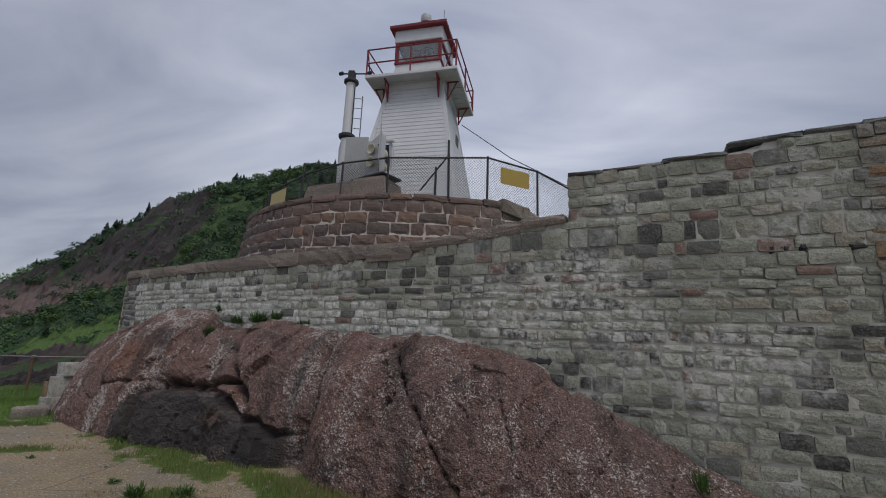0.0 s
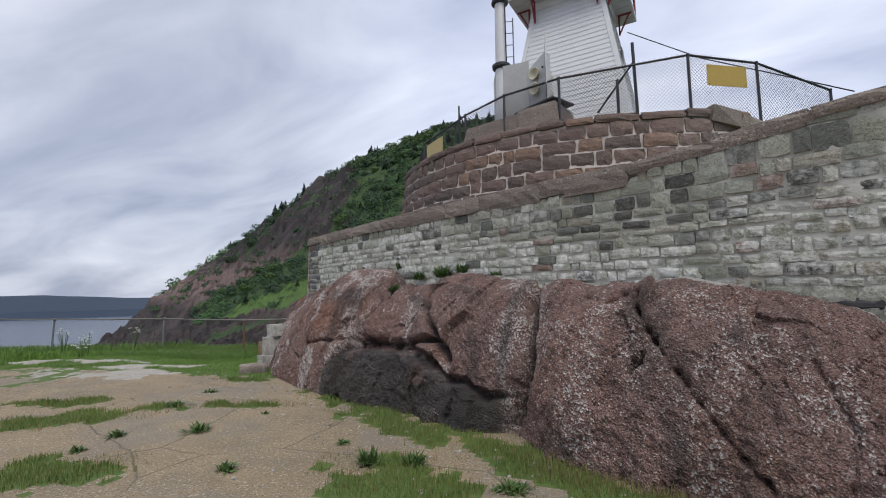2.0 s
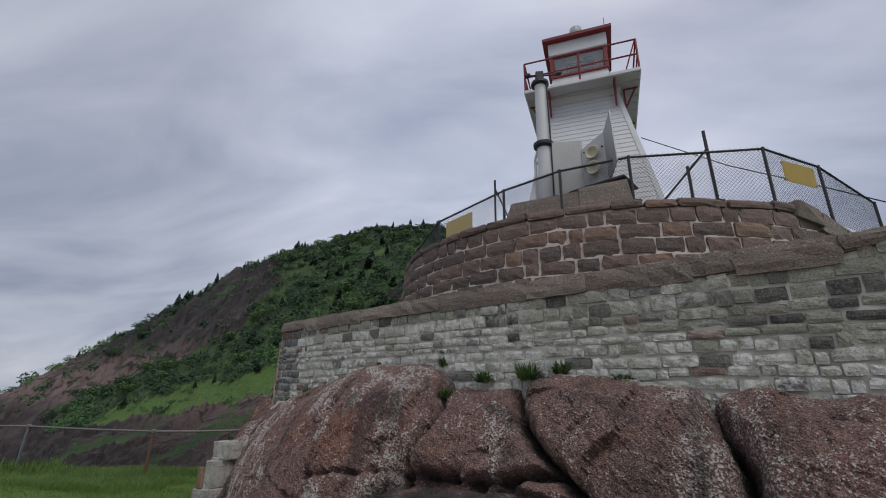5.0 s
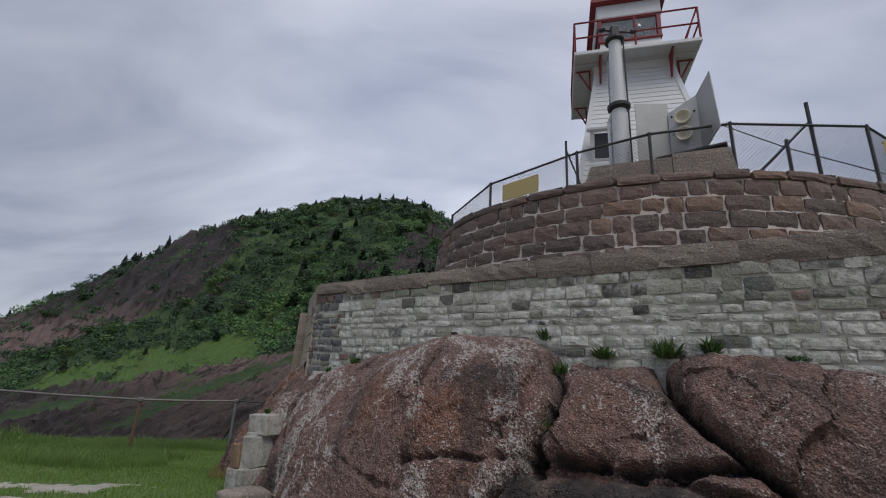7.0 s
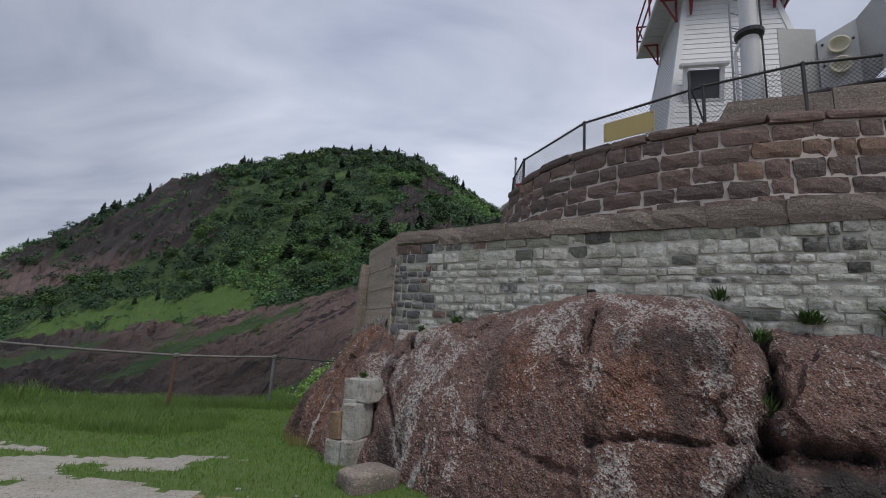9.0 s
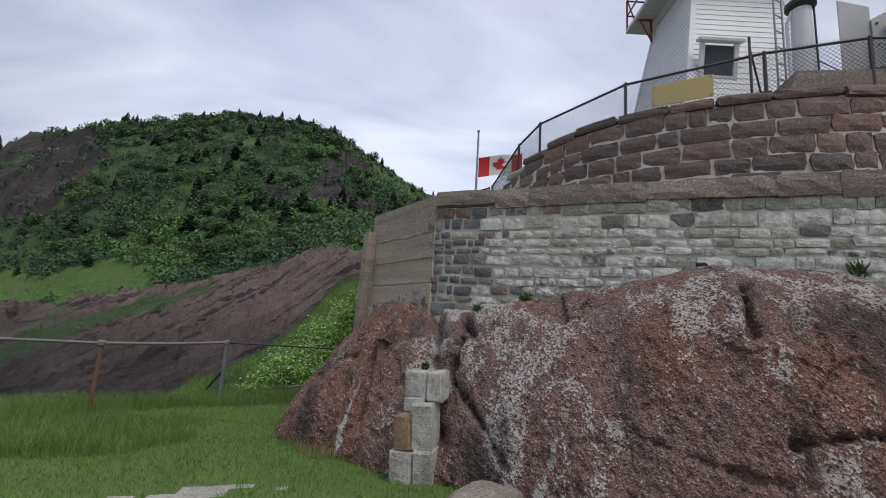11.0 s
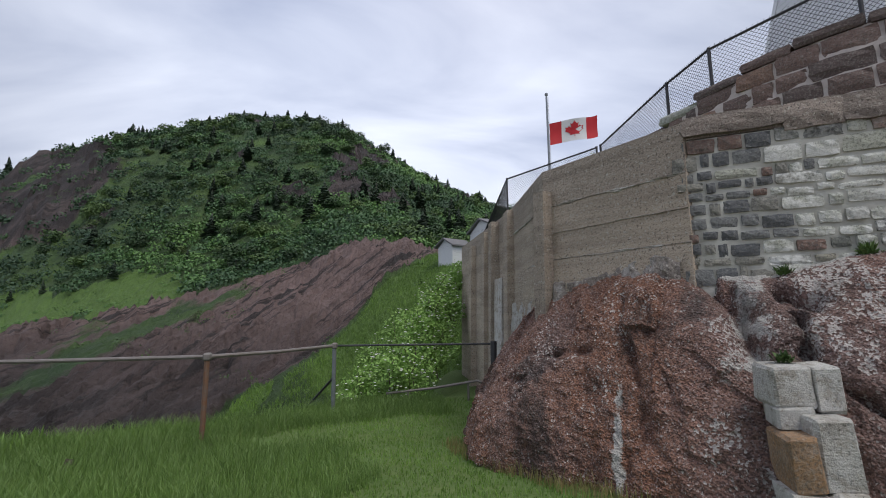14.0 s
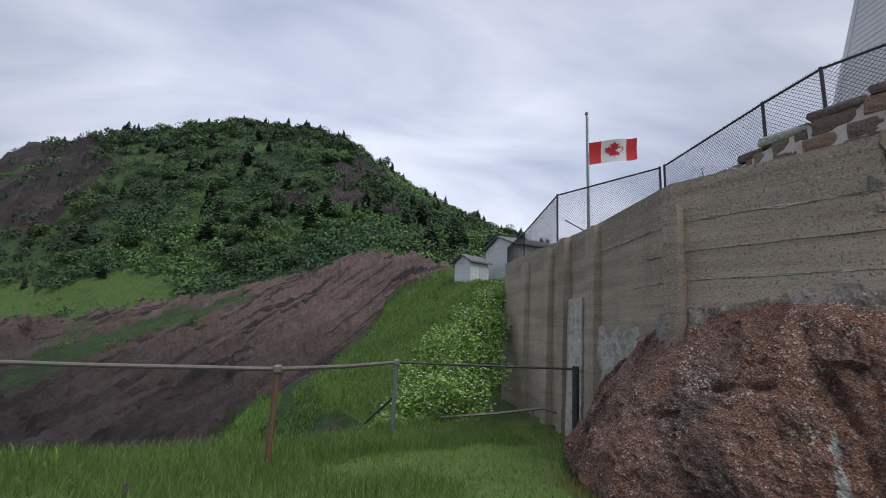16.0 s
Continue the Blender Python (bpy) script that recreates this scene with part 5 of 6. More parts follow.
def fence_run(parent, base, posts, closed=False):
    """posts: (x, y, foot z, top z)."""
    rel = [(Vector((x - base.x, y - base.y, z0 - base.z)), Vector((x - base.x, y - base.y, z1 - base.z))) for x, y, z0, z1 in posts]
    for f, t in rel:
        obj("post", tube([f - Vector((0, 0, 0.1)), t], 0.024, 8), M_STEEL, parent)
        obj("post_cap", lathe([(0.026, 0), (0.03, 0.012), (0.02, 0.03), (0.004, 0.036)], 8, t), M_STEEL, parent)
    for (f, t), (g, u) in zip(rel[:-1], rel[1:]):
        obj("top_rail", tube([t, u], 0.019, 6), M_STEEL, parent)
        obj("netting", mesh_panel(f, g, ((t - f).z, (u - g).z)), M_STEEL, parent, "diamond wire netting")
        # twisted wire tips over the rail
        tips = [tube([t + (u - t) * (k / 24), t + (u - t) * ((k + 0.3) / 24) + Vector((0, 0, 0.045))], 0.003, 3) for k in range(24)]
        tagged(obj("wire_tips", join(*tips), M_STEEL, parent), kind="stuff")


fence_run(fence, FB, [(-1.55, 15.47, 4.12, 4.88), (-1.83, 12.85, 4.06, 4.94), (-1.75, 12.0, 4.25, 5.04), (-0.98, 10.54, 4.36, 5.16), (0.40, 9.42, 4.36, 5.26), (1.35, 8.80, 4.36, 5.27), (2.39, 8.50, 4.36, 5.29), (4.45, 8.66, 4.42, 5.40), (5.59, 9.29, 4.36, 5.36), (6.95, 10.2, 4.3, 5.05)])
obj("corner_post", tube([(0.24 - FB.x, 9.49 - FB.y, -0.1), (0.24 - FB.x, 9.49 - FB.y, 5.52 - FB.z)], 0.02, 6), M_STEEL, fence)
obj("corner_brace", tube([(0.24 - FB.x, 9.49 - FB.y, 5.35 - FB.z), (0.55 - FB.x, 9.6 - FB.y, 0.1)], 0.014, 6), M_STEEL, fence)
obj("gate_post", tube([(3.65 - FB.x, 8.64 - FB.y, -0.1), (3.62 - FB.x, 8.62 - FB.y, 5.76 - FB.z)], 0.026, 8), M_STEEL, fence)
obj("gate_post", tube([(3.36 - FB.x, 8.78 - FB.y, -0.1), (3.36 - FB.x, 8.78 - FB.y, 5.22 - FB.z)], 0.026, 8), M_STEEL, fence)
obj("gate_brace", tube([(3.64 - FB.x, 8.64 - FB.y, 5.45 - FB.z), (3.02 - FB.x, 8.98 - FB.y, 0.25)], 0.018, 6), M_STEEL, fence)


def sign(name, tl, br, m, label):
    tl, br = Vector(tl), Vector(br)
    w = math.hypot(br.x - tl.x, br.y - tl.y)
    ang = math.degrees(math.atan2(br.y - tl.y, br.x - tl.x))
    s = tagged(empty(name, ((tl.x + br.x) / 2, (tl.y + br.y) / 2, (tl.z + br.z) / 2), ang), label, "sign")
    obj("board", cbox(w, 0.008, abs(tl.z - br.z), 0.003, (0, -0.045, 0)), m, s)
    for sx in (-1, 1):
        for sz in (-1, 1):
            obj("clip", cbox(0.02, 0.04, 0.02, 0.004, (sx * (w / 2 - 0.03), -0.032, sz * (abs(tl.z - br.z) / 2 - 0.03))), M_STEEL, s)


sign("warning_sign", (-0.745, 10.225, 4.98), (-0.172, 9.70, 4.65), M_YELLOWP, "plain pale yellow metal sign wired to the fence")
sign("warning_sign", (4.709, 8.803, 5.24), (5.361, 9.155, 4.88), M_YELLOW, "plain weathered yellow metal sign wired to the fence")

# ---- flag on its pole ----
flagpole = tagged(empty("flagpole", (-0.80, 19.9, 2.6)), "thin grey metal flagpole", "flagpole")
obj("shaft", tube([(0, 0, 0), (0, 0, 5.75)], 0.05, 10, 0.032), M_GALV, flagpole)
obj("truck", lathe([(0.03, 5.75), (0.055, 5.78), (0.055, 5.83), (0.02, 5.86)], 10), M_GALV, flagpole)
obj("halyard", tube([(0.05, -0.02, 1.0), (0.05, -0.02, 5.7)], 0.006, 4), M_FLAGWHITE, flagpole)


def flag_sheet(u, v):
    """A point of the cloth: u along the fly, v up."""
    return Vector((1.62 * u, 0.10 * math.sin(u * 7.5 + 0.6) * (0.2 + u) + 0.03 * math.sin(v * 4), 0.74 * v + 0.12 * u * u + 0.20 * u + 0.03 * math.sin(u * 6)))


def cloth(u0, u1, n=10, m=6):
    V = [flag_sheet(u0 + (u1 - u0) * i / n, j / m) + Vector((0, dy, 0)) for dy in (-0.003, 0.003) for i in range(n + 1) for j in range(m + 1)]
    F, k = [], (n + 1) * (m + 1)
    for i in range(n):
        for j in range(m):
            a, b, c, d = i * (m + 1) + j, (i + 1) * (m + 1) + j, (i + 1) * (m + 1) + j + 1, i * (m + 1) + j + 1
            F += [(a, b, c, d), (k + d, k + c, k + b, k + a)]
    return V, F


flag = tagged(empty("flag", (-0.75, 19.88, 6.62), -12), "red and white maple leaf flag flying at half mast", "flag")
obj("hoist_bar", cloth(0, 0.25), M_FLAGRED, flag, "red hoist bar", True)
obj("centre_field", cloth(0.25, 0.75, 16), M_FLAGWHITE, flag, "white centre field", True)
obj("fly_bar", cloth(0.75, 1.0), M_FLAGRED, flag, "red fly bar", True)
LEAF = [(0, -1), (0.04, -0.5), (0.5, -0.56), (0.42, -0.38), (0.95, 0.05), (0.82, 0.12), (0.9, 0.42), (0.62, 0.36), (0.55, 0.5), (0.3, 0.22), (0.42, 0.78), (0.22, 0.68), (0, 1)]
LEAF = LEAF + [(-x, y) for x, y in LEAF[-2:0:-1]]
lv = [flag_sheet(0.5, 0.5)] + [flag_sheet(0.5 + x * 0.20, 0.5 + y * 0.40) for x, y in LEAF]
nl = len(LEAF)
for dy in (-0.012, 0.012):
    obj("maple_leaf", ([p + Vector((0, dy, 0)) for p in lv], [(0, 1 + i, 1 + (i + 1) % nl) for i in range(nl)]), M_FLAGRED, flag, "red maple leaf")

# ---- fence on the concrete wall, towards the sheds ----
fence_b = tagged(empty("chain_link_fence", (-3.0, 17.0, 2.7)), "galvanised chain-link fence behind the concrete wall", "fence")
fence_run(fence_b, Vector((-3.0, 17.0, 2.7)), [(-1.6, 15.55, 3.66, 4.86), (-3.16, 17.28, 2.9, 4.58), (-2.5, 21.0, 2.9, 4.45), (-1.6, 25.0, 3.3, 4.7)])
obj("brace", tube([(0.1, 0.4, 1.3), (0.9, -0.9, 0.3)], 0.016, 6), M_STEEL, fence_b)


# ---- sheds beyond ----
def shed(x, y, z, rz, w, d, h, rise, label):
    s = tagged(empty("shed", (x, y, z), rz), label, "shed")
    obj("wall", cbox(w, d, h, 0.02, (0, 0, h / 2)), M_WHITE, s)
    V = [(-w / 2 - 0.15, -d / 2 - 0.15, h), (w / 2 + 0.15, -d / 2 - 0.15, h), (w / 2 + 0.15, 0, h + rise), (-w / 2 - 0.15, 0, h + rise), (w / 2 + 0.15, d / 2 + 0.15, h), (-w / 2 - 0.15, d / 2 + 0.15, h)]
    obj("roof", (V + [(a, b, c + 0.07) for a, b, c in V], [(0, 1, 2, 3), (3, 2, 4, 5), (7, 6, 9, 8), (8, 9, 11, 10), (0, 6, 7, 1), (5, 4, 10, 11), (0, 3, 9, 6), (3, 5, 11, 9), (1, 7, 8, 2), (2, 8, 10, 4)]), M_ROOF, s)
    g = [(w / 2, -d / 2, h), (w / 2, d / 2, h), (w / 2, 0, h + rise)]
    for e in (1, -1):
        obj("gable", ([(e * a, b, c) for a, b, c in g], [(0, 1, 2) if e > 0 else (2, 1, 0)]), M_WHITE, s)
    for k in range(int(h / 0.16)):
        obj("siding", cbox(w + 0.03, 0.02, 0.14, 0.004, (0, -d / 2 - 0.012, 0.09 + k * 0.16)), M_WHITE, s)
    obj("door", cbox(0.5, 0.03, h * 0.8, 0.01, (w * 0.2, -d / 2 - 0.03, h * 0.42)), M_GREYPAINT, s)


shed(-2.45, 27.6, 3.3, 28, 1.15, 1.1, 0.95, 0.38, "small white clapboard shed with grey roof")
shed(0.55, 28.2, 3.3, 12, 3.2, 2.6, 1.9, 0.55, "white outbuilding with a low gabled roof")

# ---- pipe railing at the lawn's edge ----
railing = tagged(empty("pipe_railing", (-8.76, 13.1, -0.4)), "weathered steel pipe railing on rusty posts", "railing")
RB = Vector((-8.76, 13.1, -0.4))
RAILZ = 0.67
rail_posts = [(-21.8, 12.2), (-17.6, 12.4), (-12.9, 13.4), (-8.76, 13.1), (-7.22, 14.54)]
for k, (x, y) in enumerate(rail_posts):
    lean = 0.03 * math.sin(k * 5)
    obj("post", tube([(x - RB.x + lean - 0.03, y - RB.y, ground_z(x, y) - 0.2 - RB.z), (x - RB.x, y - RB.y, RAILZ - RB.z)], 0.034, 8), M_RUST if k == 3 else M_GALV, railing, "rusty leaning post" if k == 3 else "")
    obj("coupling", cbox(0.10, 0.10, 0.10, 0.02, (x - RB.x, y - RB.y, RAILZ - RB.z)), M_PIPE, railing)
for a, b in zip(rail_posts[:-1], rail_posts[1:]):
    mid = ((a[0] + b[0]) / 2 - RB.x, (a[1] + b[1]) / 2 - RB.y, RAILZ - 0.015 - RB.z)
    obj("rail", tube([(a[0] - RB.x, a[1] - RB.y, RAILZ - RB.z), mid, (b[0] - RB.x, b[1] - RB.y, RAILZ - RB.z)], 0.026, 8), M_PIPE, railing)
obj("rail", tube([(-7.22 - RB.x, 14.54 - RB.y, RAILZ - RB.z), (-4.3 - RB.x, 14.1 - RB.y, RAILZ - RB.z)], 0.017, 8), M_STEEL, railing, "thin dark end rail")
obj("strut", tube([(-7.22 - RB.x, 14.6 - RB.y, 0.55), (-8.2 - RB.x, 15.6 - RB.y, -0.6)], 0.02, 6), M_STEEL, railing)
low = tagged(empty("low_handrail", (-5.6, 14.9, -0.5)), "low bent pipe handrail by the wall foot", "handrail")
obj("pipe", tube([(-0.7, 0.5, 0.20), (0.2, 0.2, 0.32), (0.9, -0.2, 0.48), (1.15, -0.3, 0.40)], 0.025, 6), M_PIPE, low)
for x, y, z in ((-0.3, 0.37, 0.25), (0.75, -0.1, 0.44)):
    obj("leg", tube([(x, y, -0.3), (x, y, z)], 0.02, 6), M_PIPE, low)
drain = tagged(empty("drain_pipe", (-4.72, 13.62, -0.5)), "dark upright iron pipe against the concrete", "pipe")
obj("tube", tube([(0, 0, 0), (0.02, 0, 1.25)], 0.05, 10), M_STEEL, drain)


# ---- masonry stub and boulder at the rock's foot ----
def rough_block(w, d, h, seed, b=0.014, j=0.009):
    r = random.Random(seed)
    V, F = cbox(w, d, h, b)
    return [(x + r.uniform(-j, j), y + r.uniform(-j, j), z + r.uniform(-j, j)) for x, y, z in V], F


stub = tagged(empty("masonry_stub", (-4.15, 8.98, -0.12), -26), "broken stub of lichened square pier blocks", "stone pier")
for k, (x, y, z, w, d, h, m) in enumerate(((-0.09, 0.0, 0.16, 0.20, 0.42, 0.34, M_BLOCK), (0.10, 0.02, 0.17, 0.17, 0.42, 0.36, M_BLOCK), (-0.10, -0.02, 0.48, 0.15, 0.34, 0.30, M_TAN),
                                            (0.06, 0.02, 0.54, 0.19, 0.36, 0.38, M_BLOCK), (-0.05, 0.12, 0.70, 0.20, 0.26, 0.14, M_BLOCK), (-0.06, 0.14, 0.88, 0.22, 0.30, 0.24, M_BLOCK), (0.13, 0.14, 0.87, 0.15, 0.30, 0.26, M_BLOCK))):
    ob = obj("block", rough_block(w, d, h, k), m, stub)
    ob.matrix_basis = pose(x, y, z, 0, -3, 4 * math.sin(k * 3))


def boulder(name, x, y, z, sx, sy, sz, seed, m, label):
    V, F = [], []
    n, k = 22, 12
    for j in range(k + 1):
        for i in range(n):
            a, e = 2 * math.pi * i / n, math.pi * (j / k - 0.5)
            c = Vector((math.cos(e) * math.cos(a), math.cos(e) * math.sin(a), math.sin(e)))
            c = Vector([math.copysign(abs(q) ** 0.42, q) for q in c])
            r = 1 + 0.14 * fbm(c.x * 1.3 + seed, c.y * 1.3, c.z * 1.3, 4)
            V.append((c.x * sx * r, c.y * sy * r, c.z * sz * r + sz * 0.8))
    for j in range(k):
        for i in range(n):
            F.append((j * n + i, j * n + (i + 1) % n, (j + 1) * n + (i + 1) % n, (j + 1) * n + i))
    ob = obj(name, (V, F), m, smooth=True)
    ob.matrix_basis = pose(x, y, z, 0, 0, seed * 40)
    return tagged(ob, label, "boulder")


M_COPINGW = m_concrete("grey_lichened_rock", (0.26, 0.24, 0.22), (0.17, 0.155, 0.145), 0.35)
boulder("boulder", -3.77, 8.08, -0.06, 0.27, 0.20, 0.13, 1, M_COPING, "squat grey-brown boulder on the concrete edge")
boulder("boulder", 1.66, 5.98, 0.10, 0.15, 0.15, 0.10, 3, M_COPINGW, "white lichen-covered boulder wedged in the cleft")
boulder("boulder", 0.98, 6.05, -0.05, 0.25, 0.17, 0.12, 5, M_DARKROCK, "dark wet boulder at the foot of the cleft")

cable = tagged(obj("cable", tube([(3.85, 12.2, 7.95), (5.2, 11.2, 6.5), (6.4, 10.4, 5.5), (7.2, 10.0, 4.9)], 0.012, 5), M_BLACK), "black cable slung down from the tower", "cable")


# ---- vegetation ----
def blades(name, pts, hmin, hmax, w, m, label, cat="grass", kind="stuff", lean=0.45, seed=3):
    r = random.Random(seed)
    V, F = [], []
    for x, y, z in pts:
        h = r.uniform(hmin, hmax)
        a, b = r.uniform(0, 6.283), r.uniform(0, 6.283)
        dx, dy = math.cos(a) * w, math.sin(a) * w
        lx, ly = math.cos(b) * h * lean * r.random(), math.sin(b) * h * lean * r.random()
        k = len(V)
        V += [(x - dx, y - dy, z - 0.02), (x + dx, y + dy, z - 0.02), (x + dx * 0.7 + lx * 0.4, y + dy * 0.7 + ly * 0.4, z + h * 0.6), (x - dx * 0.7 + lx * 0.4, y - dy * 0.7 + ly * 0.4, z + h * 0.6), (x + lx, y + ly, z + h * 0.97)]
        F += [(k, k + 1, k + 2, k + 3), (k + 3, k + 2, k + 4)]
    return tagged(obj(name, (V, F), m), label, cat, kind=kind)


rg = random.Random(11)


def spread(n, x0, x1, y0, y1, test):
    out = []
    for _ in range(n):
        x, y = rg.uniform(x0, x1), rg.uniform(y0, y1)
        if test(x, y):
            out.append((x, y, ground_z(x, y)))
    return out


def in_tall(x, y):
    return in_patch(x, y, [(-9.3, 11.2, 2.6, 1.25, 20), (-7.6, 10.6, 1.1, 0.6, 40)], 0.5 * fbm(x, y, 5, 3)) or (x < -5.3 and rail_y(x) - 0.9 + 0.5 * fbm(x * 0.8, y, 2, 3) < y < rail_y(x) + 0.8)


blades("lawn_grass", spread(110000, -13, -2.6, 7.2, 16, lambda x, y: is_grass(x, y) and y < rail_y(x) + 0.8), 0.02, 0.05, 0.004, M_GRASS, "short green lawn grass", lean=1.1)
blades("far_grass", spread(26000, -27, -11, 4, 15, lambda x, y: is_grass(x, y) and y < rail_y(x) + 0.8), 0.06, 0.22, 0.014, M_GRASS, "rough grass towards the cliff edge")
blades("tall_grass", spread(120000, -13, -5, 9, 16, in_tall), 0.06, 0.20, 0.0024, M_TALL, "tall pale seeding grass", lean=1.0)
blades("tall_grass", spread(16000, -26, -12, 9, 15, lambda x, y: x < -12 and rail_y(x) - 1.2 < y < rail_y(x) + 0.9), 0.15, 0.4, 0.012, M_TALL, "tall grass along the cliff edge")
blades("pad_grass", spread(160000, -6, 5.6, 2.6, 8.2, lambda x, y: not (y > 7.5 and x < -2.4) and in_patch(x, y, GRASS_PATCHES, 1.7 * fbm(x * 2.4, y * 2.4, 1.3, 5) - 0.1)), 0.02, 0.07, 0.004, M_PADGRASS, "low grass grown through the worn pad")
blades("pad_edge_grass", spread(40000, -6, 5.6, 2.6, 8.2, lambda x, y: not (y > 7.5 and x < -2.4) and in_patch(x, y, GRASS_PATCHES, 0.35 + 1.9 * fbm(x * 2.9, y * 2.9, 4.3, 5))), 0.012, 0.05, 0.004, M_DRY, "yellowed grass at the edges of the patches")
blades("dry_grass", spread(2200, 1.8, 3.6, 4.3, 5.2, lambda x, y: in_patch(x, y, [(2.75, 4.75, 0.8, 0.22, -22)], 0.3 * fbm(x * 3, y * 3, 0, 2))), 0.04, 0.14, 0.003, M_DRY, "dry yellow grass tufts at the rock foot")
blades("dry_grass", spread(9000, -6.4, -4.2, 9.6, 12.8, lambda x, y: in_patch(x, y, [(-5.3, 10.9, 1.4, 0.25, -72)], 0.4 * fbm(x * 3, y * 3, 0, 2))), 0.04, 0.16, 0.004, M_DRY, "yellowed grass along the rock foot")


def gravel(n, seed):
    """Loose chips on the pad, thickest along the foot of the rock."""
    q = random.Random(seed)
    V, F = [], []
    while n:
        x, y = q.uniform(-5, 5.5), q.uniform(2.8, 7.8)
        near = abs(y - (6.3 - 0.5 * (x + 0.2)) + 0.4)
        if q.random() > math.exp(-near * 1.6) + 0.05:
            continue
        n -= 1
        s = 0.006 + 0.022 * q.random() ** 3
        v, f = cbox(s * q.uniform(1, 1.8), s * q.uniform(0.8, 1.3), s * 0.8, s * 0.2)
        m = pose(x, y, ground_z(x, y) + s * 0.25, q.uniform(-25, 25), q.uniform(-25, 25), q.uniform(0, 360))
        k = len(V)
        V += [m @ Vector(p) for p in v]
        F += [tuple(i + k for i in t) for t in f]
    return tagged(obj("gravel", (V, F), M_BLOCK), "loose grey stone chips on the worn pad", "gravel", kind="stuff")


gravel(900, 77)


def tuft(x, y, z, r, h, n, seed, m=M_WEED, label="green weed tuft in a crack"):
    q = random.Random(seed)
    V, F = [], []
    for _ in range(n):
        a, e = q.uniform(0, 6.283), q.uniform(0.15, 1.35)
        L = h * q.uniform(0.5, 1.0)
        d = Vector((math.cos(a) * math.cos(e) * r / h, math.sin(a) * math.cos(e) * r / h, math.sin(e))) * L
        s = Vector((-math.sin(a), math.cos(a), 0)) * q.uniform(0.006, 0.014)
        o = Vector((q.uniform(-1, 1) * r * 0.3, q.uniform(-1, 1) * r * 0.3, -0.02))
        k = len(V)
        V += [o, o + d * 0.55 + s + Vector((0, 0, 0.02)), o + d, o + d * 0.55 - s + Vector((0, 0, 0.02))]
        F += [(k, k + 1, k + 2, k + 3)]
    ob = obj("weed_tuft", (V, F), m)
    ob.location = (x, y, z)
    return tagged(ob, label, "weed", "weeds in the cracks")


for k, (x, y, r, h, n) in enumerate(((-1.56, 4.78, 0.22, 0.14, 90), (-0.33, 3.98, 0.14, 0.12, 60), (0.83, 4.50, 0.20, 0.18, 110), (-2.3, 4.35, 0.16, 0.12, 60), (-2.2, 3.9, 0.13, 0.1, 50),
                                      (1.25, 4.6, 0.18, 0.16, 90), (-2.9, 5.6, 0.25, 0.10, 90), (0.3, 4.9, 0.12, 0.08, 40), (-1.3, 5.6, 0.1, 0.07, 30), (2.2, 4.35, 0.2, 0.12, 80), (-3.1, 6.4, 0.18, 0.09, 60), (-0.9, 6.55, 0.15, 0.12, 70))):
    tuft(x, y, 0.0, r, h, n, k)
for k, (x, y, z, r, h, n) in enumerate(((-0.42, 7.93, 1.97, 0.16, 0.22, 120), (0.10, 7.50, 1.78, 0.20, 0.18, 130), (0.62, 7.2, 1.80, 0.24, 0.24, 170), (0.98, 7.05, 1.84, 0.18, 0.22, 120), (-0.60, 7.22, 0.95, 0.22, 0.32, 190), (-0.55, 7.3, 1.25, 0.14, 0.16, 80),
                                         (-0.35, 7.5, 1.6, 0.18, 0.15, 80), (-3.0, 9.38, 1.62, 0.12, 0.16, 90), (-3.45, 9.66, 1.5, 0.10, 0.12, 60), (-4.1, 9.15, 0.9, 0.1, 0.1, 60), (3.15, 5.05, 0.55, 0.12, 0.14, 60), (4.3, 4.7, 0.45, 0.18, 0.2, 90), (1.55, 6.75, 1.78, 0.2, 0.1, 70), (6.2, 4.35, 0.35, 0.2, 0.25, 110))):
    tuft(x, y, z, r, h, n, 50 + k, M_WEED, "grassy green tuft growing on the rock ledge")


def leafy(name, spots, leaf, m, label, cat, seed, stems=True):
    """A shrub: stems, and leaves in clumps about the spots (x, y, z, radius, leaves)."""
    q = random.Random(seed)
    root = tagged(empty(name, spots[0][:3]), label, cat)
    o = Vector(spots[0][:3])
    V, F, S = [], [], []
    for x, y, z, r, n in spots:
        c = Vector((x, y, z)) - o
        S.append(tube([c + Vector((0, 0, -r)), c + Vector((q.uniform(-.1, .1), q.uniform(-.1, .1), 0)), c + Vector((q.uniform(-.2, .2), q.uniform(-.2, .2), r * 0.8))], 0.014, 5, 0.006))
        for _ in range(n):
            d = Vector((q.gauss(0, 1), q.gauss(0, 1), q.gauss(0, 1))).normalized() * r * q.random() ** 0.35
            d.z *= 0.85
            p = c + d * (1 + 0.25 * fbm(d.x * 3, d.y * 3, d.z * 3 + x, 3))
            u = Vector((q.gauss(0, 1), q.gauss(0, 1), q.gauss(0, 0.6))).normalized() * leaf * q.uniform(0.6, 1.2)
            w = u.cross(Vector((q.gauss(0, 1), q.gauss(0, 1), q.gauss(0, 1)))).normalized() * leaf * 0.45
            k = len(V)
            V += [p - u, p + w, p + u, p - w]
            F.append((k, k + 1, k + 2, k + 3))
    obj("foliage", (V, F), m, root)
    for q in S:
        obj("stem", q, M_BARK, root)
    return root, o


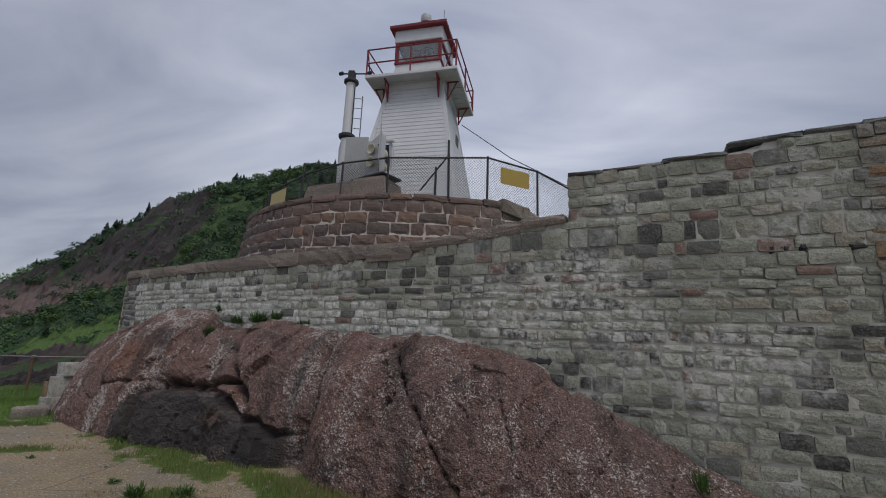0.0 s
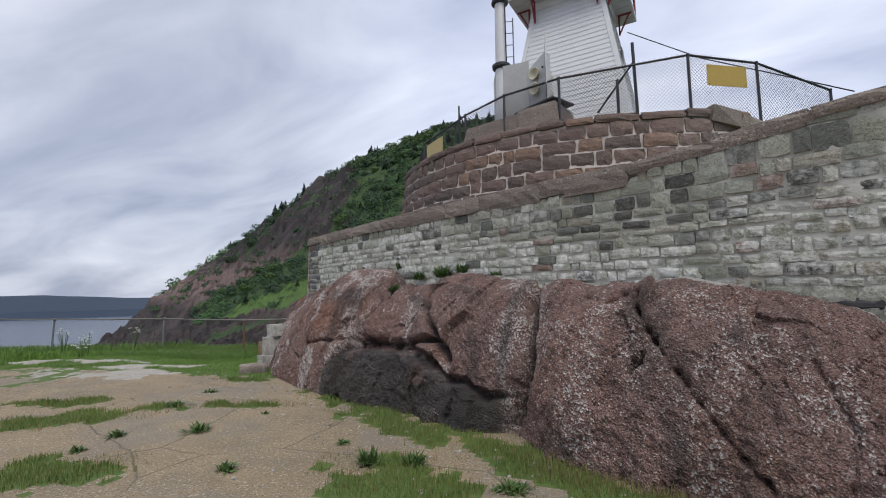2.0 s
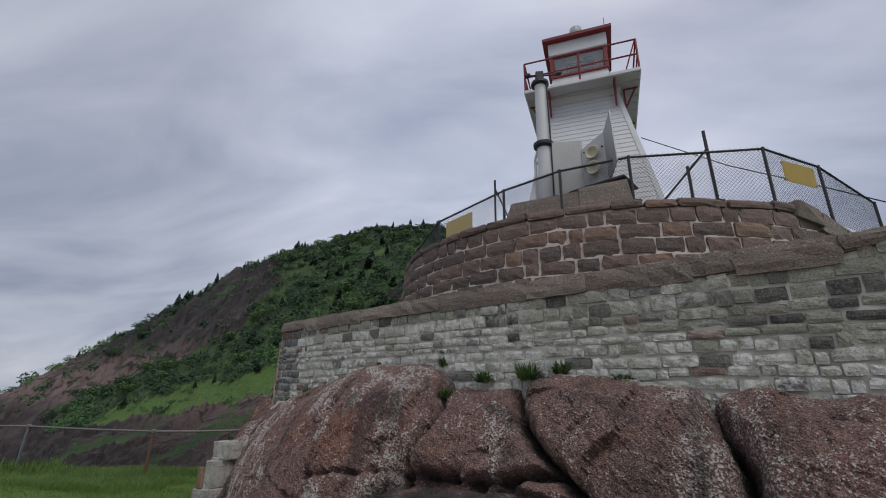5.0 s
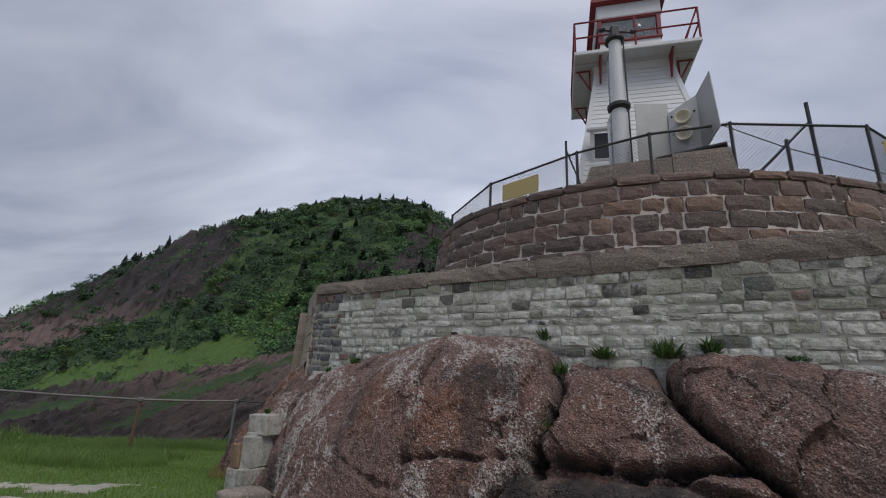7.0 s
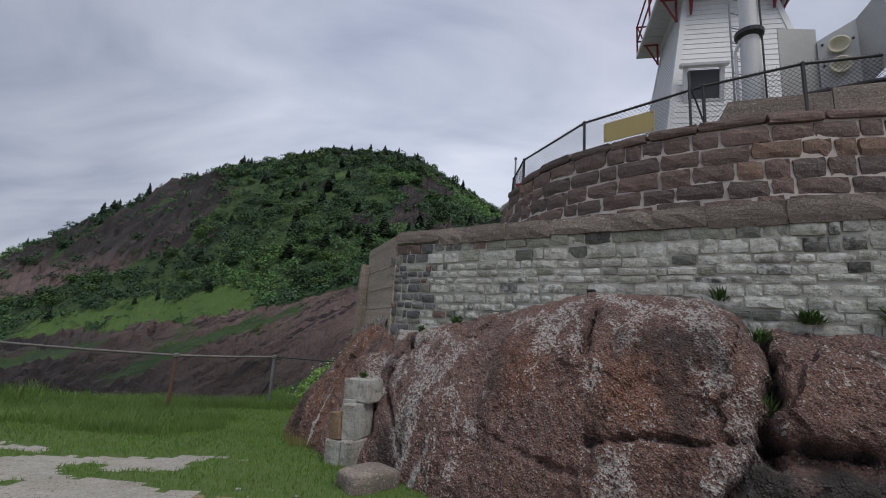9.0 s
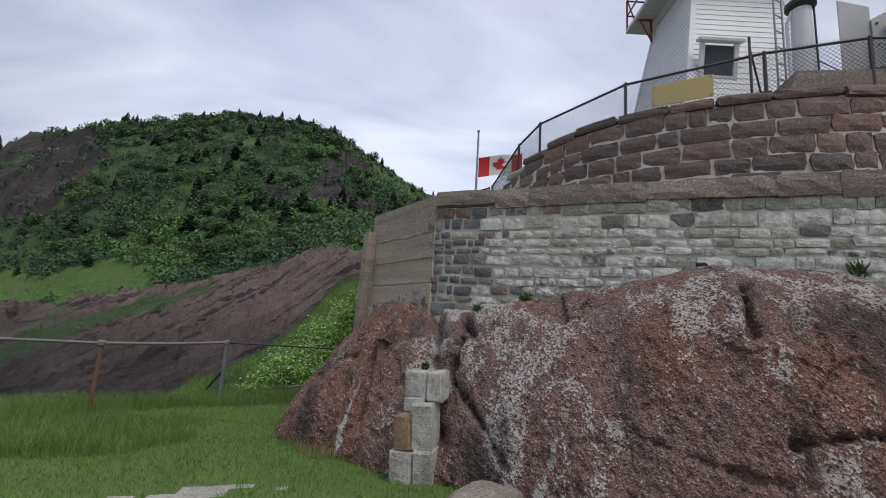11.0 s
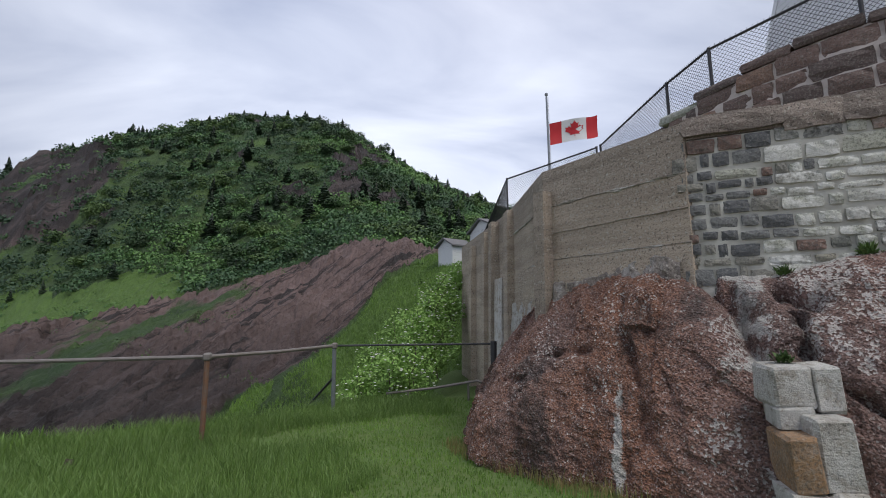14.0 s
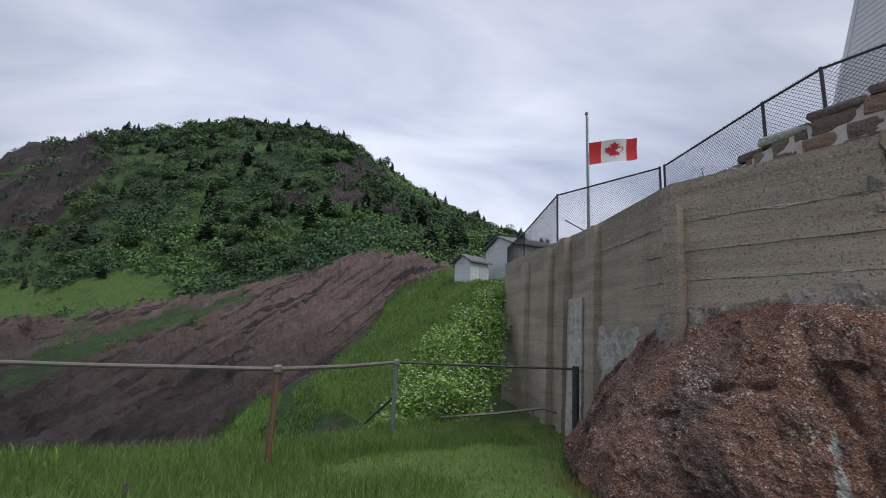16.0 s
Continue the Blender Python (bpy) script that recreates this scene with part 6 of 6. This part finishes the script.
bush_spots = []
qb = random.Random(8)
for k in range(30):
    t = k / 29
    bush_spots.append((-6.0 + 1.75 * t + qb.uniform(-0.35, 0.35), 15.6 + 3.2 * t + qb.uniform(-0.5, 0.3), -0.25 + 2.3 * t + qb.uniform(-0.25, 0.3), qb.uniform(0.32, 0.55), 420))
for k in range(16):
    t = k / 15
    bush_spots.append((-7.0 + 1.9 * t + qb.uniform(-0.3, 0.3), 15.9 + 3.6 * t + qb.uniform(-0.4, 0.4), -0.75 + 2.0 * t + qb.uniform(-0.2, 0.25), qb.uniform(0.34, 0.52), 420))
bush, bo = leafy("flowering_bush", bush_spots, 0.045, M_BUSH, "bright green bush dotted with small white flowers", "bush", 5)
V, F = [], []
for x, y, z, r, n in bush_spots:
    for _ in range(11):
        d = Vector((qb.gauss(0, 1), qb.gauss(0, 1) - 0.8, qb.gauss(0, 1) + 0.2)).normalized() * r * 1.08
        p = Vector((x, y, z)) - bo + d
        v, f = lathe([(0.006, 0), (0.026, 0.008), (0.02, 0.016), (0.004, 0.018)], 6, p)
        F += [tuple(i + len(V) for i in q) for q in f]
        V += v
obj("blossoms", (V, F), M_PETAL, bush, "small white blossoms")


def umbel(x, y, z, h, seed):
    q = random.Random(seed)
    u = tagged(empty("cow_parsley", (x, y, z)), "white-flowered cow parsley stalks", "wild flower", "wild flowers")
    st, hd = [], []
    for k in range(7):
        a = q.uniform(0, 6.283)
        top = Vector((math.cos(a) * 0.22 * q.random(), math.sin(a) * 0.22 * q.random(), h * q.uniform(0.7, 1)))
        st.append(tube([(0, 0, -0.1), top * 0.5 + Vector((0.02, 0, 0)), top], 0.006, 4))
        for i in range(9):
            b = q.uniform(0, 6.283)
            e = top + Vector((math.cos(b) * 0.06 * q.random(), math.sin(b) * 0.06 * q.random(), 0.02 + 0.02 * q.random()))
            hd.append(lathe([(0.004, 0), (0.014, 0.004), (0.004, 0.010)], 5, e))
    obj("stalks", join(*st), M_WEED, u)
    tagged(obj("flower_heads", join(*hd), M_PETAL, u), kind="stuff")


for k, (x, y, z, h) in enumerate(((-3.5, 12.3, 2.66, 0.75), (-3.9, 11.6, 2.66, 0.5), (-12.2, 9.6, -0.1, 0.7), (-11.6, 9.9, -0.1, 0.6), (-10.9, 9.3, -0.1, 0.5), (-12.8, 12.2, -0.2, 0.6), (-10.3, 8.9, -0.1, 0.35))):
    umbel(x, y, z, h, k)


# spruces on the hill
def spruce(seed, layers):
    q = random.Random(seed)
    t = empty("spruce")
    obj("trunk", tube([(0, 0, -0.4), (0.02, 0, 0.5), (0, 0.02, 0.96)], 0.035, 6, 0.006), M_BARK, t)
    V, F = [], []
    for k in range(layers):
        f = k / layers
        z, r = 0.10 + 0.84 * f, 0.27 * (1 - f) ** 0.85 + 0.02
        n = 9
        for i in range(n):
            if q.random() < 0.12:
                continue
            a = 6.283 * (i + q.random() * 0.8) / n
            L = r * q.uniform(0.6, 1.25)
            d = Vector((math.cos(a), math.sin(a), 0))
            s = Vector((-d.y, d.x, 0)) * L * 0.36
            o = Vector((0, 0, z + q.uniform(-0.02, 0.02)))
            j = len(V)
            V += [o + Vector((0, 0, 0.05)), o + d * L * 0.55 + s - Vector((0, 0, 0.01)), o + d * L - Vector((0, 0, 0.05 * q.uniform(0.3, 1.6))), o + d * L * 0.55 - s - Vector((0, 0, 0.01)), o + d * L * 0.5 - Vector((0, 0, 0.06))]
            F += [(j, j + 1, j + 2), (j, j + 2, j + 3), (j + 4, j + 2, j + 1), (j + 4, j + 3, j + 2)]
    obj("crown", (V, F), M_SPRUCE, t)
    return tagged(t, "dark green spruce tree on the hillside", "tree", "spruces on the hill")


protos = [spruce(k, 11 + k) for k in range(4)]
qs = random.Random(21)
used = set()


def plant(a, r, h, sink=0.05):
    x, y, z, t, _ = hill_at(a, r)
    k = qs.randrange(4)
    m = pose(x, y, z - sink * h, qs.uniform(-5, 5), qs.uniform(-5, 5), qs.uniform(0, 360)) @ Matrix.Diagonal((h * qs.uniform(0.8, 1.25), h * qs.uniform(0.8, 1.25), h, 1))
    if k not in used:
        used.add(k)
        o = protos[k]
    else:
        o = copy_thing(protos[k], Matrix.Identity(4))
    o.matrix_basis = m


# along the ridge
a = -47.0
while a < 21:
    R = lerp_table(HILL, a)[4]
    dense = 0.26 if -42 < a < -26 else (0.7 if a < -26 or a > -6 else 1.1)
    if not (-25 < a < -17.5):
        plant(a, R * qs.uniform(0.975, 1.0), qs.uniform(1.4, 3.6) * (1.75 if -40 < a < -26 else 0.95))
    a += dense * qs.uniform(0.6, 2.6)
plant(-15.9, 119.5, 4.2, 0.0)
plant(1.7, 114, 4.0, 0.0)
plant(-33, 152, 5.5, 0.0)
for _ in range(230):
    a = qs.uniform(-42, 18)
    rg2, zg2, rc2, zc2, R2, H2 = lerp_table(HILL, a)
    t = qs.uniform(0.06, 0.97)
    r = rc2 + (R2 - rc2) * t
    if hill_at(a, r)[3] > 0.45 and fbm(a * 0.12, t * 3, 4, 3) > -0.12:
        plant(a, r, qs.uniform(1.4, 3.4))


def round_shrub(seed):
    """A dense rounded shrub, one metre across: stems and many small leaf faces in lobes."""
    q = random.Random(seed)
    t = empty("hill_shrub")
    lobes = [Vector((q.uniform(-0.3, 0.3), q.uniform(-0.3, 0.3), q.uniform(0.15, 0.5))) for _ in range(7)]
    V, F = [], []
    for c in lobes:
        r = q.uniform(0.18, 0.30)
        for _ in range(75):
            d = Vector((q.gauss(0, 1), q.gauss(0, 1), q.gauss(0, 1) + 0.3)).normalized()
            p = c + d * r * q.uniform(0.75, 1.1)
            u = Vector((q.gauss(0, 1), q.gauss(0, 1), q.gauss(0, 1))).normalized() * q.uniform(0.035, 0.065)
            w = u.cross(d).normalized() * 0.035 if u.cross(d).length > 1e-4 else Vector((0.03, 0, 0))
            k = len(V)
            V += [p - u, p + w, p + u, p - w]
            F.append((k, k + 1, k + 2, k + 3))
    obj("foliage", (V, F), M_ROUND, t)
    obj("stem", tube([(0, 0, -0.3), (0.02, 0, 0.1), (0, 0.03, 0.4)], 0.03, 5, 0.01), M_BARK, t)
    return tagged(t, "rounded green shrub on the hillside", "shrub", "shrubs on the hill")


M_ROUND, on_, ol_, ob_ = mat("shrub_leaves", 0.65)
o_geo = on_.new("ShaderNodeNewGeometry")
o_col = ramp(on_, ol_, rnd(on_), [(0.0, (0.022, 0.052, 0.020)), (0.45, (0.040, 0.085, 0.024)), (0.75, (0.085, 0.155, 0.032)), (1.0, (0.125, 0.195, 0.055))])
ol_.new(mix(on_, ol_, mul(on_, ol_, o_geo.outputs["Random Per Island"], 0.5), o_col, (0.03, 0.06, 0.02)), ob_.inputs["Base Color"])
round_protos = [round_shrub(k) for k in range(4)]
n_round = 0
for _ in range(700):
    a = qs.uniform(-48, 19)
    rg4, zg4, rc4, zc4, R4, H4 = lerp_table(HILL, a)
    t = qs.random() ** 1.3
    r = rc4 + (R4 - rc4) * (0.03 + 0.95 * t)
    x, y, z, tf, _ = hill_at(a, r)
    if not (tf > 0.45 or qs.random() < 0.12) or (a < -20 and r < rc4 * 1.2) or n_round > 330:
        continue
    h = qs.uniform(1.1, 2.6) * (0.55 + r / 110) * (1.0 if t < 0.9 else 0.5)
    o = round_protos[n_round] if n_round < 4 else copy_thing(round_protos[n_round % 4], Matrix.Identity(4))
    o.matrix_basis = pose(x, y, z - 0.08 * h, 0, 0, qs.uniform(0, 360)) @ Matrix.Diagonal((h * qs.uniform(0.9, 1.5), h * qs.uniform(0.9, 1.5), h * qs.uniform(0.7, 1.0), 1))
    n_round += 1


M_SLOPE = m_leaf("slope_leaves", (0.05, 0.11, 0.025), (0.11, 0.20, 0.045), 0.3)


def hill_cover(name, n, test, size, count, m, label, seed):
    """Low growth on the hill: clumps of small leaf faces, too many to count."""
    q = random.Random(seed)
    V, F = [], []
    for _ in range(n):
        a = q.uniform(-58, 19)
        rg3, zg3, rc3, zc3, R3, H3 = lerp_table(HILL, a)
        t = q.random() ** 1.2
        r = rg3 + (R3 * 1.0 - rg3) * t
        x, y, z, tf, _ = hill_at(a, r)
        if not test(a, r, rc3, R3, tf, x, y):
            continue
        big = size * (0.5 + r / 130) * (0.45 + 1.2 * q.random() ** 2.2)
        for _ in range(count):
            d = Vector((q.gauss(0, 0.5), q.gauss(0, 0.5), abs(q.gauss(0, 0.45)))) * big
            p = Vector((x, y, z - 0.1 * big)) + d
            u = Vector((q.gauss(0, 1), q.gauss(0, 1), q.gauss(0, 1))).normalized() * big * 0.13
            w = u.cross(Vector((q.gauss(0, 1), q.gauss(0, 1), q.gauss(0, 1)))).normalized() * big * 0.10
            k = len(V)
            V += [p - u, p + w, p + u * 0.8 + w * 0.3, p - w]
            F.append((k, k + 1, k + 2, k + 3))
    return tagged(obj(name, (V, F), m), label, "shrubs", kind="stuff")


def scraps_here(a, r, rc, R, tf, x, y):
    return tf > 0.12 and (r < rc * 1.25 or (a < -24 and r < R * 0.9)) and fbm(x * 0.15, y * 0.15, 3, 3) > -0.1


def shrub_mass(n, seed):
    """The scrub between: domed clumps of small leaf faces, each clump of one tone with its side shade painted in."""
    q = random.Random(seed)
    V, F, T = [], [], []
    for _ in range(n):
        a = q.uniform(-52, 19)
        rg5, zg5, rc5, zc5, R5, H5 = lerp_table(HILL, a)
        t = 0.01 + 0.985 * q.random() ** 1.25
        r = rc5 + (R5 - rc5) * t
        x, y, z, tf, _ = hill_at(a, r)
        if (tf > 0.95 and q.random() > 0.22) or (tf < 0.40 and q.random() > 0.16) or (tf < 0.4 and r < rc5 * 1.25):
            continue
        zone = fbm(x * 0.035, y * 0.035, 2.7, 4)
        tone = min(1, max(0, 0.50 + 1.3 * zone + q.gauss(0, 0.16) - 0.75 * (t - 0.36)))
        R0 = (0.5 + r / 120) * (0.40 + 0.95 * q.random() ** 1.6) * (0.6 if t > 0.93 else 1) * (0.4 if tf > 0.95 else 1)
        tone = min(1, tone + 0.3) if tf > 0.95 else tone
        c = Vector((x, y, z - 0.15 * R0))
        for _ in range(84):
            d = Vector((q.gauss(0, 1), q.gauss(0, 1), abs(q.gauss(0.35, 0.8)))).normalized()
            p = c + Vector((d.x, d.y, d.z * 0.85)) * R0 * q.uniform(0.72, 1.12)
            e = (d + Vector((q.gauss(0, 0.5), q.gauss(0, 0.5), q.gauss(0, 0.5)))).normalized()
            u = e.orthogonal().normalized()
            w = e.cross(u)
            an = q.uniform(0, 6.283)
            u, w = (u * math.cos(an) + w * math.sin(an)) * R0 * 0.150, (w * math.cos(an) - u * math.sin(an)) * R0 * 0.095
            k = len(V)
            V += [p - u, p + w, p + u, p - w]
            F.append((k, k + 1, k + 2, k + 3))
            # leaves facing sideways get a darker tone, shading the dome by colour
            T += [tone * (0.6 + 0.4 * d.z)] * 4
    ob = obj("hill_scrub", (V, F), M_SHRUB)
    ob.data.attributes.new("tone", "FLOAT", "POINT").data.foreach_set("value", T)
    return tagged(ob, "dense mixed green scrub covering the hill", "shrubs", kind="stuff")


shrub_mass(5200, 31)


def slope_grass(n, seed):
    """Grass on the bank between the lawn and the bare slab."""
    q = random.Random(seed)
    out = []
    for _ in range(n):
        a, r = q.uniform(-29, 6), q.uniform(12.5, 28)
        x, y, z, tf, _ = hill_at(a, r)
        if tf > 0.85:
            out.append((x, y, z))
    return out


blades("bank_grass", slope_grass(70000, 14), 0.06, 0.20, 0.011, M_GRASS, "fresh green grass on the bank below the slab", lean=1.0)
hill_cover("slope_turf", 4000, scraps_here, 0.45, 22, M_SLOPE, "tufts of green turf on the slope", 32)


# ---- stones of the walls ----
def stone_mesh(seed, b, j):
    """A unit block with a hewn, uneven face along +y and worn, wavering edges."""
    r = random.Random(seed)
    nx, nz = 4, 3
    V, F = [], []
    lean, tilt = r.uniform(-0.04, 0.04), r.uniform(-0.05, 0.05)
    for k in range(nz + 1):
        for i in range(nx + 1):
            x, z = i / nx - 0.5, k / nz - 0.5
            rim_x, rim_z = i in (0, nx), k in (0, nz)
            y = 0.5 + r.uniform(-0.02, 0.02) + lean * x + tilt * z
            if rim_x or rim_z:
                y -= b * r.uniform(0.5, 1.6)
            if rim_x and rim_z:
                x, z = x * (1 - b * r.uniform(0.2, 1.4)), z * (1 - b * r.uniform(0.3, 1.8))
            x += r.uniform(-j, j) * (0.6 if rim_x else 0.8)
            z += r.uniform(-j, j) * (0.9 if rim_z else 0.8)
            V.append((x, y, z))
    for k in range(nz):
        for i in range(nx):
            a = k * (nx + 1) + i
            F.append((a, a + nx + 1, a + nx + 2, a + 1))
    rim = list(range(nx)) + [k * (nx + 1) + nx for k in range(nz)] + [nz * (nx + 1) + i for i in range(nx, 0, -1)] + [k * (nx + 1) for k in range(nz, 0, -1)]
    n0 = len(V)
    V += [(V[q][0], -0.5, V[q][2]) for q in rim]
    m = len(rim)
    F += [(rim[q], rim[(q + 1) % m], n0 + (q + 1) % m, n0 + q) for q in range(m)]
    me = bpy.data.meshes.new("stone")
    me.from_pydata(V, [], F)
    return me


def stone_pool(material, n, seed, b, j):
    out = []
    for k in range(n):
        me = stone_mesh(seed + k, b, j)
        me.materials.append(material)
        out.append(me)
    return out


POOL = {"lime": stone_pool(M_LIME, 24, 600, 0.045, 0.035), "grey": stone_pool(M_STONE, 30, 100, 0.045, 0.035), "quoin": stone_pool(M_QUOIN, 14, 200, 0.05, 0.035), "tan": stone_pool(M_TAN, 8, 300, 0.04, 0.02),
        "red": stone_pool(M_RED, 26, 400, 0.05, 0.045), "coping": stone_pool(M_COPING, 14, 700, 0.035, 0.03)}


def lay(parent, kind, q, d, z, w, h, proud, r, depth=0.16, slope=None):
    o = Vector((-d.y, d.x))
    c = q + o * (proud - depth / 2)
    tilt = Matrix.Rotation(r.uniform(-0.035, 0.035), 4, "Y") @ Matrix.Rotation(r.uniform(-0.025, 0.025), 4, "X") @ Matrix.Rotation(r.uniform(-0.03, 0.03), 4, "Z")
    if slope is not None:
        tilt = Matrix.Rotation(-slope, 4, "Y")
    ob = new("stone", r.choice(POOL[kind]))
    ob.parent = parent
    ob.matrix_basis = Matrix(((d.x, o.x, 0, c.x), (d.y, o.y, 0, c.y), (0, 0, 1, z), (0, 0, 0, 1))) @ tilt @ Matrix.Diagonal((w, depth, h, 1))


def course_wall(parent, s0, s1, z0, z1, top, foot, seed, big):
    r = random.Random(seed)
    rows = [r.uniform(0.085, 0.165) for _ in range(max(2, int((z1 - z0) / 0.125)))]
    k = (z1 - z0) / sum(rows)
    z = z0
    for h in rows:
        h *= k
        s = s0 + r.uniform(0, 0.1)
        while s < s1 - 0.05:
            b = big(s)
            side = parent or (wall_east if s < S_STEP else wall_south)
            w = r.uniform(0.10, 0.34) * (1.6 if b == "tan" else (0.72 if b == "quoin" else 1))
            if b == "grey" and s > S_STEP + 1.5 and z < 1.9 + 0.55 * sstep(S_STEP + 1, S_STEP + 6, s) and r.random() < 0.88:
                b = "lime"
            w = min(w, s1 - s + (r.uniform(-0.05, 0.08) if b == "quoin" else 0))
            mid = s + w / 2
            if z + h * (0.85 if mid < S_STEP else 0.4) < top(mid) and z + h > foot(mid) - 0.05:
                q, d = WALL.at(mid)
                d = (WALL.at(mid + 0.15)[0] - WALL.at(mid - 0.15)[0]).normalized()
                gap = r.choice((0.008, 0.014, 0.020, 0.026)) + 0.008 * sstep(WALL.length - 3.2, WALL.length - 1.2, s)
                lay(side, b, q, d, z + h / 2 + r.uniform(-0.016, 0.016), w - gap, (h - gap) * r.uniform(0.90, 1.05), r.uniform(-0.004, 0.014) + (0.012 if b == 'tan' else 0), r)
            s += w
        z += h


def kind_south(s):
    return "quoin" if s > WALL.length - 0.75 - 0.25 * math.sin(s * 40) else "grey"


def kind_east(s):
    return "tan" if s < 2.35 else "grey"


rock_tops = [rock_top(k * 0.1) for k in range(0, 175)]


def rock_foot(s):
    return rock_tops[min(174, int(s * 10))] - 0.08


course_wall(None, 2.2, WALL.length + 0.05, 0.05, 2.735, lambda s: 2.75, rock_foot, 5, kind_south)
course_wall(None, 2.2, S_STEP + 2.4, 2.735, 3.08, lambda s: wall_top(s) if s < S_STEP else coping_foot(s) + 0.01, rock_foot, 15, kind_south)
course_wall(None, 2.2, S_STEP - 0.01, 3.08, 3.74, wall_top, rock_foot, 9, kind_south)
course_wall(wall_south, S_STEP + 0.02, S_STEP + 2.4, 3.08, 3.60, lambda s: coping_foot(s), rock_foot, 19, kind_south)
course_wall(wall_east, 0.5, 2.45, 0.0, 3.78, wall_top, lambda s: 0.0, 7, kind_east)
# solid black stones, set slightly proud, stand in for the shade inside wall gaps
for s, z, w, h in ((5.52, 1.42, 0.34, 0.10), (12.72, 2.06, 0.16, 0.05), (2.95, 2.62, 0.07, 0.09), (3.08, 2.62, 0.06, 0.09), (3.2, 2.62, 0.06, 0.09), (2.55, 2.60, 0.16, 0.07)):
    q, d = WALL.at(s)
    rb_ = random.Random(int(s * 10))
    POOL["gap_shade"] = POOL.get("gap_shade") or stone_pool(M_BLACK, 3, 500, 0.2, 0.06)
    lay(wall_east if s < S_STEP else wall_south, "gap_shade", q, d, z, w, h, 0.012, rb_)
rc_ = random.Random(4)
s = 0.4
while s < S_STEP - 0.3:
    w = rc_.uniform(0.35, 0.7)
    w = min(w, S_STEP - 0.02 - s)
    q, d = WALL.at(s + w / 2)
    lay(wall_east, "quoin", q, d, wall_top(s + w / 2) - 0.004, w + 0.005, rc_.uniform(0.05, 0.085), rc_.uniform(0.0, 0.03), rc_, 0.66)
    s += w

# coping blocks: rough cement lumps with a ragged lower edge
rk_ = random.Random(41)
s = S_STEP + 0.03
while s < WALL.length - 0.02:
    w = min(rk_.uniform(0.30, 0.85), WALL.length + 0.02 - s)
    q, d = WALL.at(s + w / 2)
    d = (WALL.at(s + w / 2 + 0.15)[0] - WALL.at(s + w / 2 - 0.15)[0]).normalized()
    top = wall_top(s + w / 2)
    h = top - coping_foot(s + w / 2) + rk_.uniform(-0.02, 0.05)
    lay(coping, "coping", q, d, top - h / 2 + rk_.uniform(-0.006, 0.006), w + 0.012, h, 0.022 + rk_.uniform(0, 0.02), rk_, 0.40, math.atan2(wall_top(s + w) - wall_top(s), w))
    s += w

# round wall: big red blocks, cap row of flat slabs
rr_ = random.Random(12)
z = 2.86
for h in (0.24, 0.25, 0.23, 0.26, 0.24, 0.25, 0.15):
    cap = h < 0.2
    a = 158.0 + rr_.uniform(0, 3)
    while a < 298:
        w = rr_.uniform(0.45, 0.8) if cap else rr_.uniform(0.22, 0.60) * (0.65 if a < 188 else 1)
        da = math.degrees(w / RR)
        m = radians(a + da / 2)
        rad = RR + 0.30 * (1 - (z + h / 2 - 2.4) / (RZ - 2.46)) + (0.03 if cap else 0) - pull(a + da / 2)
        d = Vector((math.sin(m), -math.cos(m)))
        q = RC + Vector((math.cos(m), math.sin(m))) * rad
        dz = -drop(a + da / 2) * (z - 2.4) / 2.1
        lay(wall_round, "red" if a > 188 or rr_.random() < 0.35 else rr_.choice(("grey", "tan")), q, -d if (Vector((d.y, -d.x)).dot(q - RC) > 0) else d, z + h / 2 + dz + rr_.uniform(-0.012, 0.012), w - 0.028, h * rr_.uniform(0.95, 1.05) - 0.026, rr_.uniform(-0.006, 0.016), rr_, 0.3)
        a += da
    z += h
for k, (a, zz, w, h) in enumerate(((297, 4.36, 0.55, 0.34), (303, 4.20, 0.55, 0.30), (310, 4.02, 0.7, 0.36), (318, 3.85, 0.8, 0.4))):
    m = radians(a)
    ob = obj("broken_block", rough_block(w, 0.6, h, 70 + k, 0.05, 0.04), M_COPING, wall_round)
    ob.matrix_basis = pose(RC.x + (RR - 0.2) * math.cos(m), RC.y + (RR - 0.2) * math.sin(m), zz, 0, 14, a + 90)
